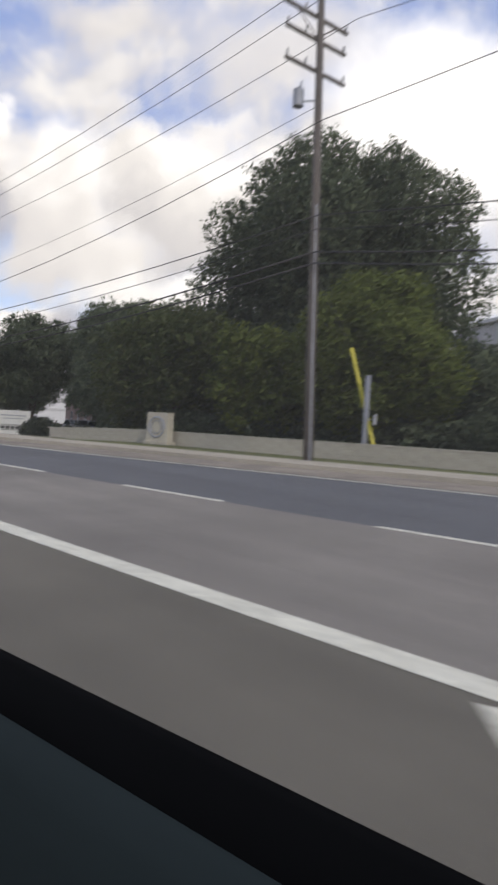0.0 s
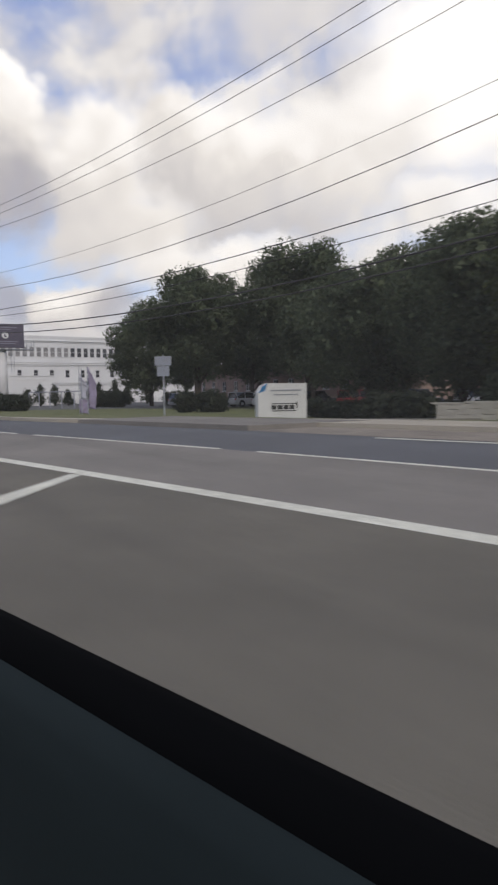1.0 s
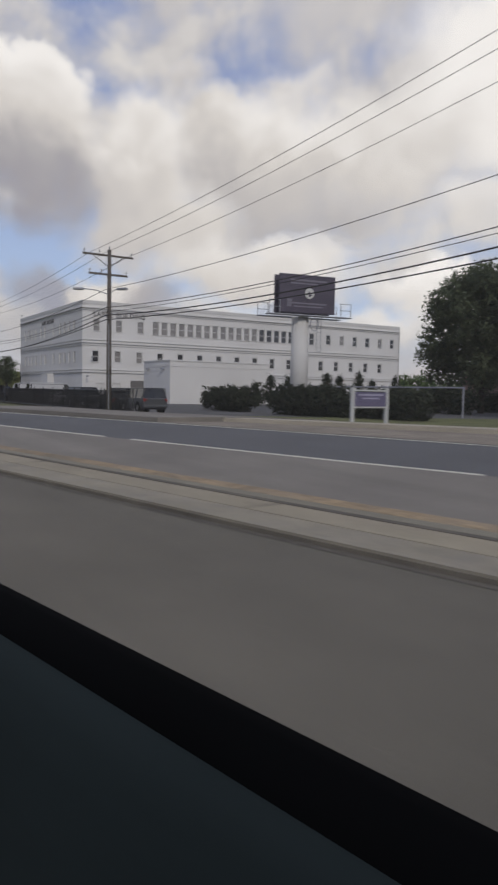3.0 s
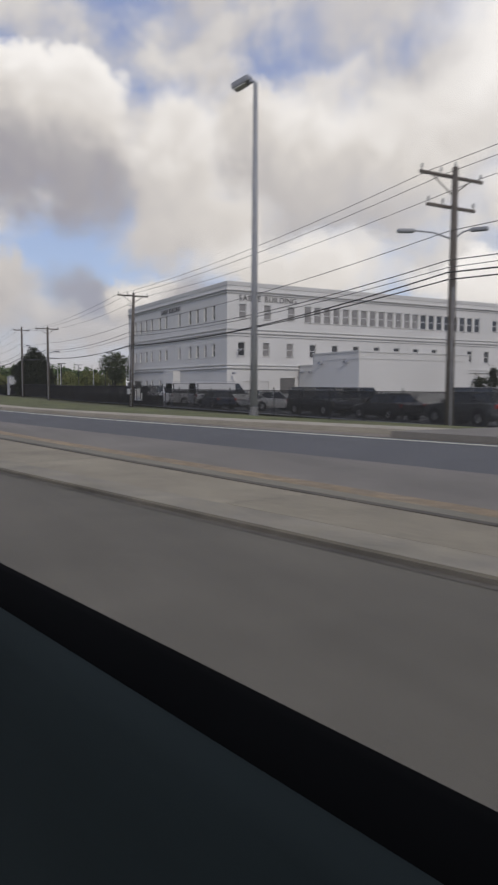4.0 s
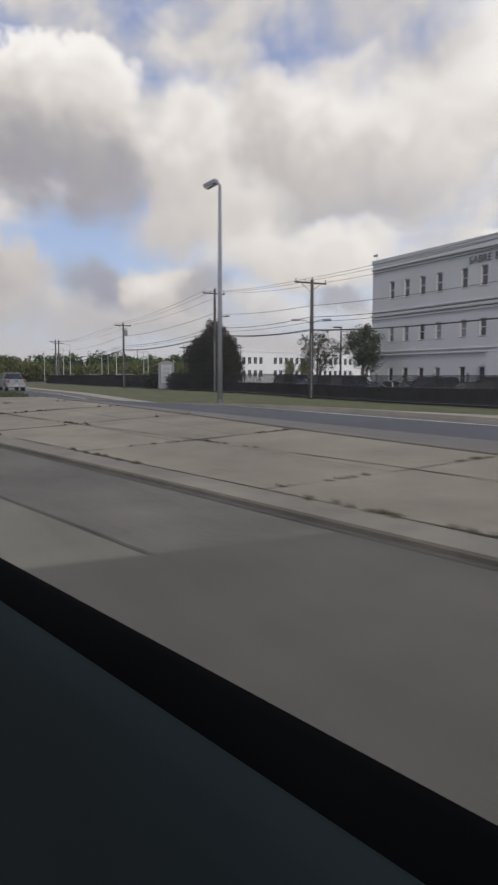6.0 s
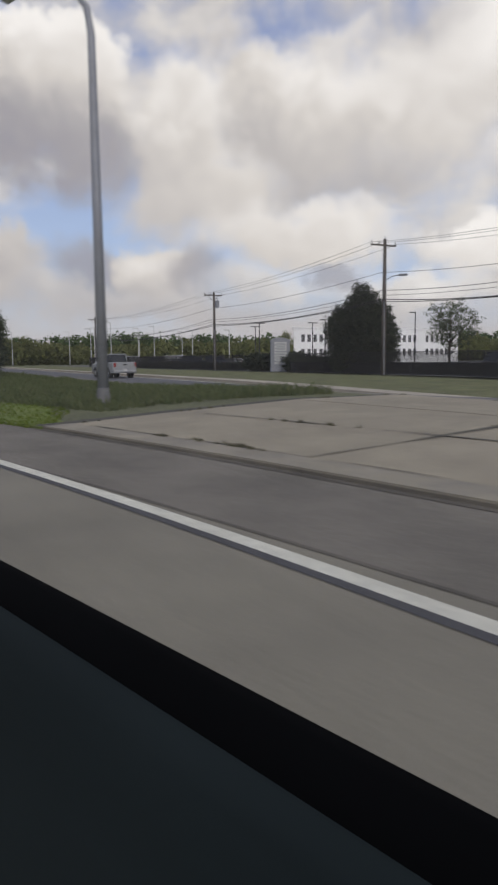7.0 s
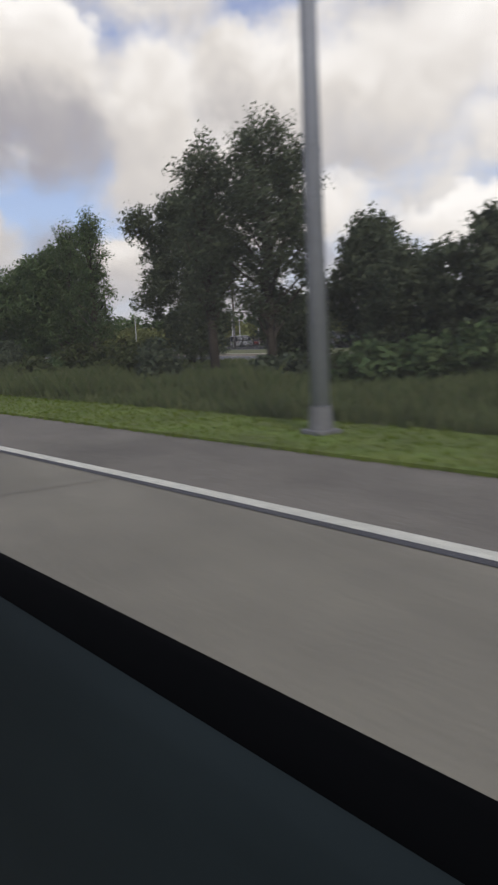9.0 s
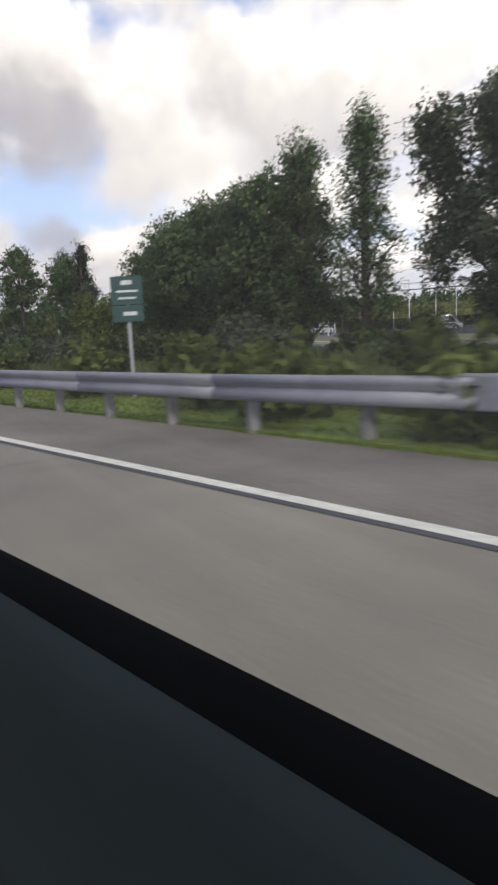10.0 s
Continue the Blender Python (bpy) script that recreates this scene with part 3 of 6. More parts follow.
# the raised concrete median: kerb, gutter shadow and slabs with open joints
kerb_in = lambda x: kerb(x) + (0.58 if x < -33 else 0.12 + 0.46 * ease((-27.5 - x) / 3.5))
structure(strip("median_bed", lambda x: kerb(x) + 0.05, lambda x: max(median_edge(x) - 0.02, kerb(x) + 0.1), -27.6, -164.0, 0.055, JOINT, step=1.5, across=3), "dirty bed under the median slabs", "median")
structure(strip("median_kerb", kerb, kerb_in, -27.47, -163.5, 0.072, KERB_CONCRETE, step=0.6, across=2, thick=0.2), "rounded pale concrete kerb of the median", "kerb")
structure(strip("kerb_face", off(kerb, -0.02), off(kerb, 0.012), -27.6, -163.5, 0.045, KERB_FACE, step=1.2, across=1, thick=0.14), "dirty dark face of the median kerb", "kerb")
structure(strip("kerb_foot", off(kerb, -0.14), off(kerb, 0.01), -27.6, -163.5, 0.005, KERB_DIRT, step=1.5, across=1), "dark dirt line along the kerb foot", "kerb")
structure(strip("median_joint", lambda x: median_edge(x) - 0.10, lambda x: median_edge(x) + 0.01, -33, -160, 0.085, KERB_DIRT, step=1.5, across=1, thick=0.1), "dark open joint along the far edge of the median", "joint")
structure(strip("gutter_pan", lambda x: median_edge(x) + 0.07, lambda x: near_edge(x) + yellow_off(x) - 0.1, -33, -160, 0.004, PALE_CONCRETE, step=1.5, across=1), "pale concrete gutter pan beside the median", "gutter")
median = structure(new("median_pavement"), "tan concrete slabs of the raised median", "median")


def slab(x0, x1, lo, hi, bump):
    n = 4
    bm = bmesh.new()
    top, bot = [], []
    for i in range(n + 1):
        x = x0 + (x1 - x0) * i / n
        for y in (lo(x), hi(x)):
            z = ground_z(x, y) + 0.072 + bump
            top.append(bm.verts.new((x, y, z)))
            bot.append(bm.verts.new((x, y, z - 0.05)))
    for i in range(n):
        a = 2 * i
        bm.faces.new((top[a], top[a + 1], top[a + 3], top[a + 2]))
        bm.faces.new((top[a], top[a + 2], bot[a + 2], bot[a]))
        bm.faces.new((top[a + 1], bot[a + 1], bot[a + 3], top[a + 3]))
    bm.faces.new((top[0], bot[0], bot[1], top[1]))
    bm.faces.new((top[-1], bot[-1], bot[-2], top[-2]))
    bmesh.ops.recalc_face_normals(bm, faces=bm.faces)
    part("slab", bm, MEDIAN_CONCRETE, median)


rnd = random.Random(4)
edges = [-27.62, -28.4, -33.2] + [-39 - 6.0 * i for i in range(12)] + [-109.9, -115.8, -121.7, -127.6, -133.2, -138.8, -144.6, -150.6, -156.4, -163.4]
for xa, xb in zip(edges, edges[1:]):
    wide = median_edge(xb) - 0.05 - kerb_in(xb)
    cuts = [0.0, 1.0] if wide < 3.0 else [0.0, 2.45 / wide, 1.0] if wide < 5.6 else [0.0, 2.45 / wide, 0.5 + 1.22 / wide, 1.0]
    for k in range(len(cuts) - 1):
        lo = lambda x, u=cuts[k]: kerb_in(x) + 0.008 + (median_edge(x) - 0.06 - kerb_in(x)) * u
        hi = lambda x, u=cuts[k + 1]: kerb_in(x) + (median_edge(x) - 0.06 - kerb_in(x)) * u - 0.008
        if hi(xa) - lo(xa) > 0.1:
            slab(xa - 0.008, xb + 0.008, lo, hi, rnd.uniform(-0.006, 0.006))

def ragged(name, along, wide, label):
    """A dirty joint: a narrow strip whose width comes and goes."""
    bm = bmesh.new()
    prev = None
    for i, (x, y, nx, ny) in enumerate(along):
        w = wide * (1.0 if x < -135 or nx > 0.5 else 0.6) * max(0.06, 0.55 + 1.5 * noise.noise((x * 0.9, y * 0.9, 2.0)))
        z = ground_z(x, y) + 0.0825
        pair = (bm.verts.new((x - nx * w, y - ny * w, z)), bm.verts.new((x + nx * w, y + ny * w, z)))
        if prev:
            bm.faces.new((prev[0], prev[1], pair[1], pair[0]))
        prev = pair
    bmesh.ops.recalc_face_normals(bm, faces=bm.faces)
    structure(link_bm(name, bm, JOINT), label, "joint")


for shift, x_from, x_to in ((0.0, -100, -163), (2.45, -108, -163)):
    n = int((x_from - x_to) / 0.4)
    ragged("slab_joint", [(x, kerb_in(x) + shift, 0.2, 0.98) for x in (x_from - 0.4 * i for i in range(n))], 0.035, "dirty open joint along the median slabs")
for e in edges[3:-1]:
    n = max(2, int((median_edge(e) - kerb_in(e)) / 0.3))
    ragged("slab_joint", [(e, kerb_in(e) + (median_edge(e) - kerb_in(e)) * i / n, 1.0, 0.0) for i in range(n + 1)], 0.07 if e < -136 or abs(e + 109.9) < 1 else 0.018, "dirty open joint across the median slabs")

# weeds in the joints and litter
bm = bmesh.new()
for i in range(650):
    e = rnd.choice(edges[16:])
    if rnd.random() < 0.45:
        x, y = e + rnd.uniform(-0.05, 0.05), rnd.uniform(kerb_in(e), near_edge(e))
        if math.sin(y * 2.1 + e) < 0.1:
            continue
    else:
        x = rnd.uniform(-163, -122)
        y = kerb_in(x) + rnd.choice((0.0, 0.0, 2.45)) + rnd.uniform(-0.05, 0.05)
        if math.sin(x * 0.9) < 0.2:
            continue
    z = ground_z(x, y) + 0.065
    for k in range(3):
        a = rnd.uniform(0, 6.28)
        d = Vector((math.cos(a), math.sin(a), 0)) * rnd.uniform(0.03, 0.10)
        h = rnd.uniform(0.02, 0.07)
        bm.faces.new([bm.verts.new((x - d.x, y - d.y, z)), bm.verts.new((x + d.x, y + d.y, z)), bm.verts.new((x + d.y * 0.5, y, z + h))])
tagged(link_bm("joint_weeds", bm, surface("dry_weeds", (0.07, 0.065, 0.03), 0.9)), "dry weeds growing in the slab joints", "weeds", kind="stuff")

# grass between ramp and far road, with a bright verge
structure(strip("meadow", kerb, off(near_edge, -0.05), -163.6, -330, 0.02, MEADOW, step=3, across=10), "rough dull meadow between ramp and road", "grass")
structure(strip("verge", off(kerb, -0.02), lambda x: kerb(x) + 0.6 + 2.0 * ease((-163.5 - x) / 6), -163.6, -330, 0.04, VERGE, step=2, across=3, thick=0.12), "bright green mown verge along the shoulder", "grass")


def blades(name, count, where, size, material, label, seed, lean=0.5, width=0.06, patchy=0.0):
    """Grass as many single blades, one sheet of stuff."""
    r = random.Random(seed)
    vs, fs = [], []
    for _ in range(count):
        x, y = where(r)
        z = ground_z(x, y)
        h = size * r.uniform(0.4, 1.15) * (1 if size < 0.5 else 0.6 + 0.4 * ease((-196 - x) / 16)) * (1 + patchy * 2.2 * noise.noise((x * 0.33, y * 0.33, seed)))
        a = r.uniform(0, 6.28)
        wx, wy = math.cos(a) * width * r.uniform(0.5, 1.3), math.sin(a) * width * r.uniform(0.5, 1.3)
        lx, ly = r.uniform(-lean, lean) * h, r.uniform(-lean, lean) * h
        k = len(vs)
        vs += [(x - wx, y - wy, z), (x + wx, y + wy, z), (x + lx * 0.4 + wx * 0.6, y + ly * 0.4 + wy * 0.6, z + h * 0.6), (x + lx, y + ly, z + h)]
        fs += [(k, k + 1, k + 2), (k, k + 2, k + 3)]
    me = bpy.data.meshes.new(name)
    me.from_pydata(vs, [], fs)
    me.materials.append(material)
    return tagged(new(name, me), label, "grass", kind="stuff")


def on_verge(r):
    x = r.uniform(-246, -164)
    return x, kerb(x) - 0.12 + r.uniform(0.0, 2.62) * ease((-163 - x) / 6 + 0.15)


blades("verge_grass", 26000, on_verge, 0.10, LEAF_GRASS, "short bright green verge grass", 11, 0.7, 0.03)


def on_meadow(r):
    x = r.uniform(-260, -165.5)
    return x, kerb(x) + 2.4 + (near_edge(x) - kerb(x) - 3) * r.random() ** 1.2


blades("meadow_grass", 60000, on_meadow, 0.26, LEAF_BRUSH, "rough brownish meadow grass", 12, 0.6, 0.05, patchy=0.4)


def in_brush(r):
    x = r.uniform(-262, -186)
    return x, kerb(x) + 2.3 + abs(noise.noise((x * 0.2, 3, 1))) * 2.5 + r.random() ** 1.2 * (8.5 * ease((-184 - x) / 12))


blades("tall_brush", 52000, in_brush, 0.56, LEAF_BRUSH, "tall brown-green brush and weeds before the trees", 13, 0.55, 0.036, patchy=0.45)


def on_lawn(r):
    x = r.uniform(-200, 10)
    return x, far_edge(x) + lawn_off(x) + 0.1 + r.random() * 9


blades("lawn_grass", 20000, on_lawn, 0.09, LEAF_GRASS, "short mown lawn grass", 14, 0.7, 0.035)

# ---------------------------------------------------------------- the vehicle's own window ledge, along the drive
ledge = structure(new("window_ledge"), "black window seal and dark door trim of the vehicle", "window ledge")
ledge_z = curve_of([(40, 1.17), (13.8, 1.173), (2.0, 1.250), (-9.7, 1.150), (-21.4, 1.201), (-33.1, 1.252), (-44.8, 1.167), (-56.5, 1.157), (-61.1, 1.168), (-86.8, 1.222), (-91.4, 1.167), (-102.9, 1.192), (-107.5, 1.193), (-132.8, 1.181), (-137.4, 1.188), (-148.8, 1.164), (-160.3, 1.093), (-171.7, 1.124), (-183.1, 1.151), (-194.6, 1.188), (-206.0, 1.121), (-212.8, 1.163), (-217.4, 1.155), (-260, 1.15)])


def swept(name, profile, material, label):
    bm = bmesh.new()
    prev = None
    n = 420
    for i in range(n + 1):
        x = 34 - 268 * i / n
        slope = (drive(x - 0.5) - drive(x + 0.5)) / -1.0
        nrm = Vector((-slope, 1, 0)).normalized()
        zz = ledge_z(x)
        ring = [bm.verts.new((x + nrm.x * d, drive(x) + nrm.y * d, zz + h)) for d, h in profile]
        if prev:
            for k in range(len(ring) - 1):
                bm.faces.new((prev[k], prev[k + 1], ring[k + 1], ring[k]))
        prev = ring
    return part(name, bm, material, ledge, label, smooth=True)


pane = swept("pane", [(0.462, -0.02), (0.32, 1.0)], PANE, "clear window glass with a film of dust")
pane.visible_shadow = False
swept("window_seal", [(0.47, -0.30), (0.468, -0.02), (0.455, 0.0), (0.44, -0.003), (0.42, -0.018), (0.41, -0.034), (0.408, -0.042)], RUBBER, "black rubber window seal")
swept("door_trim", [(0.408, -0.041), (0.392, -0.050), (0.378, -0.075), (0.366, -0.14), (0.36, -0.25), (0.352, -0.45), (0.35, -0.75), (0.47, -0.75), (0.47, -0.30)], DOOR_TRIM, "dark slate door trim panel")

# ---------------------------------------------------------------- utility poles, wires and street lamps
def cobra_head(bm, p, d, size=1.0):
    """A flat street lamp head at p, pointing along d in plan."""
    a = math.atan2(d[1], d[0])
    rot = Matrix.Rotation(a, 4, "Z")
    box(bm, Vector(p) + Vector((d[0], d[1], 0)) * 0.32 * size, (0.72 * size, 0.30 * size, 0.16 * size), 0.06 * size, rot)
    return bm


def utility_pole(x, y, top, arms, lamp_z=None, lamp_sides=(), cans=(), lean=(0.0, 0.0), label="weathered wooden utility pole with crossarms"):
    z0 = ground_z(x, y)
    ob = thing("utility_pole", x, y, z0, label, "utility pole", "utility poles along the road")
    h = top - z0

    def at(z, dx=0.0, dy=0.0):
        k = (z - z0) / h
        return Vector((lean[0] * k + dx, lean[1] * k + dy, z - z0))
    bm = bmesh.new()
    bent(bm, [at(z0 - 0.1), at(z0 + h * 0.5), at(top)], [0.19, 0.165, 0.125], 10)
    part("pole", bm, WOOD_POLE, ob, smooth=True)
    for z, half, brace in arms:
        bm = bmesh.new()
        c = at(z)
        box(bm, c + Vector((-0.19, 0, 0)), (0.10, 2 * half, 0.13), 0.012)
        arm = part("crossarm", bm, WOOD_POLE, ob)
        if brace:
            for s in (-1, 1):
                bm = bmesh.new()
                tube(bm, c + Vector((-0.2, s * half * 0.62, -0.04)), c + Vector((-0.14, 0, -0.75)), 0.025, n=6)
                part("brace", bm, WOOD_POLE, ob)
        for s in (-0.94, -0.35, 0.94) if half > 0.9 else (0.9,):
            bm = bmesh.new()
            p = c + Vector((-0.19, s * half, 0.06))
            tube(bm, p, p + Vector((0, 0, 0.12)), 0.02, n=6)
            tube(bm, p + Vector((0, 0, 0.10)), p + Vector((0, 0, 0.26)), 0.055, 0.035, n=8)
            part("insulator", bm, PORCELAIN, arm)
    bm = bmesh.new()
    tube(bm, at(top), at(top) + Vector((0, 0, 0.22)), 0.05, 0.035, n=8)
    part("insulator", bm, PORCELAIN, ob)
    if lamp_z:
        for sx, sy, reach in lamp_sides:
            bm = bmesh.new()
            a = at(lamp_z - 0.35)
            d = Vector((sx, sy, 0)).normalized()
            bent(bm, [a, a + d * reach * 0.5 + Vector((0, 0, 0.28)), a + d * reach + Vector((0, 0, 0.36))], 0.035, 6)
            arm = part("lamp_arm", bm, LAMP_GREY, ob, smooth=True)
            bm = bmesh.new()
            cobra_head(bm, a + d * reach + Vector((0, 0, 0.34)), d)
            part("lamp_head", bm, LAMP_GREY, arm, "grey street lamp head")
    for z, dx, dy, r, hh in cans:
        bm = bmesh.new()
        c = at(z, dx, dy)
        tube(bm, c - Vector((0, 0, hh / 2)), c + Vector((0, 0, hh / 2)), r, n=14)
        tube(bm, c + Vector((0, 0, hh / 2)), c + Vector((0, 0, hh / 2 + 0.06)), r * 1.04, r * 0.7, n=14)
        tube(bm, c + Vector((0.1, 0, hh / 2)), c + Vector((0.12, 0, hh / 2 + 0.28)), 0.035, n=6)
        can = part("transformer", bm, LAMP_GREY, ob, "grey steel pole transformer", smooth=False)
        bm = bmesh.new()
        tube(bm, at(z - 0.1), c - Vector((0, 0, 0.1)), 0.035, n=6)
        part("bracket", bm, STEEL, can)
    bm = bmesh.new()
    tube(bm, at(z0 + 0.0, 0.17, -0.08), at(z0 + h * 0.55, 0.13, -0.08), 0.03, n=6)
    part("conduit", bm, LAMP_GREY, ob)
    return ob


POLES = [
    # x, y, top, heights of the three conductors and of the five lower wires
    (52.0, 54.0, 21.5, 20.3, (19.7, 8.6, 8.2, 7.8, 7.3)),
    (-4.3, 43.2, 17.4, 16.75, (12.7, 9.3, 8.8, 8.0, 7.6)),
    (-64.8, 33.67, 14.2, 13.3, (9.2, 7.5, 7.2, 6.8, 6.3)),
    (-101.6, 30.6, 10.7, 10.2, (8.1, 6.9, 6.6, 6.4, 6.1)),
    (-142.0, 30.6, 10.1, 9.75, (7.4, 6.6, 6.2, 5.4, 5.3)),
    (-174.35, 30.25, 9.4, 9.05, (7.3, 6.4, 6.0, 5.4, 5.3)),
    (-194.2, 30.75, 10.8, 10.3, (8.2, 6.8, 6.4, 6.1, 5.9)),
    (-227.1, 31.1, 9.4, 9.0, (7.5, 6.2, 5.9, 5.6, 5.4)),
    (-300.0, 37.0, 10.5, 10.0, (8.2, 7.0, 6.6, 6.2, 6.0)),
]
utility_pole(52.0, 54.0, 21.5, [(20.3, 1.5, True)])
utility_pole(-4.3, 43.2, 17.4, [(16.75, 1.6, True), (15.9, 1.5, False), (14.75, 1.5, False)], cans=[(13.7, -0.55, -0.5, 0.2, 0.6)],
             lean=(-0.75, 0.0), label="tall weathered utility pole with several crossarms")
utility_pole(-64.8, 33.67, 14.2, [(13.45, 1.55, True), (12.1, 0.75, False)], 9.75, [(1, 0.55, 1.3)], [(10.9, 0.34, 0.22, 0.27, 0.9), (10.35, -0.5, -0.15, 0.13, 0.4)],
             label="weathered utility pole with transformer and street lamp")
utility_pole(-101.6, 30.6, 10.7, [(10.35, 1.75, True), (9.1, 1.35, False)], 8.1, [(-0.5, -1, 1.7), (0.7, 0.5, 0.7)], label="weathered utility pole with two crossarms and two lamps")
leaning = utility_pole(-142.4, 30.6, 10.1, [(9.85, 1.45, True)], lean=(0.9, 0.0), label="leaning weathered utility pole with one crossarm")
utility_pole(-174.35, 30.25, 9.4, [(9.15, 1.5, True)], 6.2, [(-0.6, -0.8, 1.0), (0.5, 0.8, 0.9)], label="weathered utility pole with crossarm and lamps")
utility_pole(-194.2, 30.75, 10.8, [(10.35, 1.25, False)], 7.9, [(0.9, 0.4, 1.3)], label="weathered utility pole with flat crossarm and lamp")
utility_pole(-227.1, 31.1, 9.4, [(9.1, 1.2, True)], cans=[(8.0, 0.35, 0.25, 0.26, 0.8)], label="weathered utility pole with transformer can")
utility_pole(-300.0, 37.0, 10.5, [(10.0, 1.4, True)], label="distant utility pole with crossarm")
utility_pole(-292.0, 36.0, 10.0, [(9.3, 1.4, False)], label="distant utility pole with crossarm")

bm = bmesh.new()
box(bm, (0.12, -0.27, 1.35), (0.75, 0.03, 0.5), 0.01)
part("notice_plate", bm, SIGN_WHITE, leaning, "white notice plate")
bm = bmesh.new()
box(bm, (0.14, -0.24, 1.98), (0.8, 0.03, 0.42), 0.01)
part("dark_plate", bm, BLACK_METAL, leaning, "black notice plate")


def wire(a, b, sag, r):
    bm = bmesh.new()
    n = 14
    pts = [Vector(a).lerp(Vector(b), i / n) - Vector((0, 0, sag * 4 * (i / n) * (1 - i / n))) for i in range(n + 1)]
    bent(bm, pts, r, 5)
    tagged(link_bm("overhead_wire", bm, CABLE, smooth=True), "black overhead wire between utility poles", "cable", "overhead wires")


for n, ((xa, ya, _, ca, la), (xb, yb, _, cb, lb)) in enumerate(zip(POLES, POLES[1:])):
    span = math.hypot(xb - xa, yb - ya)
    long = span > 55 and n < 2
    for dy, up in ((-1.35, 0.2), (-0.45, 0.2), (1.35, 0.2)):
        wire((xa - 0.15, ya + dy, ca + up), (xb - 0.15, yb + dy, cb + up), 1.75 if long else span * 0.012, 0.013)
    for k, r in enumerate((0.017, 0.022, 0.016, 0.034, 0.030)):
        wire((xa - 0.1, ya - 0.2, la[k]), (xb - 0.1, yb - 0.2, lb[k]), (2.4 if n else 0.6, 1.2, 1.4, 1.75, 1.75)[k] if long else span * (0.012 + 0.004 * (k % 2)), r)
wire((-4.4, 43.0, 13.3), (-64.9, 33.4, 10.0), 2.0, 0.010)


BASE_METAL = surface("dull_cast_base", (0.15, 0.15, 0.155), 0.7, 0.1, blotch=(2, 0.2), grain=(20, 0.15))


def highway_lamp(x, y, top, arm, label="tall grey steel highway lamp on the grass"):
    z0 = ground_z(x, y) + 0.05
    ob = thing("street_lamp", x, y, z0, label, "street lamp", "tall lamps along the road")
    h = top - z0
    bm = bmesh.new()
    tube(bm, (0, 0, -0.1), (0, 0, 0.42), 0.21, 0.17, n=12)
    box(bm, (0, 0, 0.02), (0.46, 0.46, 0.08), 0.02)
    part("base", bm, BASE_METAL, ob)
    bm = bmesh.new()
    d = Vector((arm[0], arm[1], 0))
    if d.length > 1:
        n = [Vector((0, 0, 0.3)), Vector((0, 0, h * 0.5)), Vector((0, 0, h - 1.6)), d * 0.05 + Vector((0, 0, h - 0.9)), d * 0.25 + Vector((0, 0, h - 0.35)), d + Vector((0, 0, h))]
        bent(bm, n, [0.155, 0.125, 0.10, 0.09, 0.075, 0.05], 12)
    else:
        bent(bm, [Vector((0, 0, 0.3)), Vector((0, 0, h * 0.5)), Vector((0, 0, h - 0.1)), d * 0.15 + Vector((0, 0, h)), d * 0.8 + Vector((0, 0, h + 0.05))], [0.155, 0.12, 0.085, 0.07, 0.05], 12)
        d = d * 0.55
    part("pole", bm, LAMP_GREY, ob, smooth=True)
    bm = bmesh.new()
    e = d.normalized()
    rot = Matrix.Rotation(math.atan2(e.y, e.x), 4, "Z") @ Matrix.Rotation(radians(14), 4, "Y")
    box(bm, d + e * 0.3 + Vector((0, 0, h + 0.06)), (0.85, 0.42, 0.26), 0.08, rot)
    head = part("lamp_head", bm, LAMP_GREY, ob, "grey lamp head")
    bm = bmesh.new()
    box(bm, d + e * 0.34 + Vector((0, 0, h - 0.09)), (0.55, 0.32, 0.05), 0.01, rot)
    part("lens", bm, CLEAR_LAMP, head)
    return ob


highway_lamp(-104.5, 22.7, 13.6, (-0.55, -0.3))
highway_lamp(-162.3, 16.4, 12.35, (-0.5, -0.28))
highway_lamp(-167.6, -0.3, 11.6, (-1.9, -1.4), "tall grey curved highway lamp on the verge")
highway_lamp(-202.9, -10.1, 11.8, (-1.9, -1.4), "tall grey curved highway lamp on the verge")


# ---------------------------------------------------------------- signs
def square_post(ob, x, y, h, s, material, name="post"):
    bm = bmesh.new()
    box(bm, (x, y, h / 2), (s, s, h), s * 0.12)
    return part(name, bm, material, ob)


def bars(ob, name, rows, material, plane_x, parent=None):
    """Unreadable lettering as plain raised bars: (y, z, width, height) on the face at x."""
    for y, z, w, h in rows:
        bm = bmesh.new()
        box(bm, (plane_x, y, z), (0.02, w, h))
        part(name, bm, material, parent or ob)


# yellow diamond sign with two arrows on the nose of the median
ob = thing("warning_sign", -33.0, 24.1, ground_z(-33, 24.15) + 0.07, "yellow diamond warning sign with two black diverging arrows", "road sign", turn=60)
square_post(ob, 0, 0, 2.62, 0.07, STEEL)
rot = Matrix.Rotation(radians(45 + 5), 4, "Y")
bm = bmesh.new()
box(bm, (0, -0.05, 3.25), (1.04, 0.012, 1.04), 0.0, rot)
plate = part("plate", bm, SIGN_YELLOW, ob)
for s in (-1, 1):
    bm = bmesh.new()
    turn = Matrix.Rotation(radians(5 - 38 * s), 4, "Y")
    c = Vector((0.25 * s, -0.066, 3.26 - 0.03 * s))
    box(bm, c + turn @ Vector((0, 0, 0.11)), (0.19, 0.01, 0.26), 0, turn)
    k = [bm.verts.new(c + turn @ Vector(v)) for v in ((-0.21, 0, 0.0), (0.21, 0, 0.0), (0, 0, -0.26))]
    bm.faces.new(k)
    part("arrow", bm, BLACK_SHEET, plate, "black arrow")

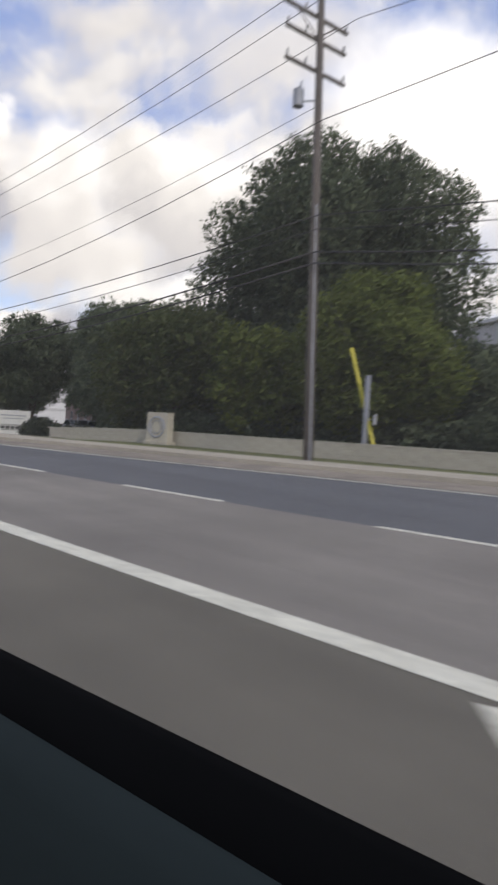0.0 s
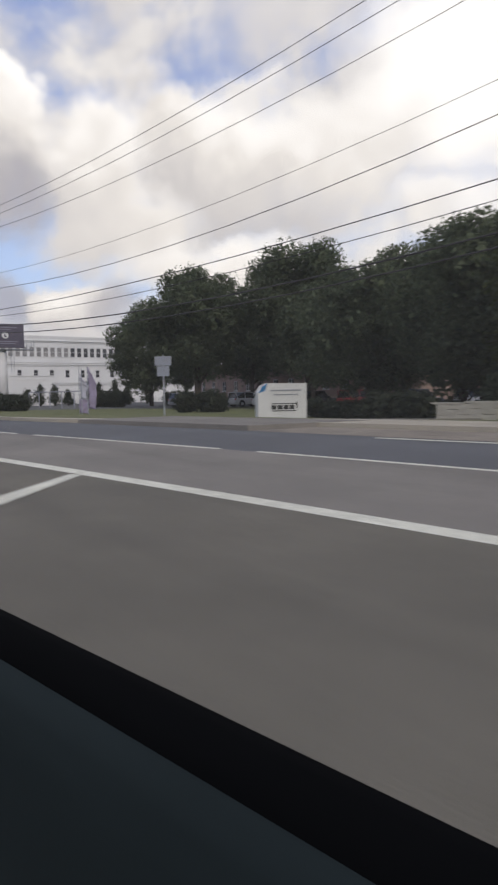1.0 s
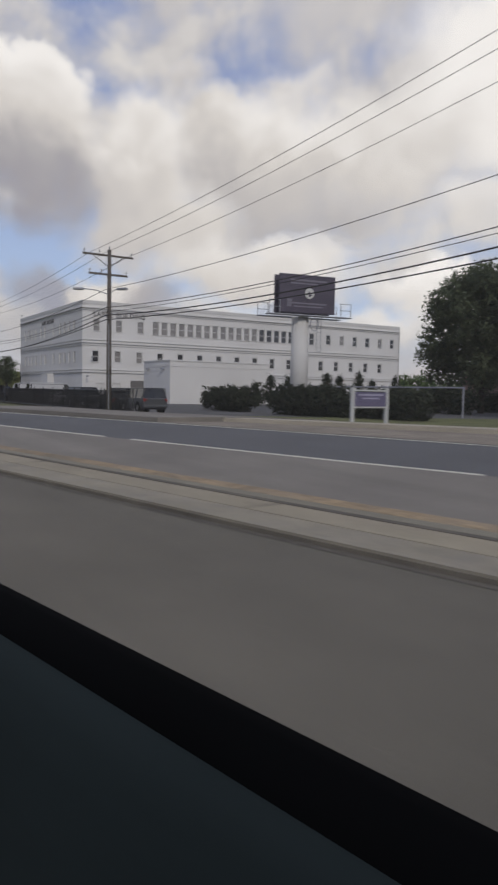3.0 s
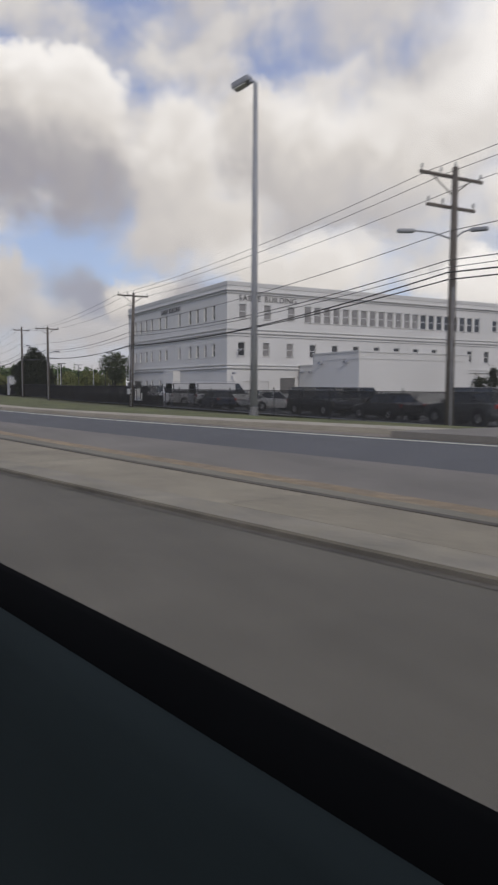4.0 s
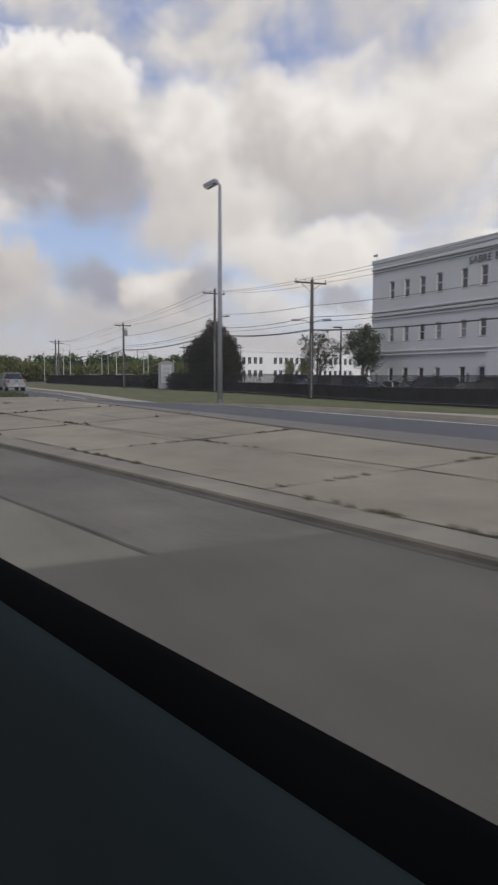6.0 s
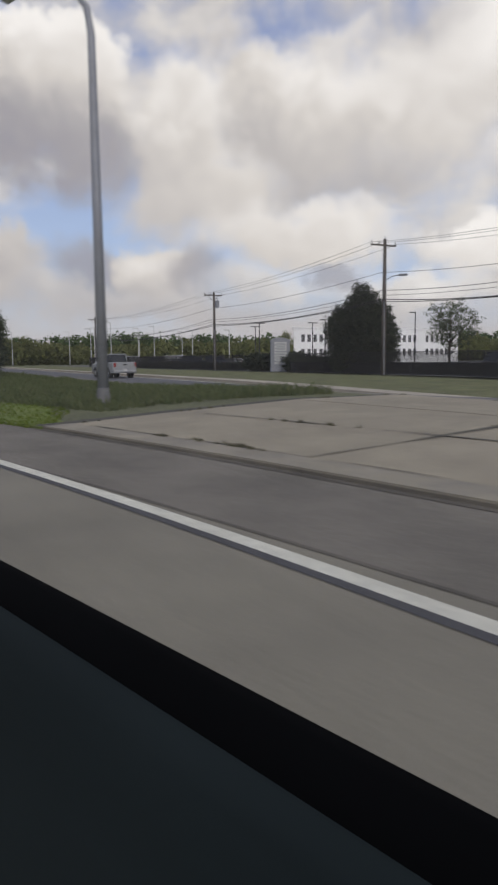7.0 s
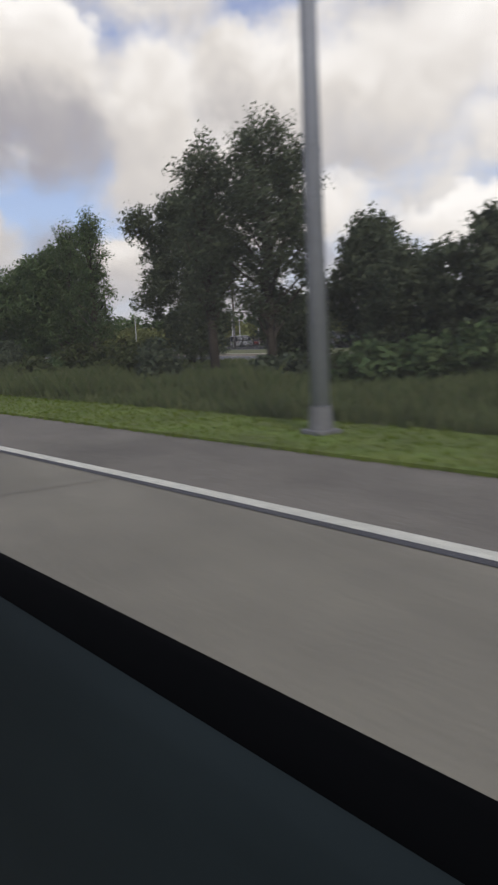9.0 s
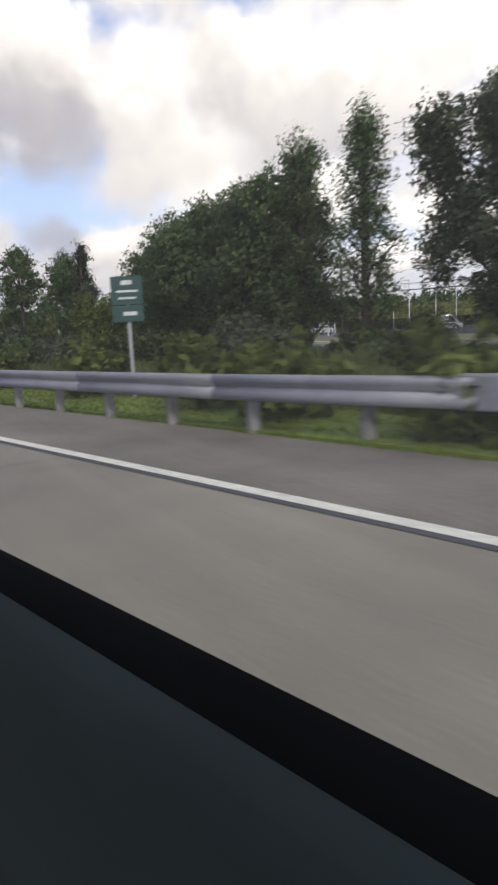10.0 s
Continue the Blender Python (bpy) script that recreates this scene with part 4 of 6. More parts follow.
# street sign with two panels by the driveway
ob = thing("road_sign", -46.8, 41.3, ground_z(-46.8, 41.3) + 0.1, "grey two-panel road sign on a steel post seen from behind", "road sign", turn=35)
square_post(ob, 0, 0, 3.9, 0.08, STEEL)
for z, w, h in ((3.55, 1.1, 0.55), (2.95, 0.8, 0.6)):
    bm = bmesh.new()
    box(bm, (0, -0.06, z), (w, 0.015, h), 0.004)
    part("panel", bm, LAMP_GREY, ob)

# white monument sign
ob = thing("monument_sign", -41.1, 45.7, ground_z(-41.1, 45.7), "white monument sign with a stepped top and black lettering bars", "monument sign", turn=-12)
bm = bmesh.new()
prof = [(-1.5, 0), (1.5, 0), (1.5, 2.2), (-0.95, 2.2), (-1.25, 2.04), (-1.5, 1.68)]
fr = [bm.verts.new((0.22, y, z)) for y, z in prof]
bk = [bm.verts.new((-0.22, y, z)) for y, z in prof]
bm.faces.new(fr)
bm.faces.new(bk[::-1])
for i in range(6):
    bm.faces.new((fr[i], fr[i - 1], bk[i - 1], bk[i]))
bmesh.ops.recalc_face_normals(bm, faces=bm.faces)
part("body", bm, SIGN_WHITE, ob)
bm = bmesh.new()
box(bm, (0, 0, 0.06), (0.6, 3.2, 0.16), 0.02)
part("plinth", bm, SIGN_WHITE, ob)
bars(ob, "lettering", [(-0.55, 0.86, 0.3, 0.24), (-0.18, 0.86, 0.3, 0.24), (0.19, 0.86, 0.3, 0.24), (0.56, 0.86, 0.3, 0.24), (0.1, 0.66, 1.5, 0.05), (0.1, 1.06, 1.5, 0.05), (0.88, 0.98, 0.08, 0.36)], BLACK_SHEET, 0.225)
bars(ob, "lettering", [(0.2, 1.8, 1.9, 0.09), (0.2, 1.56, 1.5, 0.07)], LAMP_GREY, 0.225)
bm = bmesh.new()
face = [bm.verts.new((0.226, y, z)) for y, z in ((-1.48, 1.66), (-1.1, 1.78), (-0.92, 2.18), (-0.95, 2.19), (-1.24, 2.03))]
bm.faces.new(face)
bmesh.ops.solidify(bm, geom=bm.faces[:], thickness=0.012)
part("corner_mark", bm, surface("bright_blue_paint", (0.05, 0.26, 0.55), 0.5), ob, "bright blue corner mark")

# stone emblem sign at the low wall
ob = thing("emblem_sign", -16.1, 44.15, ground_z(-16, 44) + 0.12, "pale stone block sign with a round emblem ring", "monument sign", turn=-75)
bm = bmesh.new()
box(bm, (0, 0, 0.8), (0.45, 1.42, 1.6), 0.03)
part("block", bm, STONE_WALL, ob)
bm = bmesh.new()
box(bm, (0, 0, 0.08), (0.6, 1.65, 0.16), 0.02)
part("plinth", bm, STONE_WALL, ob)
for r, w in ((0.50, 0.10), (0.32, 0.05)):
    bm = bmesh.new()
    pts = [(0.24, r * math.cos(2 * math.pi * k / 28), 0.88 + r * math.sin(2 * math.pi * k / 28)) for k in range(29)]
    bent(bm, pts, w / 2, 6)
    part("emblem_ring", bm, LAMP_GREY, ob, "grey raised ring")

# low stone wall: courses of blocks
wall = structure(new("garden_wall"), "low pale stone wall in front of the trees", "wall")
wall_y = curve_of([(30, 51.0), (8, 48.0), (-6, 46.3), (-16, 44.9), (-28.0, 43.6)])
rnd = random.Random(9)
shared = []
for k in range(4):
    bm = bmesh.new()
    box(bm, (0, 0, 0), (0.994, 0.30, 0.212), 0.006)
    me = bpy.data.meshes.new("stone_block")
    bm.to_mesh(me)
    bm.free()
    me.materials.append(STONE_WALL)
    shared.append(me)
for course in range(3):
    x = 9.0 - 0.5 * (course % 2)
    while x > -28:
        ob = new("stone_block", rnd.choice(shared))
        y = wall_y(x)
        ob.parent = wall
        ob.location = (x, y + rnd.uniform(-0.005, 0.005), ground_z(x, y) + 0.22 + 0.215 * course)
        ob.rotation_euler = (0, 0, math.atan2(wall_y(x + 0.5) - wall_y(x - 0.5), 1.0))
        x -= 1.0
    if course % 2 == 0:
        ob = new("stone_block", shared[0])
        ob.parent = wall
        ob.location = (-27.75, wall_y(-27.75), ground_z(-27.75, wall_y(-27.75)) + 0.22 + 0.215 * course)
        ob.rotation_euler = (0, 0, math.atan2(wall_y(-27.3) - wall_y(-28.0), 0.7))
        ob.scale = (0.5, 1, 1)
for x in (8.5 - 1.5 * i for i in range(25)):
    bm = bmesh.new()
    box(bm, (0, 0, 0), (1.494, 0.33, 0.07), 0.01)
    cap = part("cap_stone", bm, STONE_WALL, wall)
    cap.location = (x, wall_y(x), ground_z(x, wall_y(x)) + 0.785)
    cap.rotation_euler = (0, 0, math.atan2(wall_y(x + 0.5) - wall_y(x - 0.5), 1.0))

# guy wire with its yellow guard, and a marker post
ob = thing("guy_wire", -4.5, 46.95, ground_z(-4.2, 46.95) - 0.05, "bright yellow guy wire guard behind the stone wall", "guy wire")
bm = bmesh.new()
tube(bm, (0.25, 0, 0), (-1.55, 0, 4.75), 0.075, n=8)
part("guard", bm, surface("yellow_plastic_guard", (0.50, 0.44, 0.04), 0.5), ob, "yellow plastic guard")
bm = bmesh.new()
tube(bm, (-1.55, 0, 4.75), (-4.6, -2.9, 12.4), 0.012, n=5)
part("cable", bm, CABLE, ob)
ob = thing("marker_post", -4.95, 46.85, ground_z(-4.65, 46.85) - 0.05, "grey utility marker post with a small plate", "marker post")
square_post(ob, 0, 0, 3.6, 0.16, LAMP_GREY)
bm = bmesh.new()
box(bm, (0.5, -0.02, 1.85), (0.10, 0.05, 0.42), 0.01)
part("plate", bm, SIGN_WHITE, ob)
bm = bmesh.new()
box(bm, (0.27, -0.02, 1.85), (0.40, 0.03, 0.03))
part("bracket", bm, LAMP_GREY, ob)


# feather flags on the lawn
def feather_flag(x, y, h, label, cloths, turn):
    """A pole with hanging cloths, each a row of (height share, near and far reach) from the top down."""
    ob = thing("feather_flag", x, y, ground_z(x, y) + 0.1, label, "flag", "flags on the lawn", turn)
    bm = bmesh.new()
    bent(bm, [(0, 0, 0), (0, 0, h * 0.6), (0.02, 0, h)], [0.038, 0.034, 0.028], 7)
    part("pole", bm, LAMP_GREY, ob)
    for material, outline in cloths:
        bm = bmesh.new()
        rows = []
        n = 14
        for i in range(n + 1):
            k = i / n * (len(outline) - 1)
            a, b = outline[min(int(k), len(outline) - 2)], outline[min(int(k), len(outline) - 2) + 1]
            u = k - min(int(k), len(outline) - 2)
            z, near, far = (a[j] + (b[j] - a[j]) * u for j in range(3))
            rows.append([bm.verts.new((0.05 + near + (far - near) * j / 5, 0.07 * math.sin(j * 1.7 + 5 * u), h * z - 0.02 * j)) for j in range(6)])
        for a, b in zip(rows, rows[1:]):
            for j in range(5):
                bm.faces.new((a[j], a[j + 1], b[j + 1], b[j]))
        cloth = part("cloth", bm, material, ob, smooth=True)
        cloth.modifiers.new("thick", "SOLIDIFY").thickness = 0.01


FLAG_PALE = surface("pale_flag_cloth", (0.46, 0.47, 0.50), 0.85, blotch=(1.5, 0.2), tint=(0.36, 0.34, 0.42))
FLAG_LILAC = surface("lilac_flag_cloth", (0.29, 0.25, 0.31), 0.85, blotch=(1.5, 0.25), tint=(0.24, 0.20, 0.31))
feather_flag(-69.5, 44.7, 4.3, "white and lilac hanging flag on a thin pole",
             [(FLAG_PALE, [(0.82, 0.02, 0.06), (0.66, 0.04, 0.62), (0.58, 0.04, 0.95), (0.50, 0.06, 0.65), (0.30, 0.10, 0.70)]), (FLAG_LILAC, [(0.30, -0.05, 0.72), (0.12, -0.12, 0.85), (0.02, 0.0, 0.75)])], 40)
feather_flag(-61.4, 41.8, 3.7, "furled pale flag on a thin pole", [(FLAG_PALE, [(0.80, 0.0, 0.06), (0.72, 0.02, 0.42), (0.64, 0.18, 0.75), (0.54, 0.62, 0.98), (0.50, 0.95, 1.02)])], 30)
feather_flag(-56.1, 40.2, 3.6, "large lilac hanging flag on a thin pole", [(FLAG_LILAC, [(0.99, 0.0, 0.04), (0.86, 0.02, 0.36), (0.72, 0.02, 0.64), (0.5, 0.04, 0.70), (0.3, 0.03, 0.62), (0.2, 0.05, 0.56)])], 35)

# two-post purple sign
ob = thing("post_sign", -80.85, 35.5, ground_z(-80.85, 35.5), "purple sign board between two white posts", "sign", turn=0)
for y in (-1.03, 1.03):
    square_post(ob, 0, y, 1.95, 0.15, SIGN_WHITE)
bm = bmesh.new()
box(bm, (0.02, 0, 1.42), (0.07, 1.95, 0.66), 0.01)
board = part("board", bm, PURPLE, ob, "purple board")
bars(ob, "lettering", [(0, 1.62, 1.5, 0.08), (0, 1.46, 1.0, 0.07)], surface("pale_lilac_letters", (0.35, 0.33, 0.45), 0.6), 0.06, board)
for z in (1.05, 1.82):
    bm = bmesh.new()
    box(bm, (0.0, 0, z), (0.08, 2.06, 0.07), 0.008)
    part("rail", bm, SIGN_WHITE, ob)

# billboard on a white column
ob = thing("billboard", -102.6, 47.4, ground_z(-102.6, 47.4), "dark billboard with walkways on a thick white steel column", "billboard", turn=-9)
bm = bmesh.new()
tube(bm, (0, -0.35, 0), (0, -0.35, 7.7), 0.72, 0.68, n=24)
part("column", bm, WHITE_TRIM, ob, "white steel column", smooth=True)
for s in (-1, 1):
    bm = bmesh.new()
    box(bm, (0.45 * s, 0, 9.5), (0.14, 4.95, 3.0), 0.03)
    face = part("panel", bm, NAVY, ob, "dark blue panel")
    bm = bmesh.new()
    pts = [(0.45 * s + 0.1 * s, 0.15 + 0.42 * math.cos(2 * math.pi * k / 20), 9.55 + 0.42 * math.sin(2 * math.pi * k / 20)) for k in range(20)]
    bm.faces.new([bm.verts.new(p) for p in pts])
    part("emblem", bm, SIGN_WHITE, face, "white round emblem")
    bm = bmesh.new()
    box(bm, (0.57 * s, 0.12, 9.5), (0.02, 0.14, 0.42))
    box(bm, (0.57 * s, 0.2, 9.42), (0.02, 0.3, 0.12))
    part("emblem_mark", bm, NAVY, face)
    bars(ob, "lettering", [(0.1, 10.55, 3.2, 0.14), (-0.3, 10.3, 2.4, 0.10), (0.1, 8.75, 3.2, 0.12), (0.1, 8.5, 2.6, 0.10), (-1.6, 8.75, 0.4, 0.6)], surface("grey_letters", (0.16, 0.15, 0.19), 0.6), 0.53 * s, face)
    bm = bmesh.new()
    box(bm, (0.85 * s, 0, 7.75), (0.7, 7.4, 0.06), 0.01)
    walkway = part("walkway", bm, LAMP_GREY, ob)
    for y in (-3.6, -2.7, 2.7, 3.6):
        bm = bmesh.new()
        tube(bm, (1.15 * s, y, 7.75), (1.15 * s, y, 8.85), 0.03, n=6)
        part("rail_post", bm, LAMP_GREY, walkway)
    for z in (8.3, 8.82):
        for y0 in (-3.6, 2.6):
            bm = bmesh.new()
            tube(bm, (1.15 * s, y0, z), (1.15 * s, y0 + 1.0, z), 0.025, n=6)
            part("rail", bm, LAMP_GREY, walkway)
bm = bmesh.new()
pts = [(0.9, 0.45 + 0.36 * math.cos(k * 0.4), 7.1 + 0.5 * math.sin(k * 0.4)) for k in range(17)]
bent(bm, pts, 0.04, 6)
for k in range(9):
    tube(bm, (0.75, 0.75, 5.0 + 0.3 * k), (0.75, 1.15, 5.0 + 0.3 * k), 0.018, n=5)
tube(bm, (0.75, 0.75, 4.9), (0.75, 0.75, 7.7), 0.025, n=5)
tube(bm, (0.75, 1.15, 4.9), (0.75, 1.15, 7.7), 0.025, n=5)
part("ladder", bm, LAMP_GREY, ob, "grey steel ladder with hoop")

# white tenant sign tower
ob = thing("pylon_sign", -214.6, 33.0, ground_z(-214.6, 33.0), "grey pylon sign with white tenant panels", "pylon sign", turn=-18)
bm = bmesh.new()
box(bm, (0, 0, 1.7), (0.5, 2.1, 3.4), 0.05)
part("body", bm, LAMP_GREY, ob)
bm = bmesh.new()
pts = [(y, 3.4 + 0.28 * (1 - (y / 1.05) ** 2)) for y in (-1.05, -0.6, 0, 0.6, 1.05)]
fr = [bm.verts.new((0.25, y, z)) for y, z in pts + [(1.05, 3.38), (-1.05, 3.38)]]
bk = [bm.verts.new((-0.25, v.co.y, v.co.z)) for v in fr]
bm.faces.new(fr)
bm.faces.new(bk[::-1])
for i in range(len(fr)):
    bm.faces.new((fr[i], fr[i - 1], bk[i - 1], bk[i]))
bmesh.ops.recalc_face_normals(bm, faces=bm.faces)
part("cap", bm, LAMP_GREY, ob)
for z in (0.95, 1.3, 1.65, 2.0, 2.35, 2.7, 3.05):
    bm = bmesh.new()
    box(bm, (0.26, 0, z), (0.04, 1.35, 0.27), 0.006)
    panel = part("panel", bm, SIGN_WHITE, ob, "white tenant panel")
    bars(ob, "lettering", [(0.0, z, 0.9, 0.06)], surface("faded_sign_letters", (0.22, 0.25, 0.3), 0.6), 0.285, panel)

# small white notice on the fence by the leaning pole
ob = thing("notice_sign", -141.2, 30.9, ground_z(-141.2, 30.9), "white notice board with a black header on posts", "sign", turn=-38)
for xx in (-0.6, 0.6):
    square_post(ob, xx, 0, 2.3, 0.07, BLACK_METAL)
for z, h, m in ((2.0, 0.55, BLACK_SHEET), (1.25, 0.75, SIGN_WHITE)):
    bm = bmesh.new()
    box(bm, (0, -0.06, z), (1.5, 0.04, h), 0.006)
    part("panel", bm, m, ob)

# green guide sign beyond the rail
ob = thing("guide_sign", -233.05, -15.05, ground_z(-233, -15.3), "green two-panel guide sign with white lettering bars", "road sign", turn=64)
square_post(ob, 0, 0.05, 2.5, 0.08, STEEL)
WHITE_BAR = surface("white_sheeting", (0.6, 0.62, 0.6), 0.5)
for z, w, h, rows in ((2.58, 0.74, 0.66, [(0.0, 2.76, 0.26, 0.10), (0.0, 2.56, 0.5, 0.05), (0.0, 2.4, 0.4, 0.045)]), (2.04, 0.74, 0.38, [(0.05, 2.04, 0.32, 0.09)])):
    bm = bmesh.new()
    box(bm, (0, -0.04, z), (w, 0.02, h), 0.004)
    panel = part("panel", bm, GREEN_SIGN, ob)
    for xx, zz, ww, hh in rows:
        bm = bmesh.new()
        box(bm, (xx, -0.055, zz), (ww, 0.01, hh))
        part("lettering", bm, WHITE_BAR, panel)

# ---------------------------------------------------------------- guard rail with its striped end
rail_y = curve_of([(-219.8, -14.2), (-221.2, -14.5), (-222.6, -15.02), (-224, -15.5), (-226, -16.1), (-229, -16.8), (-234, -17.92), (-243, -19.8), (-273, -25.9)])
ob = thing("guard_rail", -219.6, -14.45, 0.0, "galvanised steel guard rail on posts with a striped end", "guard rail")
prof = [(0.0, 0.88), (0.06, 0.86), (0.075, 0.82), (0.06, 0.76), (0.0, 0.715), (0.0, 0.685), (0.06, 0.64), (0.075, 0.58), (0.06, 0.52), (0.0, 0.50)]
x0 = -222.4
for k in range(12):
    xa, xb = x0 - 4.0 * k, x0 - 4.0 * (k + 1) - 0.12
    bm = bmesh.new()
    prev = None
    for x in (xa, (xa + xb) / 2, xb):
        ring = [bm.verts.new((x + 219.6, rail_y(x) + 14.45 - d - (0.008 if x == xa else 0), z)) for d, z in prof]
        if prev:
            for j in range(len(ring) - 1):
                bm.faces.new((prev[j], prev[j + 1], ring[j + 1], ring[j]))
        prev = ring
    rail = part("rail", bm, RAIL_STEEL, ob, smooth=True)
    rail.modifiers.new("thick", "SOLIDIFY").thickness = 0.006
for k in range(24):
    x = -222.0 - 1.95 * k
    bm = bmesh.new()
    y = rail_y(x) + 14.45
    box(bm, (x + 219.6, y + 0.22, 0.42), (0.15, 0.15, 0.88), 0.01)
    post = part("post", bm, surface("weathered_rail_post", (0.22, 0.21, 0.2), 0.8) if k == 0 else bpy.data.materials["weathered_rail_post"], ob)
    bm = bmesh.new()
    box(bm, (x + 219.6, y + 0.09, 0.70), (0.13, 0.16, 0.34), 0.01)
    part("block", bm, bpy.data.materials["weathered_rail_post"], post)
bm = bmesh.new()
box(bm, (-2.25, rail_y(-221.85) + 14.45 - 0.02, 0.70), (1.75, 0.16, 0.42), 0.03, Matrix.Rotation(radians(17), 4, "Z"))
part("terminal", bm, RAIL_STEEL, ob, "flat steel rail terminal")
rot = Matrix.Rotation(radians(52), 4, "Z")
bm = bmesh.new()
HALF = 0.25
box(bm, (-1.36, 0.10, 0.70), (2 * HALF, 0.05, 2 * HALF), 0.008, rot)
end = part("end_plate", bm, surface("yellow_hazard_sheeting", (0.62, 0.40, 0.02), 0.5), ob, "yellow end plate with black diagonal stripes")
for shift in (-0.34, -0.17, 0.0, 0.17, 0.34):
    bm = bmesh.new()
    prev = None
    for k in range(13):
        u = HALF * (k / 6 - 1)
        lo, hi = (max(-HALF, min(HALF, u + shift + w)) for w in (-0.05, 0.05))
        pair = [bm.verts.new(Vector((-1.36, 0.10, 0.70)) + rot @ Vector((u, -0.03, v))) for v in (lo, hi)]
        if prev and (hi > lo or prev[1].co.z > prev[0].co.z):
            bm.faces.new((prev[0], pair[0], pair[1], prev[1]))
        prev = pair
    bmesh.ops.remove_doubles(bm, verts=bm.verts, dist=0.0005)
    part("stripe", bm, BLACK_SHEET, end, "black diagonal stripe")

# ---------------------------------------------------------------- the white building
def window_unit(parent, x, y, z, w, h, facing, glass, sill=True, mullion=False):
    """A sash window in a wall: frame, pane and sill. facing: 'x' looks east, 'y' looks south."""
    def put(bm, du, dn, dz, su, sn, sz, bevel=0.0):
        c = (x + dn, y + du, z + dz) if facing == "x" else (x + du, y - dn, z + dz)
        s = (sn, su, sz) if facing == "x" else (su, sn, sz)
        box(bm, c, s, bevel)
    bm = bmesh.new()
    f = 0.07
    for du in (-w / 2 + f / 2, w / 2 - f / 2):
        put(bm, du, 0.0, 0, f, 0.10, h)
    for dz in (-h / 2 + f / 2, 0, h / 2 - f / 2):
        put(bm, 0, 0.0, dz, w - 2 * f, 0.09, f)
    if mullion:
        put(bm, 0, 0.0, 0, 0.05, 0.085, h - 2 * f)
    win = part("window", bm, WHITE_TRIM, parent)
    bm = bmesh.new()
    put(bm, 0, -0.03, 0, w - 0.04, 0.02, h - 0.04)
    part("pane", bm, glass, win)
    if sill:
        bm = bmesh.new()
        put(bm, 0, 0.05, -h / 2 - 0.05, w + 0.16, 0.18, 0.09, 0.01)
        part("sill", bm, WHITE_TRIM, win)
    return win


def wall_with_holes(bm, a0, a1, z0, z1, holes, facing, at, depth=0.25):
    """A wall sheet with recessed openings. holes: (centre, z, width, height)."""
    us = sorted({a0, a1, *[h[0] - h[2] / 2 for h in holes], *[h[0] + h[2] / 2 for h in holes]})
    zs = sorted({z0, z1, *[h[1] - h[3] / 2 for h in holes], *[h[1] + h[3] / 2 for h in holes]})

    def co(u, z, d=0.0):
        return (at - d, u, z) if facing == "x" else (u, at + d, z)
    cache = {}

    def v(u, z, d=0.0):
        k = (round(u, 4), round(z, 4), d)
        if k not in cache:
            cache[k] = bm.verts.new(co(u, z, d))
        return cache[k]
    for ua, ub in zip(us, us[1:]):
        for za, zb in zip(zs, zs[1:]):
            cu, cz = (ua + ub) / 2, (za + zb) / 2
            if not any(abs(cu - h[0]) < h[2] / 2 and abs(cz - h[1]) < h[3] / 2 for h in holes):
                bm.faces.new((v(ua, za), v(ub, za), v(ub, zb), v(ua, zb)))
    for u, z, w, h in holes:
        c = [(u - w / 2, z - h / 2), (u + w / 2, z - h / 2), (u + w / 2, z + h / 2), (u - w / 2, z + h / 2)]
        for i in range(4):
            p, q = c[i], c[(i + 1) % 4]
            bm.faces.new([bm.verts.new(co(*p)), bm.verts.new(co(*q)), bm.verts.new(co(*q, depth)), bm.verts.new(co(*p, depth))])
        bm.faces.new([bm.verts.new(co(*p, depth)) for p in c])


BX, BY, BX2, BY2, BTOP = -152.35, 45.6, -186.6, 104.8, 13.7
house = thing("office_building", 0, 0, 0, "white painted three-storey office building with dark sash windows", "building")
south = [-183.4, -181.1, -178.8, -176.5, -173.3, -170.95, -166.3, -164.3, -162.87, -160.57, -158.26, -155.9]
holes_s, win_s = [], []
for i, x in enumerate(south):
    if i != 7:
        win_s.append((x, 10.4, 0.78, 1.75, WINDOW))
    win_s.append((x, 5.98, 0.78, 1.55, WINDOW if i in (11, 9, 5, 2) else WINDOW_GREY)) if i != 7 else None
for x in (-183.4, -181.1, -178.8, -176.5, -173.3, -170.95):
    win_s.append((x, 1.55, 0.75, 2.05, WINDOW))
for x in (-168.85, -167.0):
    win_s.append((x, 1.9, 0.8, 1.6, WINDOW_GREY))
bm = bmesh.new()
wall_with_holes(bm, BX2, BX, -0.2, BTOP - 0.4, [(w[0], w[1], w[2], w[3]) for w in win_s], "y", BY)
bmesh.ops.recalc_face_normals(bm, faces=bm.faces)
part("wall", bm, WHITE_WALL, house)
win_e = []
for y in (47.65, 50.95, 54.25):
    win_e.append((y, 10.4, 0.98, 1.7, WINDOW_GREY))
n = 21
for k in range(n):
    y = 56.65 + (85.1 - 56.65) * k / (n - 1)
    win_e.append((y, 10.45, 1.02, 1.95, WINDOW if 12 < k < 21 else WINDOW_GREY))
for k in range(6):
    win_e.append((88.6 + 2.9 * k, 10.5, 0.95, 1.6, WINDOW if k % 3 != 1 else WINDOW_GREY))
for k in range(17):
    win_e.append((47.5 + 3.3 * k, 6.05, 0.95, 1.6, WINDOW if k not in (1, 2) else WINDOW_GREY))
win_e.append((53.8, 1.3, 2.1, 2.9, surface("grey_shutter_door", (0.13, 0.125, 0.125), 0.6)))
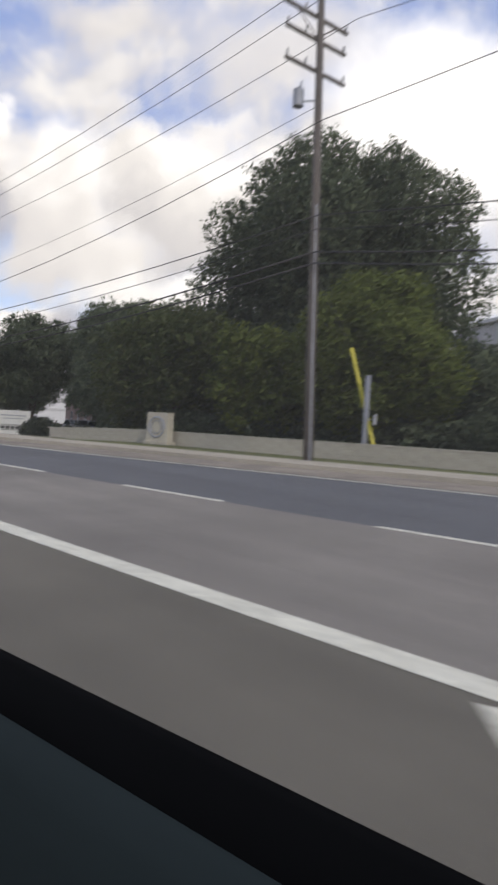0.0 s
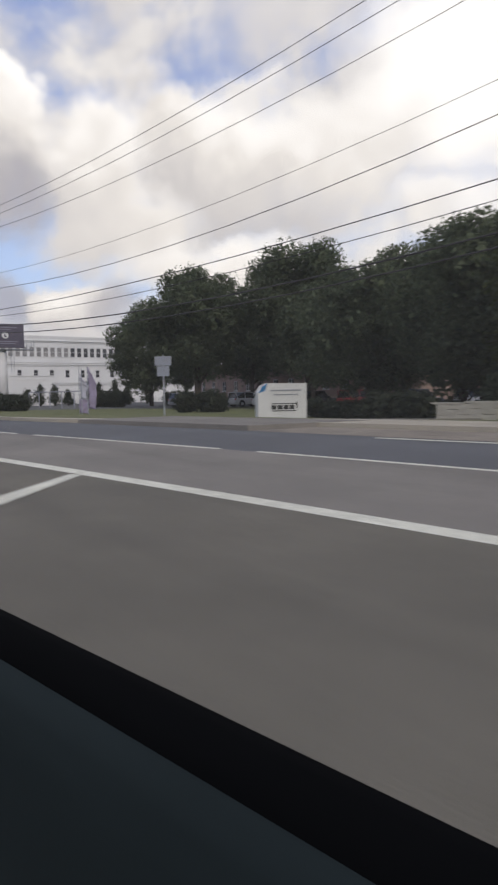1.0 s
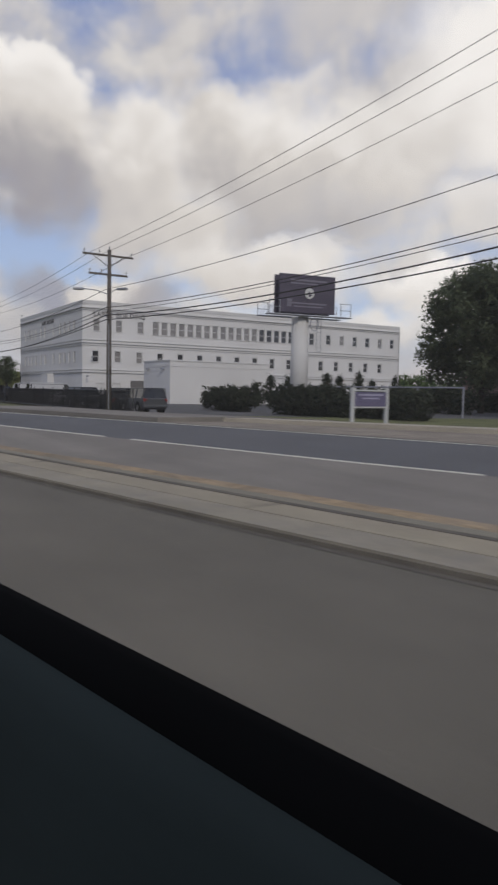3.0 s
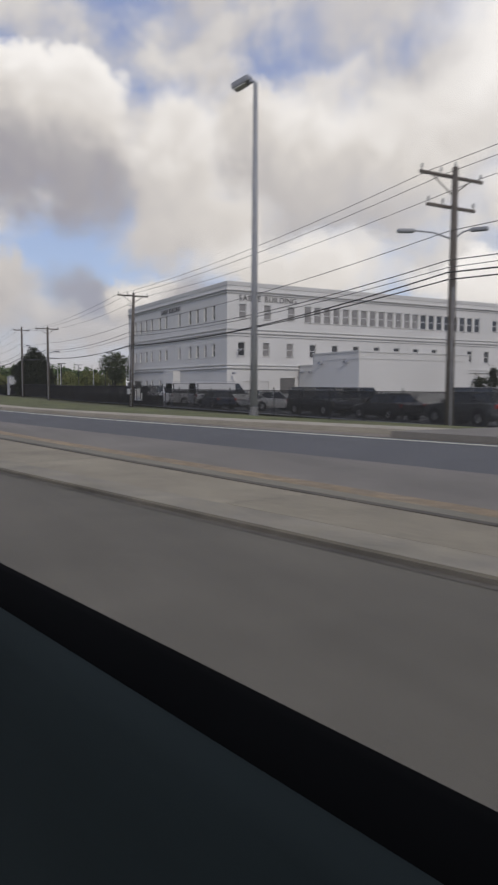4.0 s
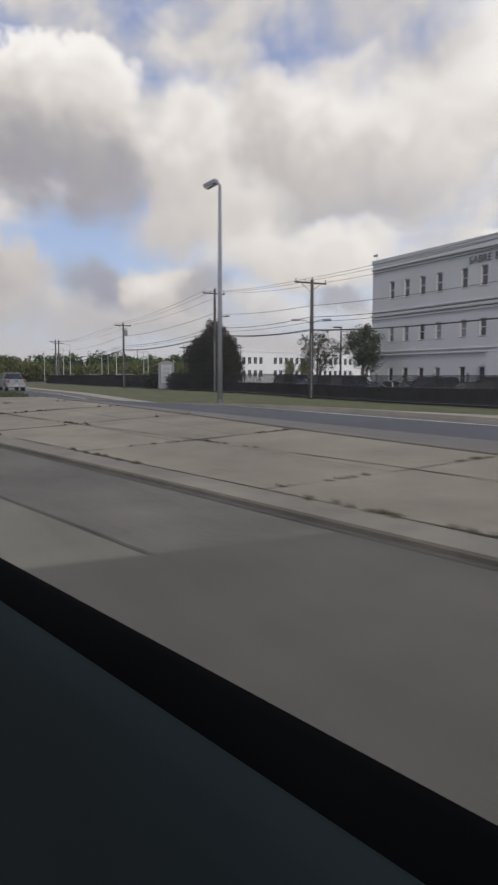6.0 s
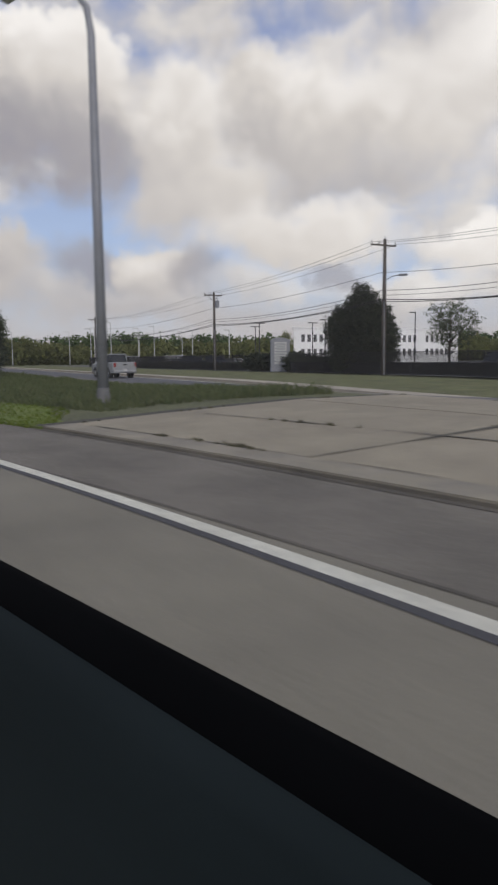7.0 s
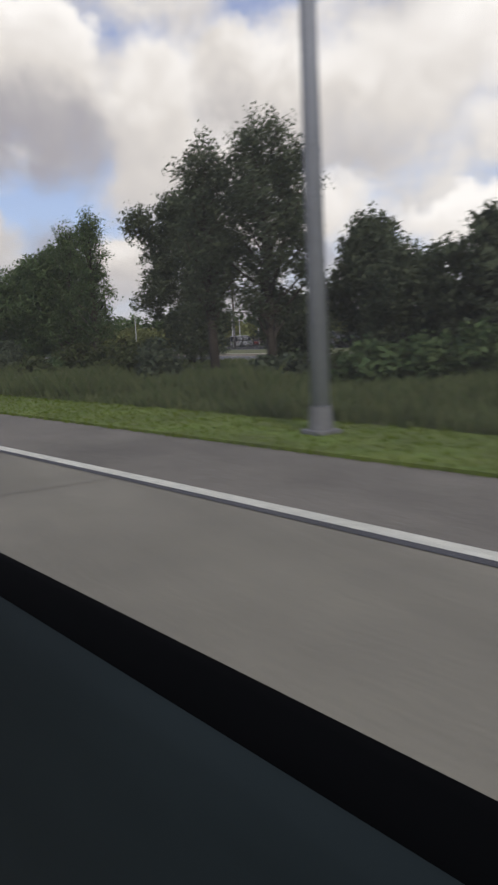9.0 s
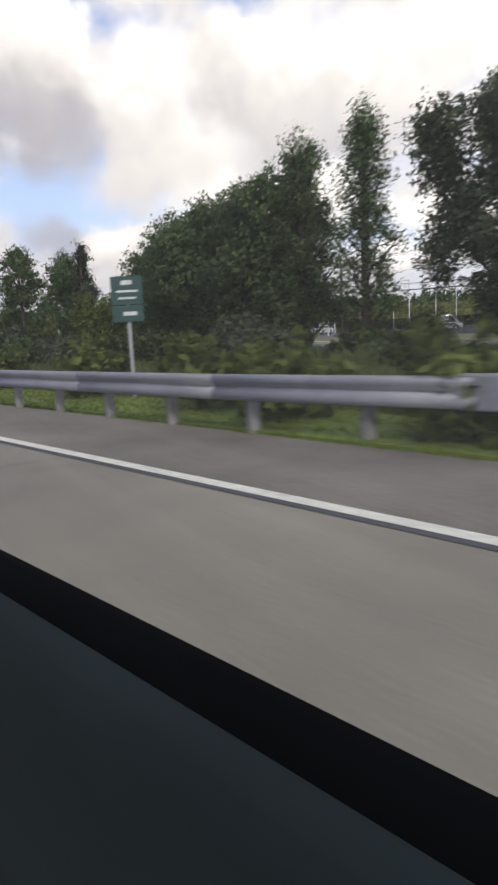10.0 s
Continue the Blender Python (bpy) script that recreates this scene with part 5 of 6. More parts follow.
win_e.append((48.2, 1.1, 1.2, 2.4, WHITE_TRIM))
win_e.append((50.6, 1.1, 1.2, 2.4, WHITE_TRIM))
bm = bmesh.new()
wall_with_holes(bm, BY, BY2, -0.2, BTOP - 0.4, [(w[0], w[1], w[2], w[3]) for w in win_e], "x", BX)
bmesh.ops.recalc_face_normals(bm, faces=bm.faces)
part("wall", bm, WHITE_WALL, house)
for x, z, w, h, g in win_s:
    window_unit(house, x, BY + 0.14, z, w, h, "y", g)
for y, z, w, h, g in win_e:
    if w > 2 or g == WHITE_TRIM:
        bm = bmesh.new()
        box(bm, (BX - 0.12, y, z), (0.06, w - 0.04, h - 0.04), 0.01)
        part("door", bm, g, house, "flush grey service door")
    else:
        window_unit(house, BX - 0.14, y, z, w, h, "x", g)
bm = bmesh.new()
box(bm, ((BX + BX2) / 2, BY2 + 0.05, (BTOP - 0.6) / 2), (BX - BX2, 0.3, BTOP - 0.6))
box(bm, (BX2 + 0.15, (BY + BY2) / 2, (BTOP - 0.6) / 2), (0.3, BY2 - BY - 0.3, BTOP - 0.6))
part("wall", bm, WHITE_WALL, house)
bm = bmesh.new()
box(bm, ((BX + BX2) / 2, (BY + BY2) / 2, BTOP - 0.9), (BX - BX2 - 0.6, BY2 - BY - 0.6, 0.2))
part("roof", bm, LOT, house, "flat dark roof")


def moulding(z, h, d, name="moulding"):
    bm = bmesh.new()
    for a, b, s in ((((BX + BX2) / 2 + d / 2, BY - d / 2 + 0.004, z), None, (BX - BX2 + d, d, h)), ((BX + d / 2 - 0.004, (BY + BY2) / 2, z), None, (d, BY2 - BY, h))):
        box(bm, a, s, min(d, h) * 0.3)
    part(name, bm, WHITE_TRIM, house)


bm = bmesh.new()
box(bm, ((BX + BX2) / 2, BY + 0.14, BTOP - 0.2), (BX - BX2 + 0.25, 0.4, 0.5), 0.05)
box(bm, (BX - 0.14, (BY + BY2) / 2 + 0.2, BTOP - 0.2), (0.4, BY2 - BY - 0.1, 0.5), 0.05)
part("parapet", bm, WHITE_TRIM, house)
moulding(12.75, 0.16, 0.24, "cornice")
moulding(12.45, 0.10, 0.14, "cornice")
moulding(8.35, 0.14, 0.16, "string_course")
moulding(7.95, 0.18, 0.20, "string_course")
moulding(7.6, 0.10, 0.12, "string_course")
moulding(4.2, 0.14, 0.16, "string_course")
moulding(3.85, 0.18, 0.20, "string_course")
moulding(0.4, 0.9, 0.10, "plinth")


def lettering(text, size, m, name="letter"):
    c = bpy.data.curves.new("lettering", "FONT")
    c.body, c.size, c.extrude, c.offset, c.align_x = text, size, 0.02, 0.005, "CENTER"
    ob = bpy.data.objects.new("lettering", c)
    scene.collection.objects.link(ob)
    dg = bpy.context.evaluated_depsgraph_get()
    me = bpy.data.meshes.new_from_object(ob.evaluated_get(dg))
    bpy.data.objects.remove(ob)
    me.materials.clear()
    me.materials.append(LETTER)
    out = new(name, me)
    out.parent = house
    out.matrix_local = m
    return out


def sign_text(word, size, gap, m):
    """The words in raised letters, each letter a part of its own, set along local x from the middle."""
    made = [(lettering(c, size, Matrix.Identity(4)), c) if c != " " else (None, c) for c in word]
    widths = [(max(v.co.x for v in o.data.vertices) - min(v.co.x for v in o.data.vertices)) if o else size * 0.3 for o, _ in made]
    at = -(sum(widths) + gap * (len(word) - 1)) / 2
    for (o, _), w in zip(made, widths):
        if o:
            o.matrix_local = m @ Matrix.Translation((at + w / 2 - sum((min(v.co.x for v in o.data.vertices), max(v.co.x for v in o.data.vertices))) / 2, 0, 0))
        at += w + gap


sign_text("SABRE BUILDING", 0.95, 0.13, pose(BX + 0.05, 51.0, 11.6, 90, 0, 90))
sign_text("SABRE BUILDING", 0.88, 0.09, pose(-169.3, BY - 0.05, 11.55, 90, 0, 0))
for px, py, pz in ((-152.1, 47.0, 5.9), (-152.1, 46.3, 3.2)):
    bm = bmesh.new()
    tube(bm, (px, py, pz), (px + 0.5, py - 0.2, pz + 0.05), 0.03, n=6)
    box(bm, (px + 0.6, py - 0.25, pz), (0.55, 0.22, 0.22), 0.03)
    part("camera_mount", bm, LAMP_GREY, house, "grey wall-mounted lamp")
bm = bmesh.new()
tube(bm, (BX2 + 0.3, BY + 0.3, BTOP), (BX2 + 0.3, BY + 0.3, BTOP + 0.8), 0.03, n=6)
box(bm, (BX2 + 0.1, BY + 0.2, BTOP + 0.6), (0.4, 0.2, 0.2), 0.03)
part("roof_camera", bm, LAMP_GREY, house)
# bay on the road side
bm = bmesh.new()
box(bm, (-167.8, BY - 0.5, 1.85), (3.4, 1.0, 3.7), 0.02)
part("porch", bm, WHITE_WALL, house, "low white entrance bay")


def annex(name, x0, x1, y0, y1, h, label):
    ob = thing(name, (x0 + x1) / 2, (y0 + y1) / 2, 0, label, "building")
    sx, sy = abs(x1 - x0), abs(y1 - y0)
    bm = bmesh.new()
    box(bm, (0, 0, h / 2 - 0.1), (sx, sy, h + 0.2), 0.03)
    part("wall", bm, WHITE_WALL, ob)
    bm = bmesh.new()
    box(bm, (0, 0, h - 0.08), (sx + 0.12, sy + 0.12, 0.18), 0.03)
    box(bm, (0, 0, h - 0.75), (sx + 0.08, sy + 0.08, 0.08), 0.01)
    part("cornice", bm, WHITE_TRIM, ob)
    for k in (0.2, 0.75):
        bm = bmesh.new()
        box(bm, (sx / 2 * (2 * k - 1), -sy / 2 - 0.18, h * 0.8), (0.4, 0.35, 0.2), 0.03)
        part("wall_lamp", bm, LAMP_GREY, ob)
    return ob


annex("service_block", -133.6, -141.5, 50.2, 64.5, 5.15, "plain white flat-roofed service block")
annex("entrance_block", -148.6, -152.1, 55.3, 59.2, 4.3, "low white entrance block beside the service doors")

# far white building, in sun
far = thing("far_building", -286.8, 95.0, 0, "long white two-storey building with dark windows", "building")
bm = bmesh.new()
rows = []
for yy in [first + 1.65 * k for first, count in ((-13.5, 4), (-4.3, 7), (9.6, 7), (23.5, 5)) for k in range(count)]:
    for z in (5.9, 2.6):
        rows.append((yy, z, 0.95, 1.7))
wall_with_holes(bm, -16, 34, -0.2, 8.3, rows, "x", 0.0, 0.2)
foot = [(-0.25, -15.9), (-0.25, 33.9), (-22, 33.9), (-20, 1.0)]
low, high = ([bm.verts.new((px, py, pz)) for px, py in foot] for pz in (-0.2, 8.2))
bm.faces.new(high)
for k in (1, 2, 3):
    bm.faces.new((low[k], low[(k + 1) % 4], high[(k + 1) % 4], high[k]))
bmesh.ops.recalc_face_normals(bm, faces=bm.faces)
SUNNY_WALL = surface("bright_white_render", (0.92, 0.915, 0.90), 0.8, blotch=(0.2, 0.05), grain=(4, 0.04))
part("wall", bm, SUNNY_WALL, far)
bm = bmesh.new()
box(bm, (-0.1, 9, 8.25), (0.5, 50.4, 0.35), 0.04)
part("parapet", bm, SUNNY_WALL, far)
for y, z, w, h in rows:
    bm = bmesh.new()
    box(bm, (-0.15, y, z), (0.06, w - 0.02, h - 0.02))
    win = part("window", bm, WINDOW, far)
    bm = bmesh.new()
    box(bm, (-0.1, y, z), (0.06, 0.06, h))
    part("mullion", bm, WHITE_TRIM, win)

# brick house behind the oaks
brick = thing("brick_house", -93.0, 92.0, 0, "low red brick building with white windows behind the trees", "building", turn=-8)
bm = bmesh.new()
rows = [(-22.0 + 4.4 * k, 2.6, 1.5, 1.5) for k in range(12)]
wall_with_holes(bm, -26, 32, -0.2, 5.2, rows, "y", -10.0, 0.15)
bmesh.ops.recalc_face_normals(bm, faces=bm.faces)
part("wall", bm, BRICK_WALL, brick)
for xx in (-26, 32):
    bm = bmesh.new()
    box(bm, (xx, -2, 2.5), (0.3, 16, 5.4))
    part("wall", bm, BRICK_WALL, brick)
bm = bmesh.new()
vs = [bm.verts.new(p) for p in ((-27, -11, 5.1), (33, -11, 5.1), (33, 7, 5.1), (-27, 7, 5.1), (-27, -2, 7.4), (33, -2, 7.4))]
for f in ((0, 1, 5, 4), (2, 3, 4, 5), (0, 4, 3), (1, 2, 5)):
    bm.faces.new([vs[i] for i in f])
part("roof", bm, surface("grey_shingle_roof", (0.10, 0.09, 0.085), 0.9), brick)
for x, z, w, h in rows:
    window_unit(brick, x, -9.9, z, w, h, "y", WINDOW, mullion=True)

# pale building by the big tree
pale = thing("pale_building", -37.0, 108.0, 0, "pale stone building with white paned windows above the trees", "building", turn=-24)
bm = bmesh.new()
rows = [(-3.0 + 3.6 * k, 12.9, 2.6, 2.6) for k in range(8)]
wall_with_holes(bm, -8, 30, -0.2, 17.5, rows, "y", -2.0, 0.2)
box(bm, (11, 6, 8.6), (38, 15, 17.0))
bmesh.ops.recalc_face_normals(bm, faces=bm.faces)
part("wall", bm, surface("pale_grey_stone_facade", (0.40, 0.39, 0.39), 0.85), pale)
bm = bmesh.new()
box(bm, (11, 5.5, 17.4), (39, 16, 0.5), 0.06)
part("cornice", bm, WHITE_TRIM, pale)
for x, z, w, h in rows:
    window_unit(pale, x, -1.88, z, w, h, "y", WINDOW_GREY, mullion=True)


# ---------------------------------------------------------------- fences
def fence_run(x_from, x_to, y, label, fabric, tall=2.0):
    ob = thing("fence", x_from, y, 0, label, "fence")
    n = int(abs(x_to - x_from) / 3.05)
    z0 = ground_z(x_from, y)
    for k in range(n + 1):
        x = -3.05 * k
        z = ground_z(x_from + x, y)
        bm = bmesh.new()
        tube(bm, (x, 0, z), (x, 0, z + tall), 0.04, n=6)
        tube(bm, (x, 0, z + tall), (x, 0, z + tall + 0.06), 0.055, 0.02, n=6)
        part("post", bm, BLACK_METAL, ob)
    for h in (tall - 0.12, 0.15):
        bm = bmesh.new()
        bent(bm, [(-3.05 * k, -0.04, ground_z(x_from - 3.05 * k, y) + h) for k in range(n + 1)], 0.025, 5)
        part("rail", bm, BLACK_METAL, ob)
    vs, fs = [], []
    length = 3.05 * n
    step = 0.13
    for s in (-1, 1):
        k = -1.8
        while k < length:
            a, b = (k, 0.12), (k + 1.75, tall - 0.13)
            if s < 0:
                a, b = (k, tall - 0.13), (k + 1.75, 0.12)
            if a[0] >= 0 and b[0] <= length:
                i = len(vs)
                w = 0.023
                za, zb = ground_z(x_from - a[0], y), ground_z(x_from - b[0], y)
                vs += [(-a[0], 0, za + a[1] - w), (-a[0], 0, za + a[1] + w), (-b[0], 0, zb + b[1] + w), (-b[0], 0, zb + b[1] - w)]
                vs += [(-a[0], -0.014, za + a[1]), (-a[0], 0.014, za + a[1]), (-b[0], 0.014, zb + b[1]), (-b[0], -0.014, zb + b[1])]
                fs += [(i, i + 1, i + 2, i + 3), (i + 4, i + 5, i + 6, i + 7)]
            k += step
    me = bpy.data.meshes.new("wire_mesh")
    me.from_pydata(vs, [], fs)
    me.materials.append(BLACK_METAL)
    m = new("wire_mesh", me)
    m.parent = ob
    m["kind"] = "stuff"
    if fabric:
        bm = bmesh.new()
        pr = None
        for k in range(n + 1):
            x = -3.05 * k
            z = ground_z(x_from + x, y)
            cur = [bm.verts.new((x, 0.07 + 0.02 * (k % 2), z + hh)) for hh in (0.08, 0.5, 1.05)]
            if pr:
                for j in range(2):
                    bm.faces.new((pr[j], pr[j + 1], cur[j + 1], cur[j]))
            pr = cur
        cl = part("privacy_screen", bm, surface("dark_screen_cloth", (0.032, 0.031, 0.034), 0.9, blotch=(0.5, 0.6), grain=(3, 0.35)), ob, "dark privacy screen cloth")
        cl.modifiers.new("thick", "SOLIDIFY").thickness = 0.01
    return ob


fence_run(-99.5, -137.0, 31.5, "black chain-link fence in front of parked cars", False, 1.7)
fence_run(-137.0, -212.5, 31.6, "black chain-link fence with dark privacy screen", True)
fence_run(-222.0, -292.0, 32.5, "black chain-link fence at the far car park", False)


def pipe_fence(x_from, x_to, y, tall, label):
    """A long rail on slim posts."""
    ob = thing("rail_fence", x_from, y, 0, label, "fence")
    n = int(round(abs(x_to - x_from) / 4.7))
    pitch_ = (x_to - x_from) / n
    feet = [ground_z(x_from + pitch_ * k, y) for k in range(n + 1)]
    for k, z in enumerate(feet):
        bm = bmesh.new()
        tube(bm, (pitch_ * k, 0, z), (pitch_ * k, 0, z + tall), 0.075, n=8)
        part("post", bm, LAMP_GREY, ob)
    bm = bmesh.new()
    bent(bm, [(pitch_ * k, 0, z + tall - 0.04) for k, z in enumerate(feet)], 0.07, 6)
    part("rail", bm, LAMP_GREY, ob)


pipe_fence(-115.6, -92.1, 54.4, 2.3, "pale grey pipe rail fence behind the hedges")

sign = thing("fence_sign", -143.0, 31.54, ground_z(-143.0, 31.54), "white and dark notice boards hung on the chain-link fence", "sign")
for z, h, w, m, name in ((0.85, 0.72, 1.9, WHITE_TRIM, "white_board"), (1.62, 0.5, 1.8, BLACK_METAL, "dark_board")):
    bm = bmesh.new()
    box(bm, (0, 0, z), (w, 0.03, h), 0.006)
    board = part(name, bm, m, sign)
    if m is WHITE_TRIM:
        for k in range(3):
            bm = bmesh.new()
            box(bm, (0, -0.018, z + 0.16 - 0.16 * k), (1.3 - 0.2 * k, 0.008, 0.05))
            part("text_bar", bm, LAMP_GREY, board)

# ---------------------------------------------------------------- vehicles
def loft(bm, sections):
    """Closed shell through matching rings."""
    rings = [[bm.verts.new(p) for p in s] for s in sections]
    for a, b in zip(rings, rings[1:]):
        for k in range(len(a)):
            bm.faces.new((a[k], a[(k + 1) % len(a)], b[(k + 1) % len(b)], b[k]))
    bm.faces.new(rings[0][::-1])
    bm.faces.new(rings[-1])
    bmesh.ops.recalc_face_normals(bm, faces=bm.faces)
    return bm


def ring_at(x, half, z0, z1, tuck=0.06, crown=0.05):
    """A rounded cross section of a car body at x."""
    m = (z0 + z1) / 2
    return [(x, -half + tuck, z0), (x, half - tuck, z0), (x, half, z0 + (m - z0) * 0.6), (x, half, m), (x, half - tuck * 0.6, z1 - crown), (x, half - tuck * 2.6, z1),
            (x, -half + tuck * 2.6, z1), (x, -half + tuck * 0.6, z1 - crown), (x, -half, m), (x, -half, z0 + (m - z0) * 0.6)]


PAINT = {}


def paint(name, colour):
    if name not in PAINT:
        PAINT[name] = surface(name + "_car_paint", colour, 0.3, 0.1, blotch=(1.5, 0.04), grain=(60, 0.03), bump=(5, 0.0), coat=0.6)
    return PAINT[name]


KINDS = {
    # length, half width, waist z, roof z, body stations (x, z_low, z_top), cabin (x0 low, x0 top, x1 top, x1 low)
    "sedan": (4.7, 0.9, 0.92, 1.45, [(2.35, 0.38, 0.62), (2.2, 0.28, 0.74), (1.2, 0.22, 0.90), (0.9, 0.22, 0.94), (-1.4, 0.22, 0.98), (-2.1, 0.26, 0.97), (-2.35, 0.40, 0.85)], (0.95, 0.25, -1.0, -1.85)),
    "suv": (4.8, 0.95, 1.05, 1.78, [(2.4, 0.45, 0.75), (2.25, 0.34, 0.95), (1.2, 0.28, 1.06), (0.9, 0.28, 1.08), (-2.2, 0.28, 1.10), (-2.4, 0.40, 1.02)], (1.0, 0.45, -2.0, -2.3)),
    "van": (5.9, 1.0, 1.15, 2.15, [(2.95, 0.50, 0.85), (2.8, 0.38, 1.05), (2.1, 0.32, 1.18), (1.8, 0.32, 1.2), (-2.8, 0.32, 1.22), (-2.95, 0.45, 1.15)], (2.05, 1.35, -2.85, -2.9)),
    "pickup": (5.9, 1.0, 1.15, 1.92, [(2.95, 0.55, 0.95), (2.8, 0.42, 1.12), (1.3, 0.38, 1.2), (1.0, 0.38, 1.22), (-2.8, 0.38, 1.25), (-2.95, 0.5, 1.2)], (1.2, 0.55, -0.75, -1.0)),
}


def build_car(kind, paint_name, colour, label):
    length, half, waist, roof, stations, (c0, c1, c2, c3) = KINDS[kind]
    ob = thing({"pickup": "pickup_truck", "van": "van"}.get(kind, "car"), 0, 0, 0, label, {"pickup": "pickup truck", "van": "van"}.get(kind, "car"), "vehicles by the road")
    col = paint(paint_name, colour)
    bm = bmesh.new()
    loft(bm, [ring_at(x, half - (0.12 if i in (0, len(stations) - 1) else 0.0), lo, hi) for i, (x, lo, hi) in enumerate(stations)])
    body = part("body", bm, col, ob)
    body.modifiers.new("round", "BEVEL").width = 0.02
    # cabin glass and roof
    bm = bmesh.new()
    top = half * 0.78
    low = half * 0.93
    zb = waist - 0.02
    loft(bm, [[(c0, -low, zb), (c0, low, zb), (c0 - 0.02, low, zb + 0.02), (c0 - 0.02, -low, zb + 0.02)],
              [(c1, -low, zb), (c1, low, zb), (c1, top, roof - 0.05), (c1, -top, roof - 0.05)],
              [(c2, -low, zb), (c2, low, zb), (c2, top, roof - 0.05), (c2, -top, roof - 0.05)],
              [(c3, -low, zb), (c3, low, zb), (c3 + 0.02, low, zb + 0.02), (c3 + 0.02, -low, zb + 0.02)]])
    part("window_band", bm, CAR_GLASS, ob, "dark tinted glass")
    bm = bmesh.new()
    box(bm, ((c1 + c2) / 2, 0, roof - 0.035), (c1 - c2 + 0.1, 2 * top + 0.04, 0.07), 0.025)
    part("roof", bm, col, ob)
    for s in (-1, 1):
        for xa, xb in ((c0 - 0.03, c1), (c2, c3 + 0.03)):
            bm = bmesh.new()
            tube(bm, (xa, s * low, zb), (xb, s * top, roof - 0.04), 0.045, n=6) if xa > xb or True else None
            part("pillar", bm, col, ob)
        for f in (0.52,):
            xm = c1 + (c2 - c1) * f
            bm = bmesh.new()
            tube(bm, (xm, s * (low + 0.004), zb), (xm, s * (top + 0.004), roof - 0.05), 0.05, n=6)
            part("pillar", bm, col, ob)
        bm = bmesh.new()
        box(bm, (c0 - 0.12, s * (half + 0.09), waist + 0.1), (0.12, 0.2, 0.15), 0.03)
        part("mirror", bm, col, ob)
        bm = bmesh.new()
        box(bm, (length / 2 - 0.16, s * half * 0.68, stations[0][2] + 0.02), (0.18, 0.34, 0.14), 0.03)
        part("headlight", bm, CLEAR_LAMP, ob)
        bm = bmesh.new()
        box(bm, (-length / 2 + 0.06, s * half * 0.80, waist - 0.12), (0.12, 0.24, 0.2 if kind != "pickup" else 0.34), 0.03)
        part("tail_light", bm, RED_LAMP, ob, "red tail light")
        for xw in (length * 0.31, -length * 0.29):
            r = 0.33 if kind == "sedan" else 0.38
            bm = bmesh.new()
            tube(bm, (xw, s * (half - 0.22), r), (xw, s * (half + 0.012), r), r, n=20)
            wheel = part("wheel", bm, TYRE, ob)
            bm = bmesh.new()
            tube(bm, (xw, s * (half - 0.05), r), (xw, s * (half + 0.022), r), r * 0.62, r * 0.55, n=14)
            part("rim", bm, RIM, wheel)
            bm = bmesh.new()
            tube(bm, (xw, s * (half - 0.3), r + 0.02), (xw, s * (half + 0.006), r + 0.02), r * 1.16, n=20)
            part("wheel_arch", bm, BLACK_METAL, ob)
    for xe in (length / 2 - 0.04, -length / 2 + 0.04):
        bm = bmesh.new()
        box(bm, (xe, 0, 0.5), (0.18, 2 * half - 0.14, 0.2), 0.05)
        part("bumper", bm, col if kind != "pickup" else RIM, ob)
    if kind == "pickup":
        bm = bmesh.new()
        box(bm, (-1.95, 0, 1.235), (1.75, 1.6, 0.05), 0.01)
        part("bed", bm, BLACK_METAL, ob, "dark open truck bed")
        bm = bmesh.new()
        box(bm, (-2.95, 0, 0.98), (0.05, 1.45, 0.5), 0.015)
        gate = part("tailgate", bm, col, ob)
        bm = bmesh.new()
        box(bm, (-2.985, 0, 1.05), (0.02, 0.3, 0.1))
        part("handle", bm, BLACK_METAL, gate)
        bm = bmesh.new()
        box(bm, (-2.99, 0, 0.62), (0.02, 0.34, 0.16))
        part("plate_bar", bm, SIGN_WHITE, ob)
    if kind == "van":
        for yy in (-0.4, 0.4):
            bm = bmesh.new()
            box(bm, (-0.6, yy, roof + 0.1), (3.6, 0.05, 0.05), 0.01)
            for xx in (-2.2, -0.6, 1.0):
                tube(bm, (xx, yy, roof - 0.02), (xx, yy, roof + 0.1), 0.02, n=5)
            part("roof_rack", bm, STEEL, ob)
        bm = bmesh.new()
        for s in (-1, 1):
            box(bm, (-0.9, s * (half * 0.86), 1.68), (3.6, 0.05, 0.72), 0.01)
        part("side_panel", bm, col, ob)
    return ob


MODEL = {}


def park(kind, pname, colour, x, y, turn, label):
    key = (kind, pname)
    z = ground_z(x, y) + 0.03
    m = pose(x, y, z, 0, 0, turn)
    if key not in MODEL:
        MODEL[key] = build_car(kind, pname, colour, label)
        MODEL[key].matrix_basis = m
        return MODEL[key]
    return tagged(copy_thing(MODEL[key], m), label)


WHITE, BLACK, GREY, SILVER, NAVYC, REDC = (0.50, 0.50, 0.51), (0.012, 0.012, 0.014), (0.07, 0.072, 0.078), (0.33, 0.34, 0.35), (0.02, 0.03, 0.06), (0.22, 0.02, 0.02)
park("pickup", "silver", SILVER, -205.6, 11.7, 181, "silver pickup truck on the dark asphalt lane")
park("suv", "grey", GREY, -103.5, 33.9, 178, "dark grey car parked behind the fence")
park("sedan", "black", BLACK, -110.0, 34.2, 176, "black car parked behind the fence")
park("suv", "black", BLACK, -116.3, 34.0, 5, "black car parked behind the fence")
park("sedan", "white", WHITE, -125.5, 35.9, 90, "white sedan parked behind the fence")
park("suv", "grey", GREY, -118.6, 39.0, 90, "dark grey car parked behind the fence")
park("sedan", "navy", NAVYC, -131.2, 34.0, 175, "dark blue car parked behind the fence")
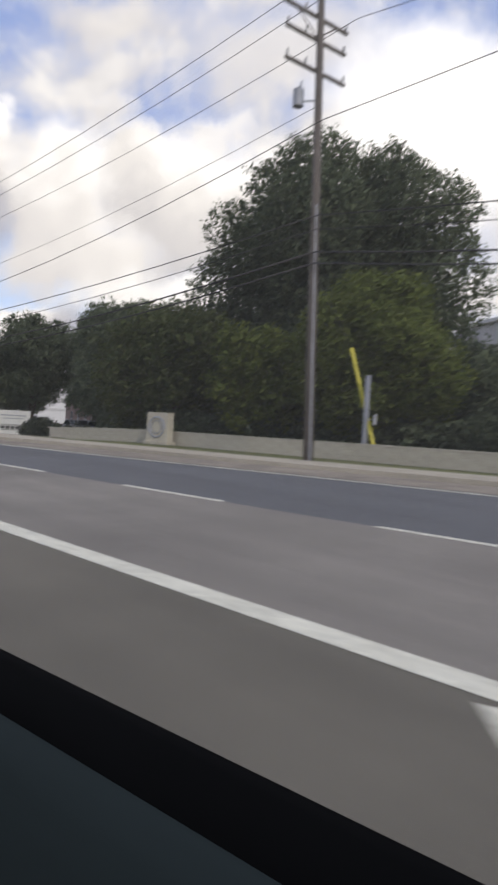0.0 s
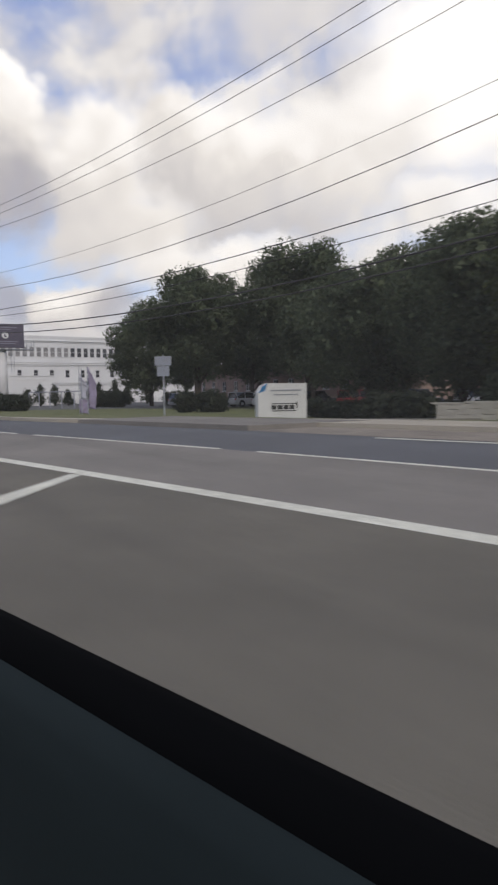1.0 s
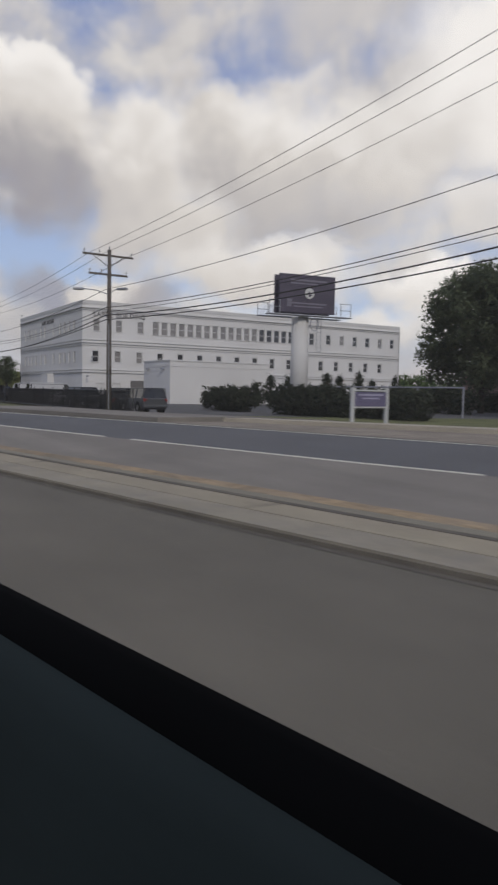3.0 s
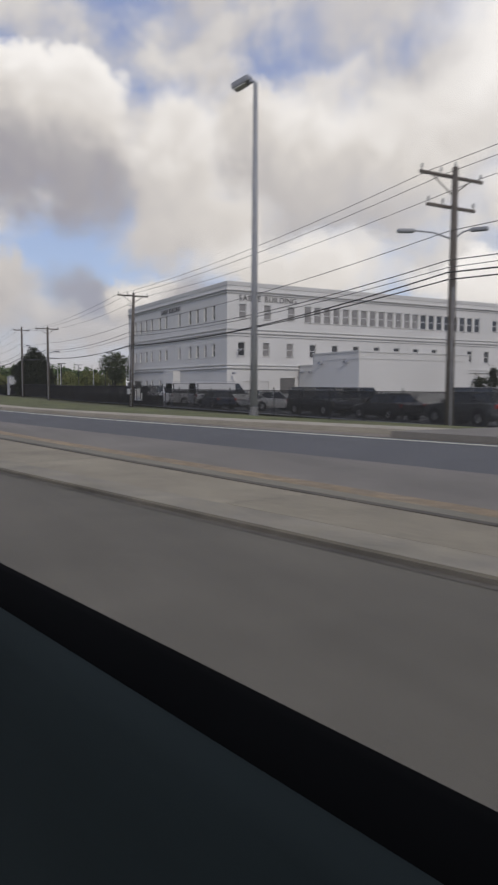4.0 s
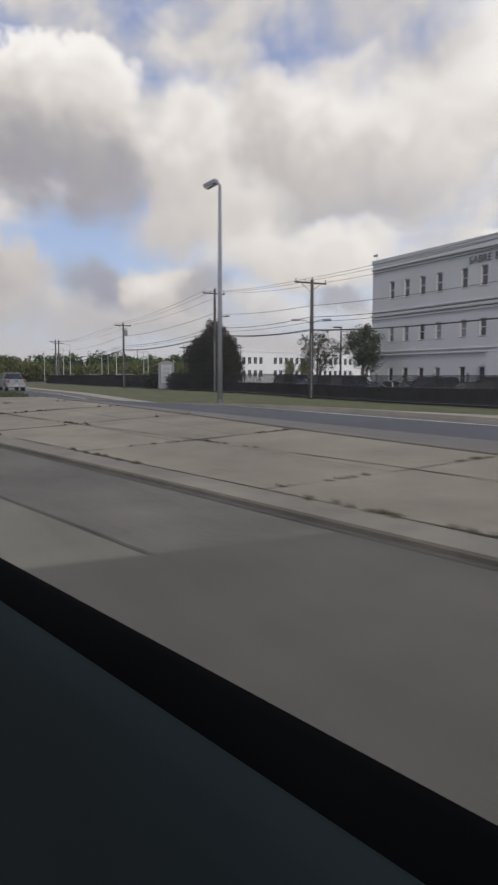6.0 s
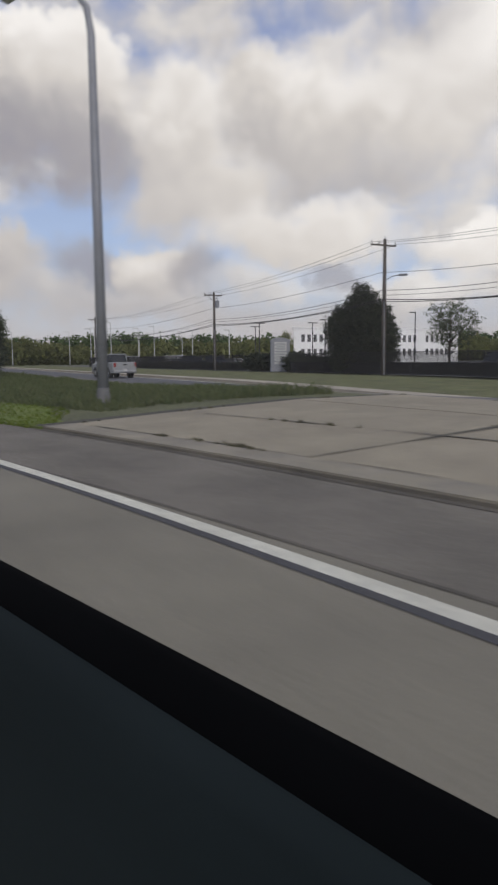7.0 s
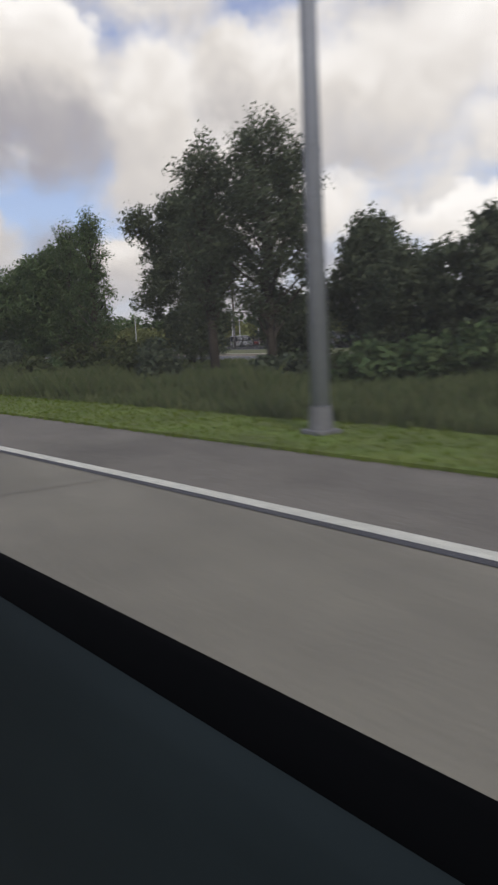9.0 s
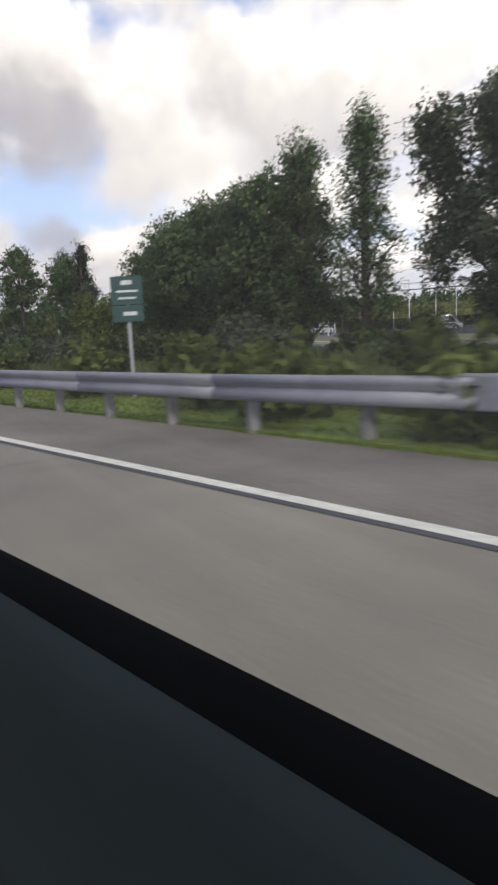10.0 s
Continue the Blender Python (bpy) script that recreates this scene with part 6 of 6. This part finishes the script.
park("van", "white", WHITE, -136.1, 36.9, 90, "white utility van parked tail to the fence")
park("van", "white", WHITE, -141.6, 36.9, 91, "white utility van parked tail to the fence")
park("pickup", "white", WHITE, -146.8, 36.0, 4, "white pickup truck parked behind the fence")
park("suv", "black", BLACK, -152.0, 35.0, 90, "black car parked behind the fence")
for k, (kind, pn, c) in enumerate((("suv", "black", BLACK), ("sedan", "grey", GREY), ("suv", "grey", GREY), ("sedan", "black", BLACK), ("sedan", "white", WHITE), ("suv", "navy", NAVYC),
                                   ("suv", "black", BLACK), ("sedan", "silver", SILVER), ("suv", "black", BLACK))):
    park(kind, pn, c, -158.5 - 3.1 * k - (2 if k > 4 else 0), 35.6 + 0.3 * (k % 2), 88 + 3 * (k % 3), {"white": "white", "silver": "silver", "navy": "dark blue", "grey": "dark grey", "black": "black"}[pn] + " car parked in the row by the fence")
for k, (kind, pn, c) in enumerate((("sedan", "silver", SILVER), ("suv", "black", BLACK), ("sedan", "navy", NAVYC), ("suv", "grey", GREY), ("pickup", "navy", NAVYC), ("sedan", "white", WHITE), ("suv", "black", BLACK), ("sedan", "silver", SILVER))):
    park(kind, pn, c, -226.0 - 6.2 * k, 38.0 + 2.2 * (k % 2), 60 + 35 * (k % 3), {"white": "white", "silver": "silver", "navy": "dark blue", "grey": "dark grey", "black": "black"}[pn] + " car in the far car park")
for k, (kind, pn, c) in enumerate((("sedan", "white", WHITE), ("suv", "black", BLACK), ("sedan", "silver", SILVER), ("van", "white", WHITE), ("suv", "silver", SILVER), ("sedan", "white", WHITE), ("van", "white", WHITE), ("sedan", "red", REDC))):
    park(kind, pn, c, -262.0 - 9.5 * k, 52 + 9.0 * (k % 3), 20 * k, {"white": "white", "silver": "silver", "red": "red", "black": "black"}[pn] + (" van" if kind == "van" else " car") + " in the distant car park")
for x, y, pn, c, tn in ((-72, 68, "silver", SILVER, 80), (-66, 69, "black", BLACK, 85), (-82, 71, "white", WHITE, 95), (-60.5, 70, "red", REDC, 88), (-88, 66, "silver", SILVER, 100), (-47, 71, "white", WHITE, 80), (-53, 70, "navy", NAVYC, 86)):
    park("suv", pn, c, x, y, tn, {"white": "white", "silver": "silver", "red": "red", "black": "black", "navy": "dark blue"}[pn] + " car parked before the brick building")

# ---------------------------------------------------------------- trees, hedges and brush
def leaf_sheet(name, c, out, size, r, material):
    """One mesh of small folded leaves at the points c; their shading leans along out, so that a crown is lit as a soft mass."""
    count = len(c)
    a = r.normal(size=(count, 3))
    a /= np.linalg.norm(a, axis=1, keepdims=True)
    b = np.cross(a, r.normal(size=(count, 3)))
    b /= np.linalg.norm(b, axis=1, keepdims=True)
    s = size * (0.6 + 0.8 * r.random((count, 1)))
    fold = np.cross(a, b) * s * 0.25
    v = np.stack([c - a * s, c + b * s * 0.55 + fold, c + a * s, c - b * s * 0.55 + fold], 1).reshape(-1, 3)
    me = bpy.data.meshes.new(name)
    me.from_pydata(v.tolist(), [], np.arange(4 * count).reshape(-1, 4).tolist())
    me.polygons.foreach_set("use_smooth", [True] * count)
    n = out + 0.42 * r.normal(size=(count, 3)) + np.array((0, 0, 0.25))
    n /= np.linalg.norm(n, axis=1, keepdims=True)
    me.normals_split_custom_set_from_vertices(np.repeat(n, 4, 0).tolist())
    me.materials.append(material)
    return me


def leaf_mesh(name, lobes, count, size, seed, material, shell=0.55, core=0.25, tuft=0.0, per=18, stray=0.10):
    """A crown of small leaves in overlapping lobes (x, y, z, rx, rz): twig tufts over their skin, with stray tips, and a share of larger leaves in the core."""
    r = np.random.default_rng(seed)
    L = np.array(lobes, float)
    area = L[:, 3] * (L[:, 3] + L[:, 4])
    inner = int(count * core)
    tufts = max(1, (count - inner) // per)

    def spread(n, lo, hi, weight):
        pick = r.choice(len(lobes), n, p=weight / weight.sum())
        d = r.normal(size=(n, 3))
        d /= np.linalg.norm(d, axis=1, keepdims=True)
        rad = lo + (hi - lo) * r.random((n, 1)) ** 0.7
        return L[pick, :3] + d * rad * L[pick][:, [3, 3, 4]], d, L[pick, 3:4]

    c, d, wide = spread(tufts * (4 if core else 1), shell if core else 0.12, 1.0, area)
    if core:
        # keep the tufts on the outside of the whole crown
        deep = np.full(len(c), 9.0)
        for l in L:
            deep = np.minimum(deep, np.linalg.norm((c - l[:3]) / l[[3, 3, 4]], axis=1))
        keep = np.argsort(-(deep + 0.25 * r.random(len(c))))[:tufts]
        c, d, wide = c[keep], d[keep], wide[keep]
    tip = np.where(r.random((tufts, 1)) < stray, 0.20 * r.random((tufts, 1)), 0.0)
    wide = np.minimum(wide, 1.5)
    c = c + d * tip * wide
    c[:, 2] += (tip * wide)[:, 0] * 0.4
    spot = tuft or size * 2.6
    at = np.repeat(c, per, 0) + r.normal(size=(tufts * per, 3)) * np.repeat(0.45 + 0.55 * r.random((tufts, 1)), per, 0) * spot * np.array((1, 1, 0.75))
    at += np.repeat(d, per, 0) * r.random((tufts * per, 1)) * spot * 0.9
    out = np.repeat(d, per, 0)
    wide = np.full((len(at), 1), size)
    if inner:
        ci, di, _ = spread(inner, 0.15, 0.86, area * L[:, 4])
        at, out, wide = np.concatenate([at, ci]), np.concatenate([out, di]), np.concatenate([wide, np.full((inner, 1), size * 1.9)])
    return leaf_sheet(name, at, out, wide, r, material)


def lobes_for(h, rad, base, seed, count=11, shape="round", puff=1.0):
    r = random.Random(seed)
    out = []
    for k in range(count):
        u = (k + 0.5) / count
        z = base + (h - base) * (0.12 + 0.80 * u)
        if shape == "round":
            w = rad * math.sin(math.pi * (0.16 + 0.68 * u)) ** 0.8
        elif shape == "drop":
            w = rad * min(1.0, 0.72 + u) * (1.0 - u ** 2.0) ** 0.85 + 0.12
        elif shape == "tall":
            w = rad * (1.0 - 0.65 * u)
        else:
            w = rad * (1.05 - 0.95 * u)
        a = 2.4 * k + r.uniform(-0.4, 0.4)
        o = w * r.uniform(0.30, 0.80)
        lr = max(0.35, w * puff * r.uniform(0.28, 0.52))
        out.append((o * math.cos(a), o * math.sin(a), z, lr, lr * r.uniform(0.7, 1.0)))
    out.append((0, 0, h - 0.16 * (h - base), rad * (0.34 if shape == "round" else 0.2), 0.16 * (h - base)))
    return out


def tree(x, y, h, rad, base, seed, material, label, leaves=5200, size=0.34, shape="round", trunk=None, name="tree", lobes=11, shell=0.5, group="", puff=1.0):
    z0 = ground_z(x, y)
    ob = thing(name, x, y, z0, label, "tree", group)
    r = random.Random(seed)
    hh = h - z0
    lo = lobes_for(hh, rad, base, seed, int(lobes * (1.0 if shape in ("drop", "tall", "cone") else 1.7)), shape, puff)
    t = trunk or max(0.09, hh * 0.018)
    bm = bmesh.new()
    bend = (r.uniform(-0.3, 0.3), r.uniform(-0.3, 0.3))
    bent(bm, [(0, 0, -0.15), (bend[0] * 0.4, bend[1] * 0.4, hh * 0.3), (bend[0], bend[1], hh * 0.62), (bend[0] * 0.6, bend[1] * 0.6, hh * 0.9)], [t * 1.25, t, t * 0.6, t * 0.18], 8)
    part("trunk", bm, BARK, ob, smooth=True)
    airy = shell <= 0.3
    for k, l in enumerate(lo[:-1]):
        if k % 3 and not airy:
            continue
        bm = bmesh.new()
        s = min(hh * (0.86 if airy else 0.6), max(base * 0.7, l[2] - rad * 0.55))
        a = Vector((bend[0] * s / hh, bend[1] * s / hh, s))
        b = Vector(l[:3])
        bent(bm, [a, a.lerp(b, 0.5) + Vector((0, 0, -0.15)), b, b + (b - a).normalized() * l[3] * 0.8 + Vector((0, 0, l[4] * 0.4))], [t * 0.4, t * 0.26, t * 0.14, t * 0.05], 6)
        part("limb", bm, BARK, ob, smooth=True)
    crown = new("crown", leaf_mesh("crown", lo, int(leaves * (6.0 if airy else 3.8)), size * (0.36 if airy else 0.38), seed, material, shell, 0.0 if airy else 0.3, 0.26 if airy else 0.0, 16))
    crown.parent = ob
    return ob


# oaks along the lawn
tree(-18.3, 58.1, 19.8, 9.0, 1.5, 21, LEAF_DARK, "huge dense dark green shade tree", 34000, 0.28, lobes=28, trunk=0.45, shell=0.66, puff=0.92)
tree(-8.4, 50.6, 9.0, 4.1, 0.8, 22, LEAF_YELLOW, "lower yellow-green tree behind the stone wall", 13000, 0.23, lobes=14)
tree(-14.6, 49.8, 6.8, 3.4, 0.5, 23, LEAF_YELLOW, "lower yellow-green tree behind the stone wall", 4200, 0.28)
tree(-23.5, 49.5, 8.6, 5.0, 0.8, 24, LEAF_BRUSH, "rounded green tree behind the stone wall", 6000, 0.30)
tree(-29.5, 51.5, 9.8, 5.0, 1.2, 25, LEAF_DARK, "rounded dark green oak beside the driveway", 6500, 0.33, lobes=13)
tree(-36.0, 55.0, 10.6, 4.8, 0.8, 26, LEAF_DARK, "rounded dark green oak beside the driveway", 5200, 0.33)
tree(-47.5, 58.5, 10.6, 5.4, 1.2, 27, LEAF_DARK, "broad dark green oak on the lawn", 6500, 0.34, lobes=13)
tree(-69.8, 71.2, 17.4, 7.0, 3.2, 28, LEAF_DARK, "broad dark green oak on the lawn", 13000, 0.36, lobes=18, trunk=0.38)
tree(-78.9, 62.3, 15.3, 5.9, 2.8, 29, LEAF_DARK, "broad dark green oak on the lawn", 10000, 0.36, lobes=16, trunk=0.32)
tree(-102.0, 68.0, 13.8, 6.1, 1.8, 30, LEAF_DARK, "rounded green tree before the white building", 8000, 0.38, lobes=14)
tree(-82.0, 84.0, 14.5, 6.5, 2.5, 101, LEAF_DARK, "dark green oak behind the car park", 5000, 0.42)
tree(-58.0, 74.0, 15.5, 6.2, 2.8, 102, LEAF_DARK, "dark green oak behind the lawn", 6500, 0.38, trunk=0.3)
tree(-40.0, 62.0, 11.6, 5.6, 1.6, 103, LEAF_DARK, "dark green oak behind the driveway", 5200, 0.36)
tree(-30.5, 58.5, 11.0, 5.0, 1.0, 104, LEAF_DARK, "dark green oak behind the stone wall", 5200, 0.34)
tree(-63.5, 66.5, 12.0, 4.6, 2.2, 105, LEAF_DARK, "dark green oak on the lawn", 5200, 0.36)
tree(-88.0, 76.0, 13.6, 5.2, 2.4, 106, LEAF_DARK, "dark green oak behind the car park", 5000, 0.4)
tree(-89.0, 66.5, 9.6, 2.2, 1.5, 31, LEAF_DARK, "small dark tree beside the car park", 3600, 0.3)
tree(2.0, 52.0, 3.9, 3.9, 0.3, 33, LEAF_DARK, "dark green shrub behind the stone wall", 4600, 0.28)
tree(-5.6, 57.5, 6.2, 3.6, 0.2, 40, LEAF_DARK, "dark green shrub behind the stone wall", 4600, 0.28)
tree(-10.5, 58.5, 4.4, 3.2, 0.2, 58, LEAF_DARK, "dark green shrub behind the stone wall", 3600, 0.26)
tree(-15.5, 59.5, 4.4, 3.2, 0.2, 59, LEAF_DARK, "dark green shrub behind the stone wall", 3600, 0.26)
tree(9.0, 54.0, 4.8, 4.2, 0.3, 39, LEAF_DARK, "dark green shrub behind the stone wall", 4600, 0.28)
# small trees by the car park
tree(-183.6, 42.3, 6.9, 2.2, 2.0, 34, LEAF_DARK, "small open-crowned tree beside the white building", 1500, 0.24, lobes=9, shell=0.2)
tree(-213.3, 56.0, 8.2, 3.7, 2.2, 35, LEAF_DARK, "small open-crowned tree in the car park", 1100, 0.26, lobes=10, shell=0.2)
tree(-201.3, 33.9, 8.4, 3.5, 0.0, 36, LEAF_CONE, "dense dark teardrop-shaped evergreen by the fence", 14000, 0.22, shape="drop", name="evergreen", lobes=60, shell=0.6, puff=1.15)
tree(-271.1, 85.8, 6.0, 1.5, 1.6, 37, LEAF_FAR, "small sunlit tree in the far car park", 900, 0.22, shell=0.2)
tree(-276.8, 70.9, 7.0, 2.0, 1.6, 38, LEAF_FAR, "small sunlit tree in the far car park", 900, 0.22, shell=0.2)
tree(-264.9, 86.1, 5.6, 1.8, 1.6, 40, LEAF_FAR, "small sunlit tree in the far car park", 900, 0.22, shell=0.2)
# woods beside the ramp
tree(-218.5, -1.5, 10.1, 2.7, 1.4, 41, LEAF_DARK, "tall open-crowned tree at the wood's edge", 4600, 0.19, lobes=26, shell=0.25, puff=0.62, group="trees by the ramp")
tree(-220.7, -3.0, 9.7, 1.7, 1.4, 42, LEAF_DARK, "young green tree at the wood's edge", 2100, 0.19, lobes=22, shell=0.3, puff=0.6, group="trees by the ramp")
tree(-217.2, 2.6, 6.4, 2.0, 0.5, 43, LEAF_DARK, "dark bushy tree at the wood's edge", 2800, 0.22, group="trees by the ramp")
tree(-210.6, 2.3, 5.5, 2.1, 0.4, 44, LEAF_DARK, "dark bushy tree at the wood's edge", 2800, 0.22, group="trees by the ramp")
tree(-213.8, 1.4, 4.6, 1.9, 0.3, 45, LEAF_DARK, "dark bushy tree at the wood's edge", 2600, 0.22, group="trees by the ramp")
tree(-238.3, 4.0, 11.5, 4.8, 1.2, 46, LEAF_DARK, "dark green tree at the wood's edge", 8500, 0.22, lobes=20, puff=0.64, group="trees by the ramp")
tree(-240.2, -2.0, 10.3, 1.9, 0.8, 47, LEAF_MID, "slender open tree with upright branches", 1900, 0.20, shape="tall", lobes=46, shell=0.15, puff=0.46, group="trees by the ramp")
tree(-244.3, -2.2, 10.3, 2.6, 0.6, 48, LEAF_MID, "slender open tree with upright branches", 2900, 0.20, shape="tall", lobes=50, shell=0.2, puff=0.55, group="trees by the ramp")
tree(-247.5, -2.4, 8.9, 3.6, 0.4, 49, LEAF_MID, "broad bushy green tree at the wood's edge", 6500, 0.24, lobes=14, group="trees by the ramp")
tree(-251.6, -3.6, 8.4, 3.4, 0.3, 50, LEAF_MID, "broad bushy green tree at the wood's edge", 6000, 0.24, lobes=14, group="trees by the ramp")
tree(-256.6, -4.2, 6.9, 2.8, 0.3, 51, LEAF_MID, "bushy green tree at the wood's edge", 4200, 0.24, group="trees by the ramp")
tree(-275.0, -3.2, 9.2, 2.2, 0.4, 52, LEAF_CONE, "dark conifer among the bushes", 2600, 0.24, shape="cone", lobes=12, name="conifer", group="trees by the ramp")
tree(-284.0, -2.0, 9.6, 3.0, 0.4, 53, LEAF_MID, "green tree among the bushes", 2600, 0.28, group="trees by the ramp")
tree(-292.0, -4.5, 11.0, 3.0, 0.6, 54, LEAF_MID, "green tree among the bushes", 2800, 0.3, group="trees by the ramp")
tree(-236.5, 3.8, 4.2, 2.4, 0.2, 55, LEAF_DARK, "low dark bush under the trees", 2400, 0.22, name="bush", group="trees by the ramp")
tree(-226.0, 4.4, 3.8, 2.4, 0.2, 56, LEAF_DARK, "low dark bush under the trees", 2400, 0.22, name="bush", group="trees by the ramp")
tree(-266.5, -4.0, 4.2, 3.2, 0.1, 57, LEAF_YELLOW, "low yellow-green bush behind the guard rail", 2600, 0.24, name="bush", group="trees by the ramp")


def hedge(x0, x1, y0, y1, h, seed, label, count=3600, material=None, name="hedge", wild=0.0):
    xc, yc = (x0 + x1) / 2, (y0 + y1) / 2
    ob = thing(name, xc, yc, ground_z(xc, yc), label, "hedge")
    r = random.Random(seed)
    n = max(2, int(abs(x1 - x0) / (h * 0.7)))
    lobes = []
    for k in range(n):
        x = (x1 - x0) * ((k + 0.5) / n - 0.5)
        lobes.append((x, (y1 - y0) * ((k + 0.5) / n - 0.5) + r.uniform(-0.2, 0.2), h * (0.5 - 0.25 * wild * r.random()), h * r.uniform(0.55, 0.66) * (1 - 0.45 * wild * r.random()), h * r.uniform(0.46, 0.54) * (1 - 0.4 * wild * r.random())))
    c = new("foliage", leaf_mesh("foliage", lobes, int(count * 1.7), 0.095, seed, material or LEAF_CONE, 0.72, 0.3, 0.16))
    c.parent = ob
    for l in lobes[::2]:
        bm = bmesh.new()
        tube(bm, (l[0], l[1], 0), (l[0], l[1], h * 0.6), 0.05, 0.03, n=5)
        part("stem", bm, BARK, ob)
    return ob


hedge(-93.0, -86.5, 43.5, 44.5, 1.85, 61, "dark clipped hedge beside the driveway", 5200)
hedge(-108.0, -97.4, 61.0, 61.6, 2.2, 62, "dark clipped hedge behind the pipe rail", 6200)
hedge(-110.5, -105.0, 43.4, 43.8, 2.0, 63, "dark clipped hedge by the fence", 5200)
hedge(-100.0, -93.6, 43.5, 44.0, 2.15, 64, "dark clipped hedge by the fence", 6200)
hedge(-105.0, -99.8, 72.2, 73.2, 2.0, 65, "dark hedge at the edge of the car park", 3600)
hedge(-63.4, -60.6, 51.2, 54.2, 1.9, 66, "dark rounded bush on the lawn", 4200, name="bush")
hedge(-45.0, -33.0, 50.0, 51.0, 1.1, 72, "dark shrub bed under the oaks", 5200)
hedge(-262.0, -224.5, 33.6, 33.9, 0.95, 73, "low dark clipped hedge before the far car park", 9000)
hedge(-32.2, -29.0, 44.2, 44.0, 1.25, 67, "dark rounded bush at the end of the stone wall", 3000, name="bush")
for k, (xa, xb, yy, hh) in enumerate(((-28.0, -20.5, 47.6, 2.1), (-21.0, -13.0, 48.6, 1.9), (-13.5, -6.0, 50.0, 1.9), (-6.5, 1.5, 51.0, 1.9), (1.0, 9.0, 52.0, 2.4))):
    hedge(xa, xb, yy, yy + 0.9, hh, 110 + k, "dark shrubs in the shade behind the stone wall", 5200, LEAF_DARK)
hedge(-211.0, -205.5, 33.3, 33.5, 1.5, 68, "dark clipped hedge by the evergreen", 3600)
hedge(-221.0, -217.0, 32.6, 33.2, 1.9, 69, "dark rounded bushes beside the pylon sign", 3600, name="bush")
hedge(-213.4, -211.8, 33.6, 33.8, 2.0, 70, "dark rounded evergreen bush beside the pylon sign", 2000, name="bush")
for k, (yy, hh) in enumerate(((57.0, 3.2), (59.3, 4.1), (61.6, 3.9), (64.0, 2.9), (67.2, 4.6), (69.6, 4.3), (72.4, 4.9), (75.0, 3.8), (78.5, 4.4))):
    tree(-125.0 - 0.5 * (k % 2), yy, hh - 0.5, 1.35, 0.1, 80 + k, LEAF_CONE, "small dark conifer in the row before the white building", 800, 0.17, shape="cone", name="conifer", lobes=34, puff=0.8, group="conifer row")
# undergrowth at the feet of the trees
r = random.Random(77)
for k in range(30):
    xx = -203.0 - 2.05 * k + r.uniform(-0.8, 0.8)
    yy = kerb(xx) + r.uniform(8.5, 13.0)
    hh = r.uniform(0.9, 2.0) if xx > -238 else r.uniform(1.2, 2.6)
    if r.random() < 0.2:
        continue
    hedge(xx - hh * 1.3, xx + hh * 1.3, yy, yy + r.uniform(-1.2, 1.2), hh, 200 + k, "loose green undergrowth bush at the wood's edge", int(1500 * hh), (LEAF_MID, LEAF_BRUSH, LEAF_DARK)[k % 3], name="bush", wild=1.0)
# shrubs poking over the guard rail
for k, (xx, yy, hh) in enumerate(((-222.9, -14.2, 1.35), (-226.6, -14.9, 1.2), (-229.4, -15.0, 1.3), (-234.8, -15.6, 1.5), (-241, -17.0, 1.4))):
    hedge(xx - 0.35, xx + 0.35, yy, yy + 0.1, hh, 90 + k, "yellow-green weeds behind the guard rail", 420, LEAF_YELLOW, name="weed_clump")

# distant woods and the thin lamps of the car parks
vs_l = []
r = random.Random(5)
for k in range(300):
    u = k / 299
    x, y = -455 + 120 * u + r.uniform(-14, 14), -40 + 250 * u + r.uniform(-10, 10)
    h = 4.2 + 4.4 * abs(noise.noise((u * 23, 1.0, 2.0))) * 1.6 + r.uniform(0, 2.2)
    vs_l.append((x, y, h * 0.46, r.uniform(2.4, 4.6), h * 0.5))
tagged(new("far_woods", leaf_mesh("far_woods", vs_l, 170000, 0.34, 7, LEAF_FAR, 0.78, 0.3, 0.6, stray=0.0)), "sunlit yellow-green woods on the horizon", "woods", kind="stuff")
vs_l = []
for k in range(60):
    u = k / 59
    x, y = -520 + 190 * u, -90 + 400 * u + r.uniform(-8, 8)
    vs_l.append((x, y, 5.0, r.uniform(6, 9), r.uniform(4.5, 7.0)))
tagged(new("far_woods", leaf_mesh("far_woods", vs_l, 60000, 0.6, 8, LEAF_MID, 0.75, 0.3, 1.2, stray=0.0)), "darker woods on the horizon", "woods", kind="stuff")


def thin_lamp(x, y, h, label, material, heads=1, reach=1.0):
    ob = thing("lamp_post", x, y, ground_z(x, y), label, "lamp post", "lamp posts of the car parks")
    bm = bmesh.new()
    tube(bm, (0, 0, 0), (0, 0, h), 0.11, 0.07, n=8)
    part("pole", bm, material, ob)
    for s in (-1, 1)[:heads]:
        bm = bmesh.new()
        box(bm, (0.0, s * reach * 0.5, h), (0.3, reach, 0.14), 0.02)
        part("lamp_head", bm, BLACK_METAL if material != SIGN_WHITE else material, ob)


for x, y, h in ((-252, 51, 7.2), (-259, 66, 7.8), (-246, 60, 7.6), (-190, 44, 7.0), (-270, 60, 7.5), (-231, 66, 8.0)):
    thin_lamp(x, y, h, "dark car park lamp with a flat head", BLACK_METAL, 2 if x < -250 else 1)
for x, y, h in ((-302, 41, 9.5), (-322, 42, 9), (-327, 56, 9.5), (-326, 60, 10), (-340, 48, 10), (-331, 70, 9), (-318, 78, 9), (-346, 92, 10), (-350, 20, 10), (-362, 30, 9.5), (-372, 12, 10),
                (-355, 66, 9), (-310, 64, 8.5), (-338, 104, 9), (-300, 88, 8.5), (-368, 48, 10), (-390, 25, 10)):
    thin_lamp(x, y, h, "thin pale distant lamp post", SIGN_WHITE, 1, 1.6)
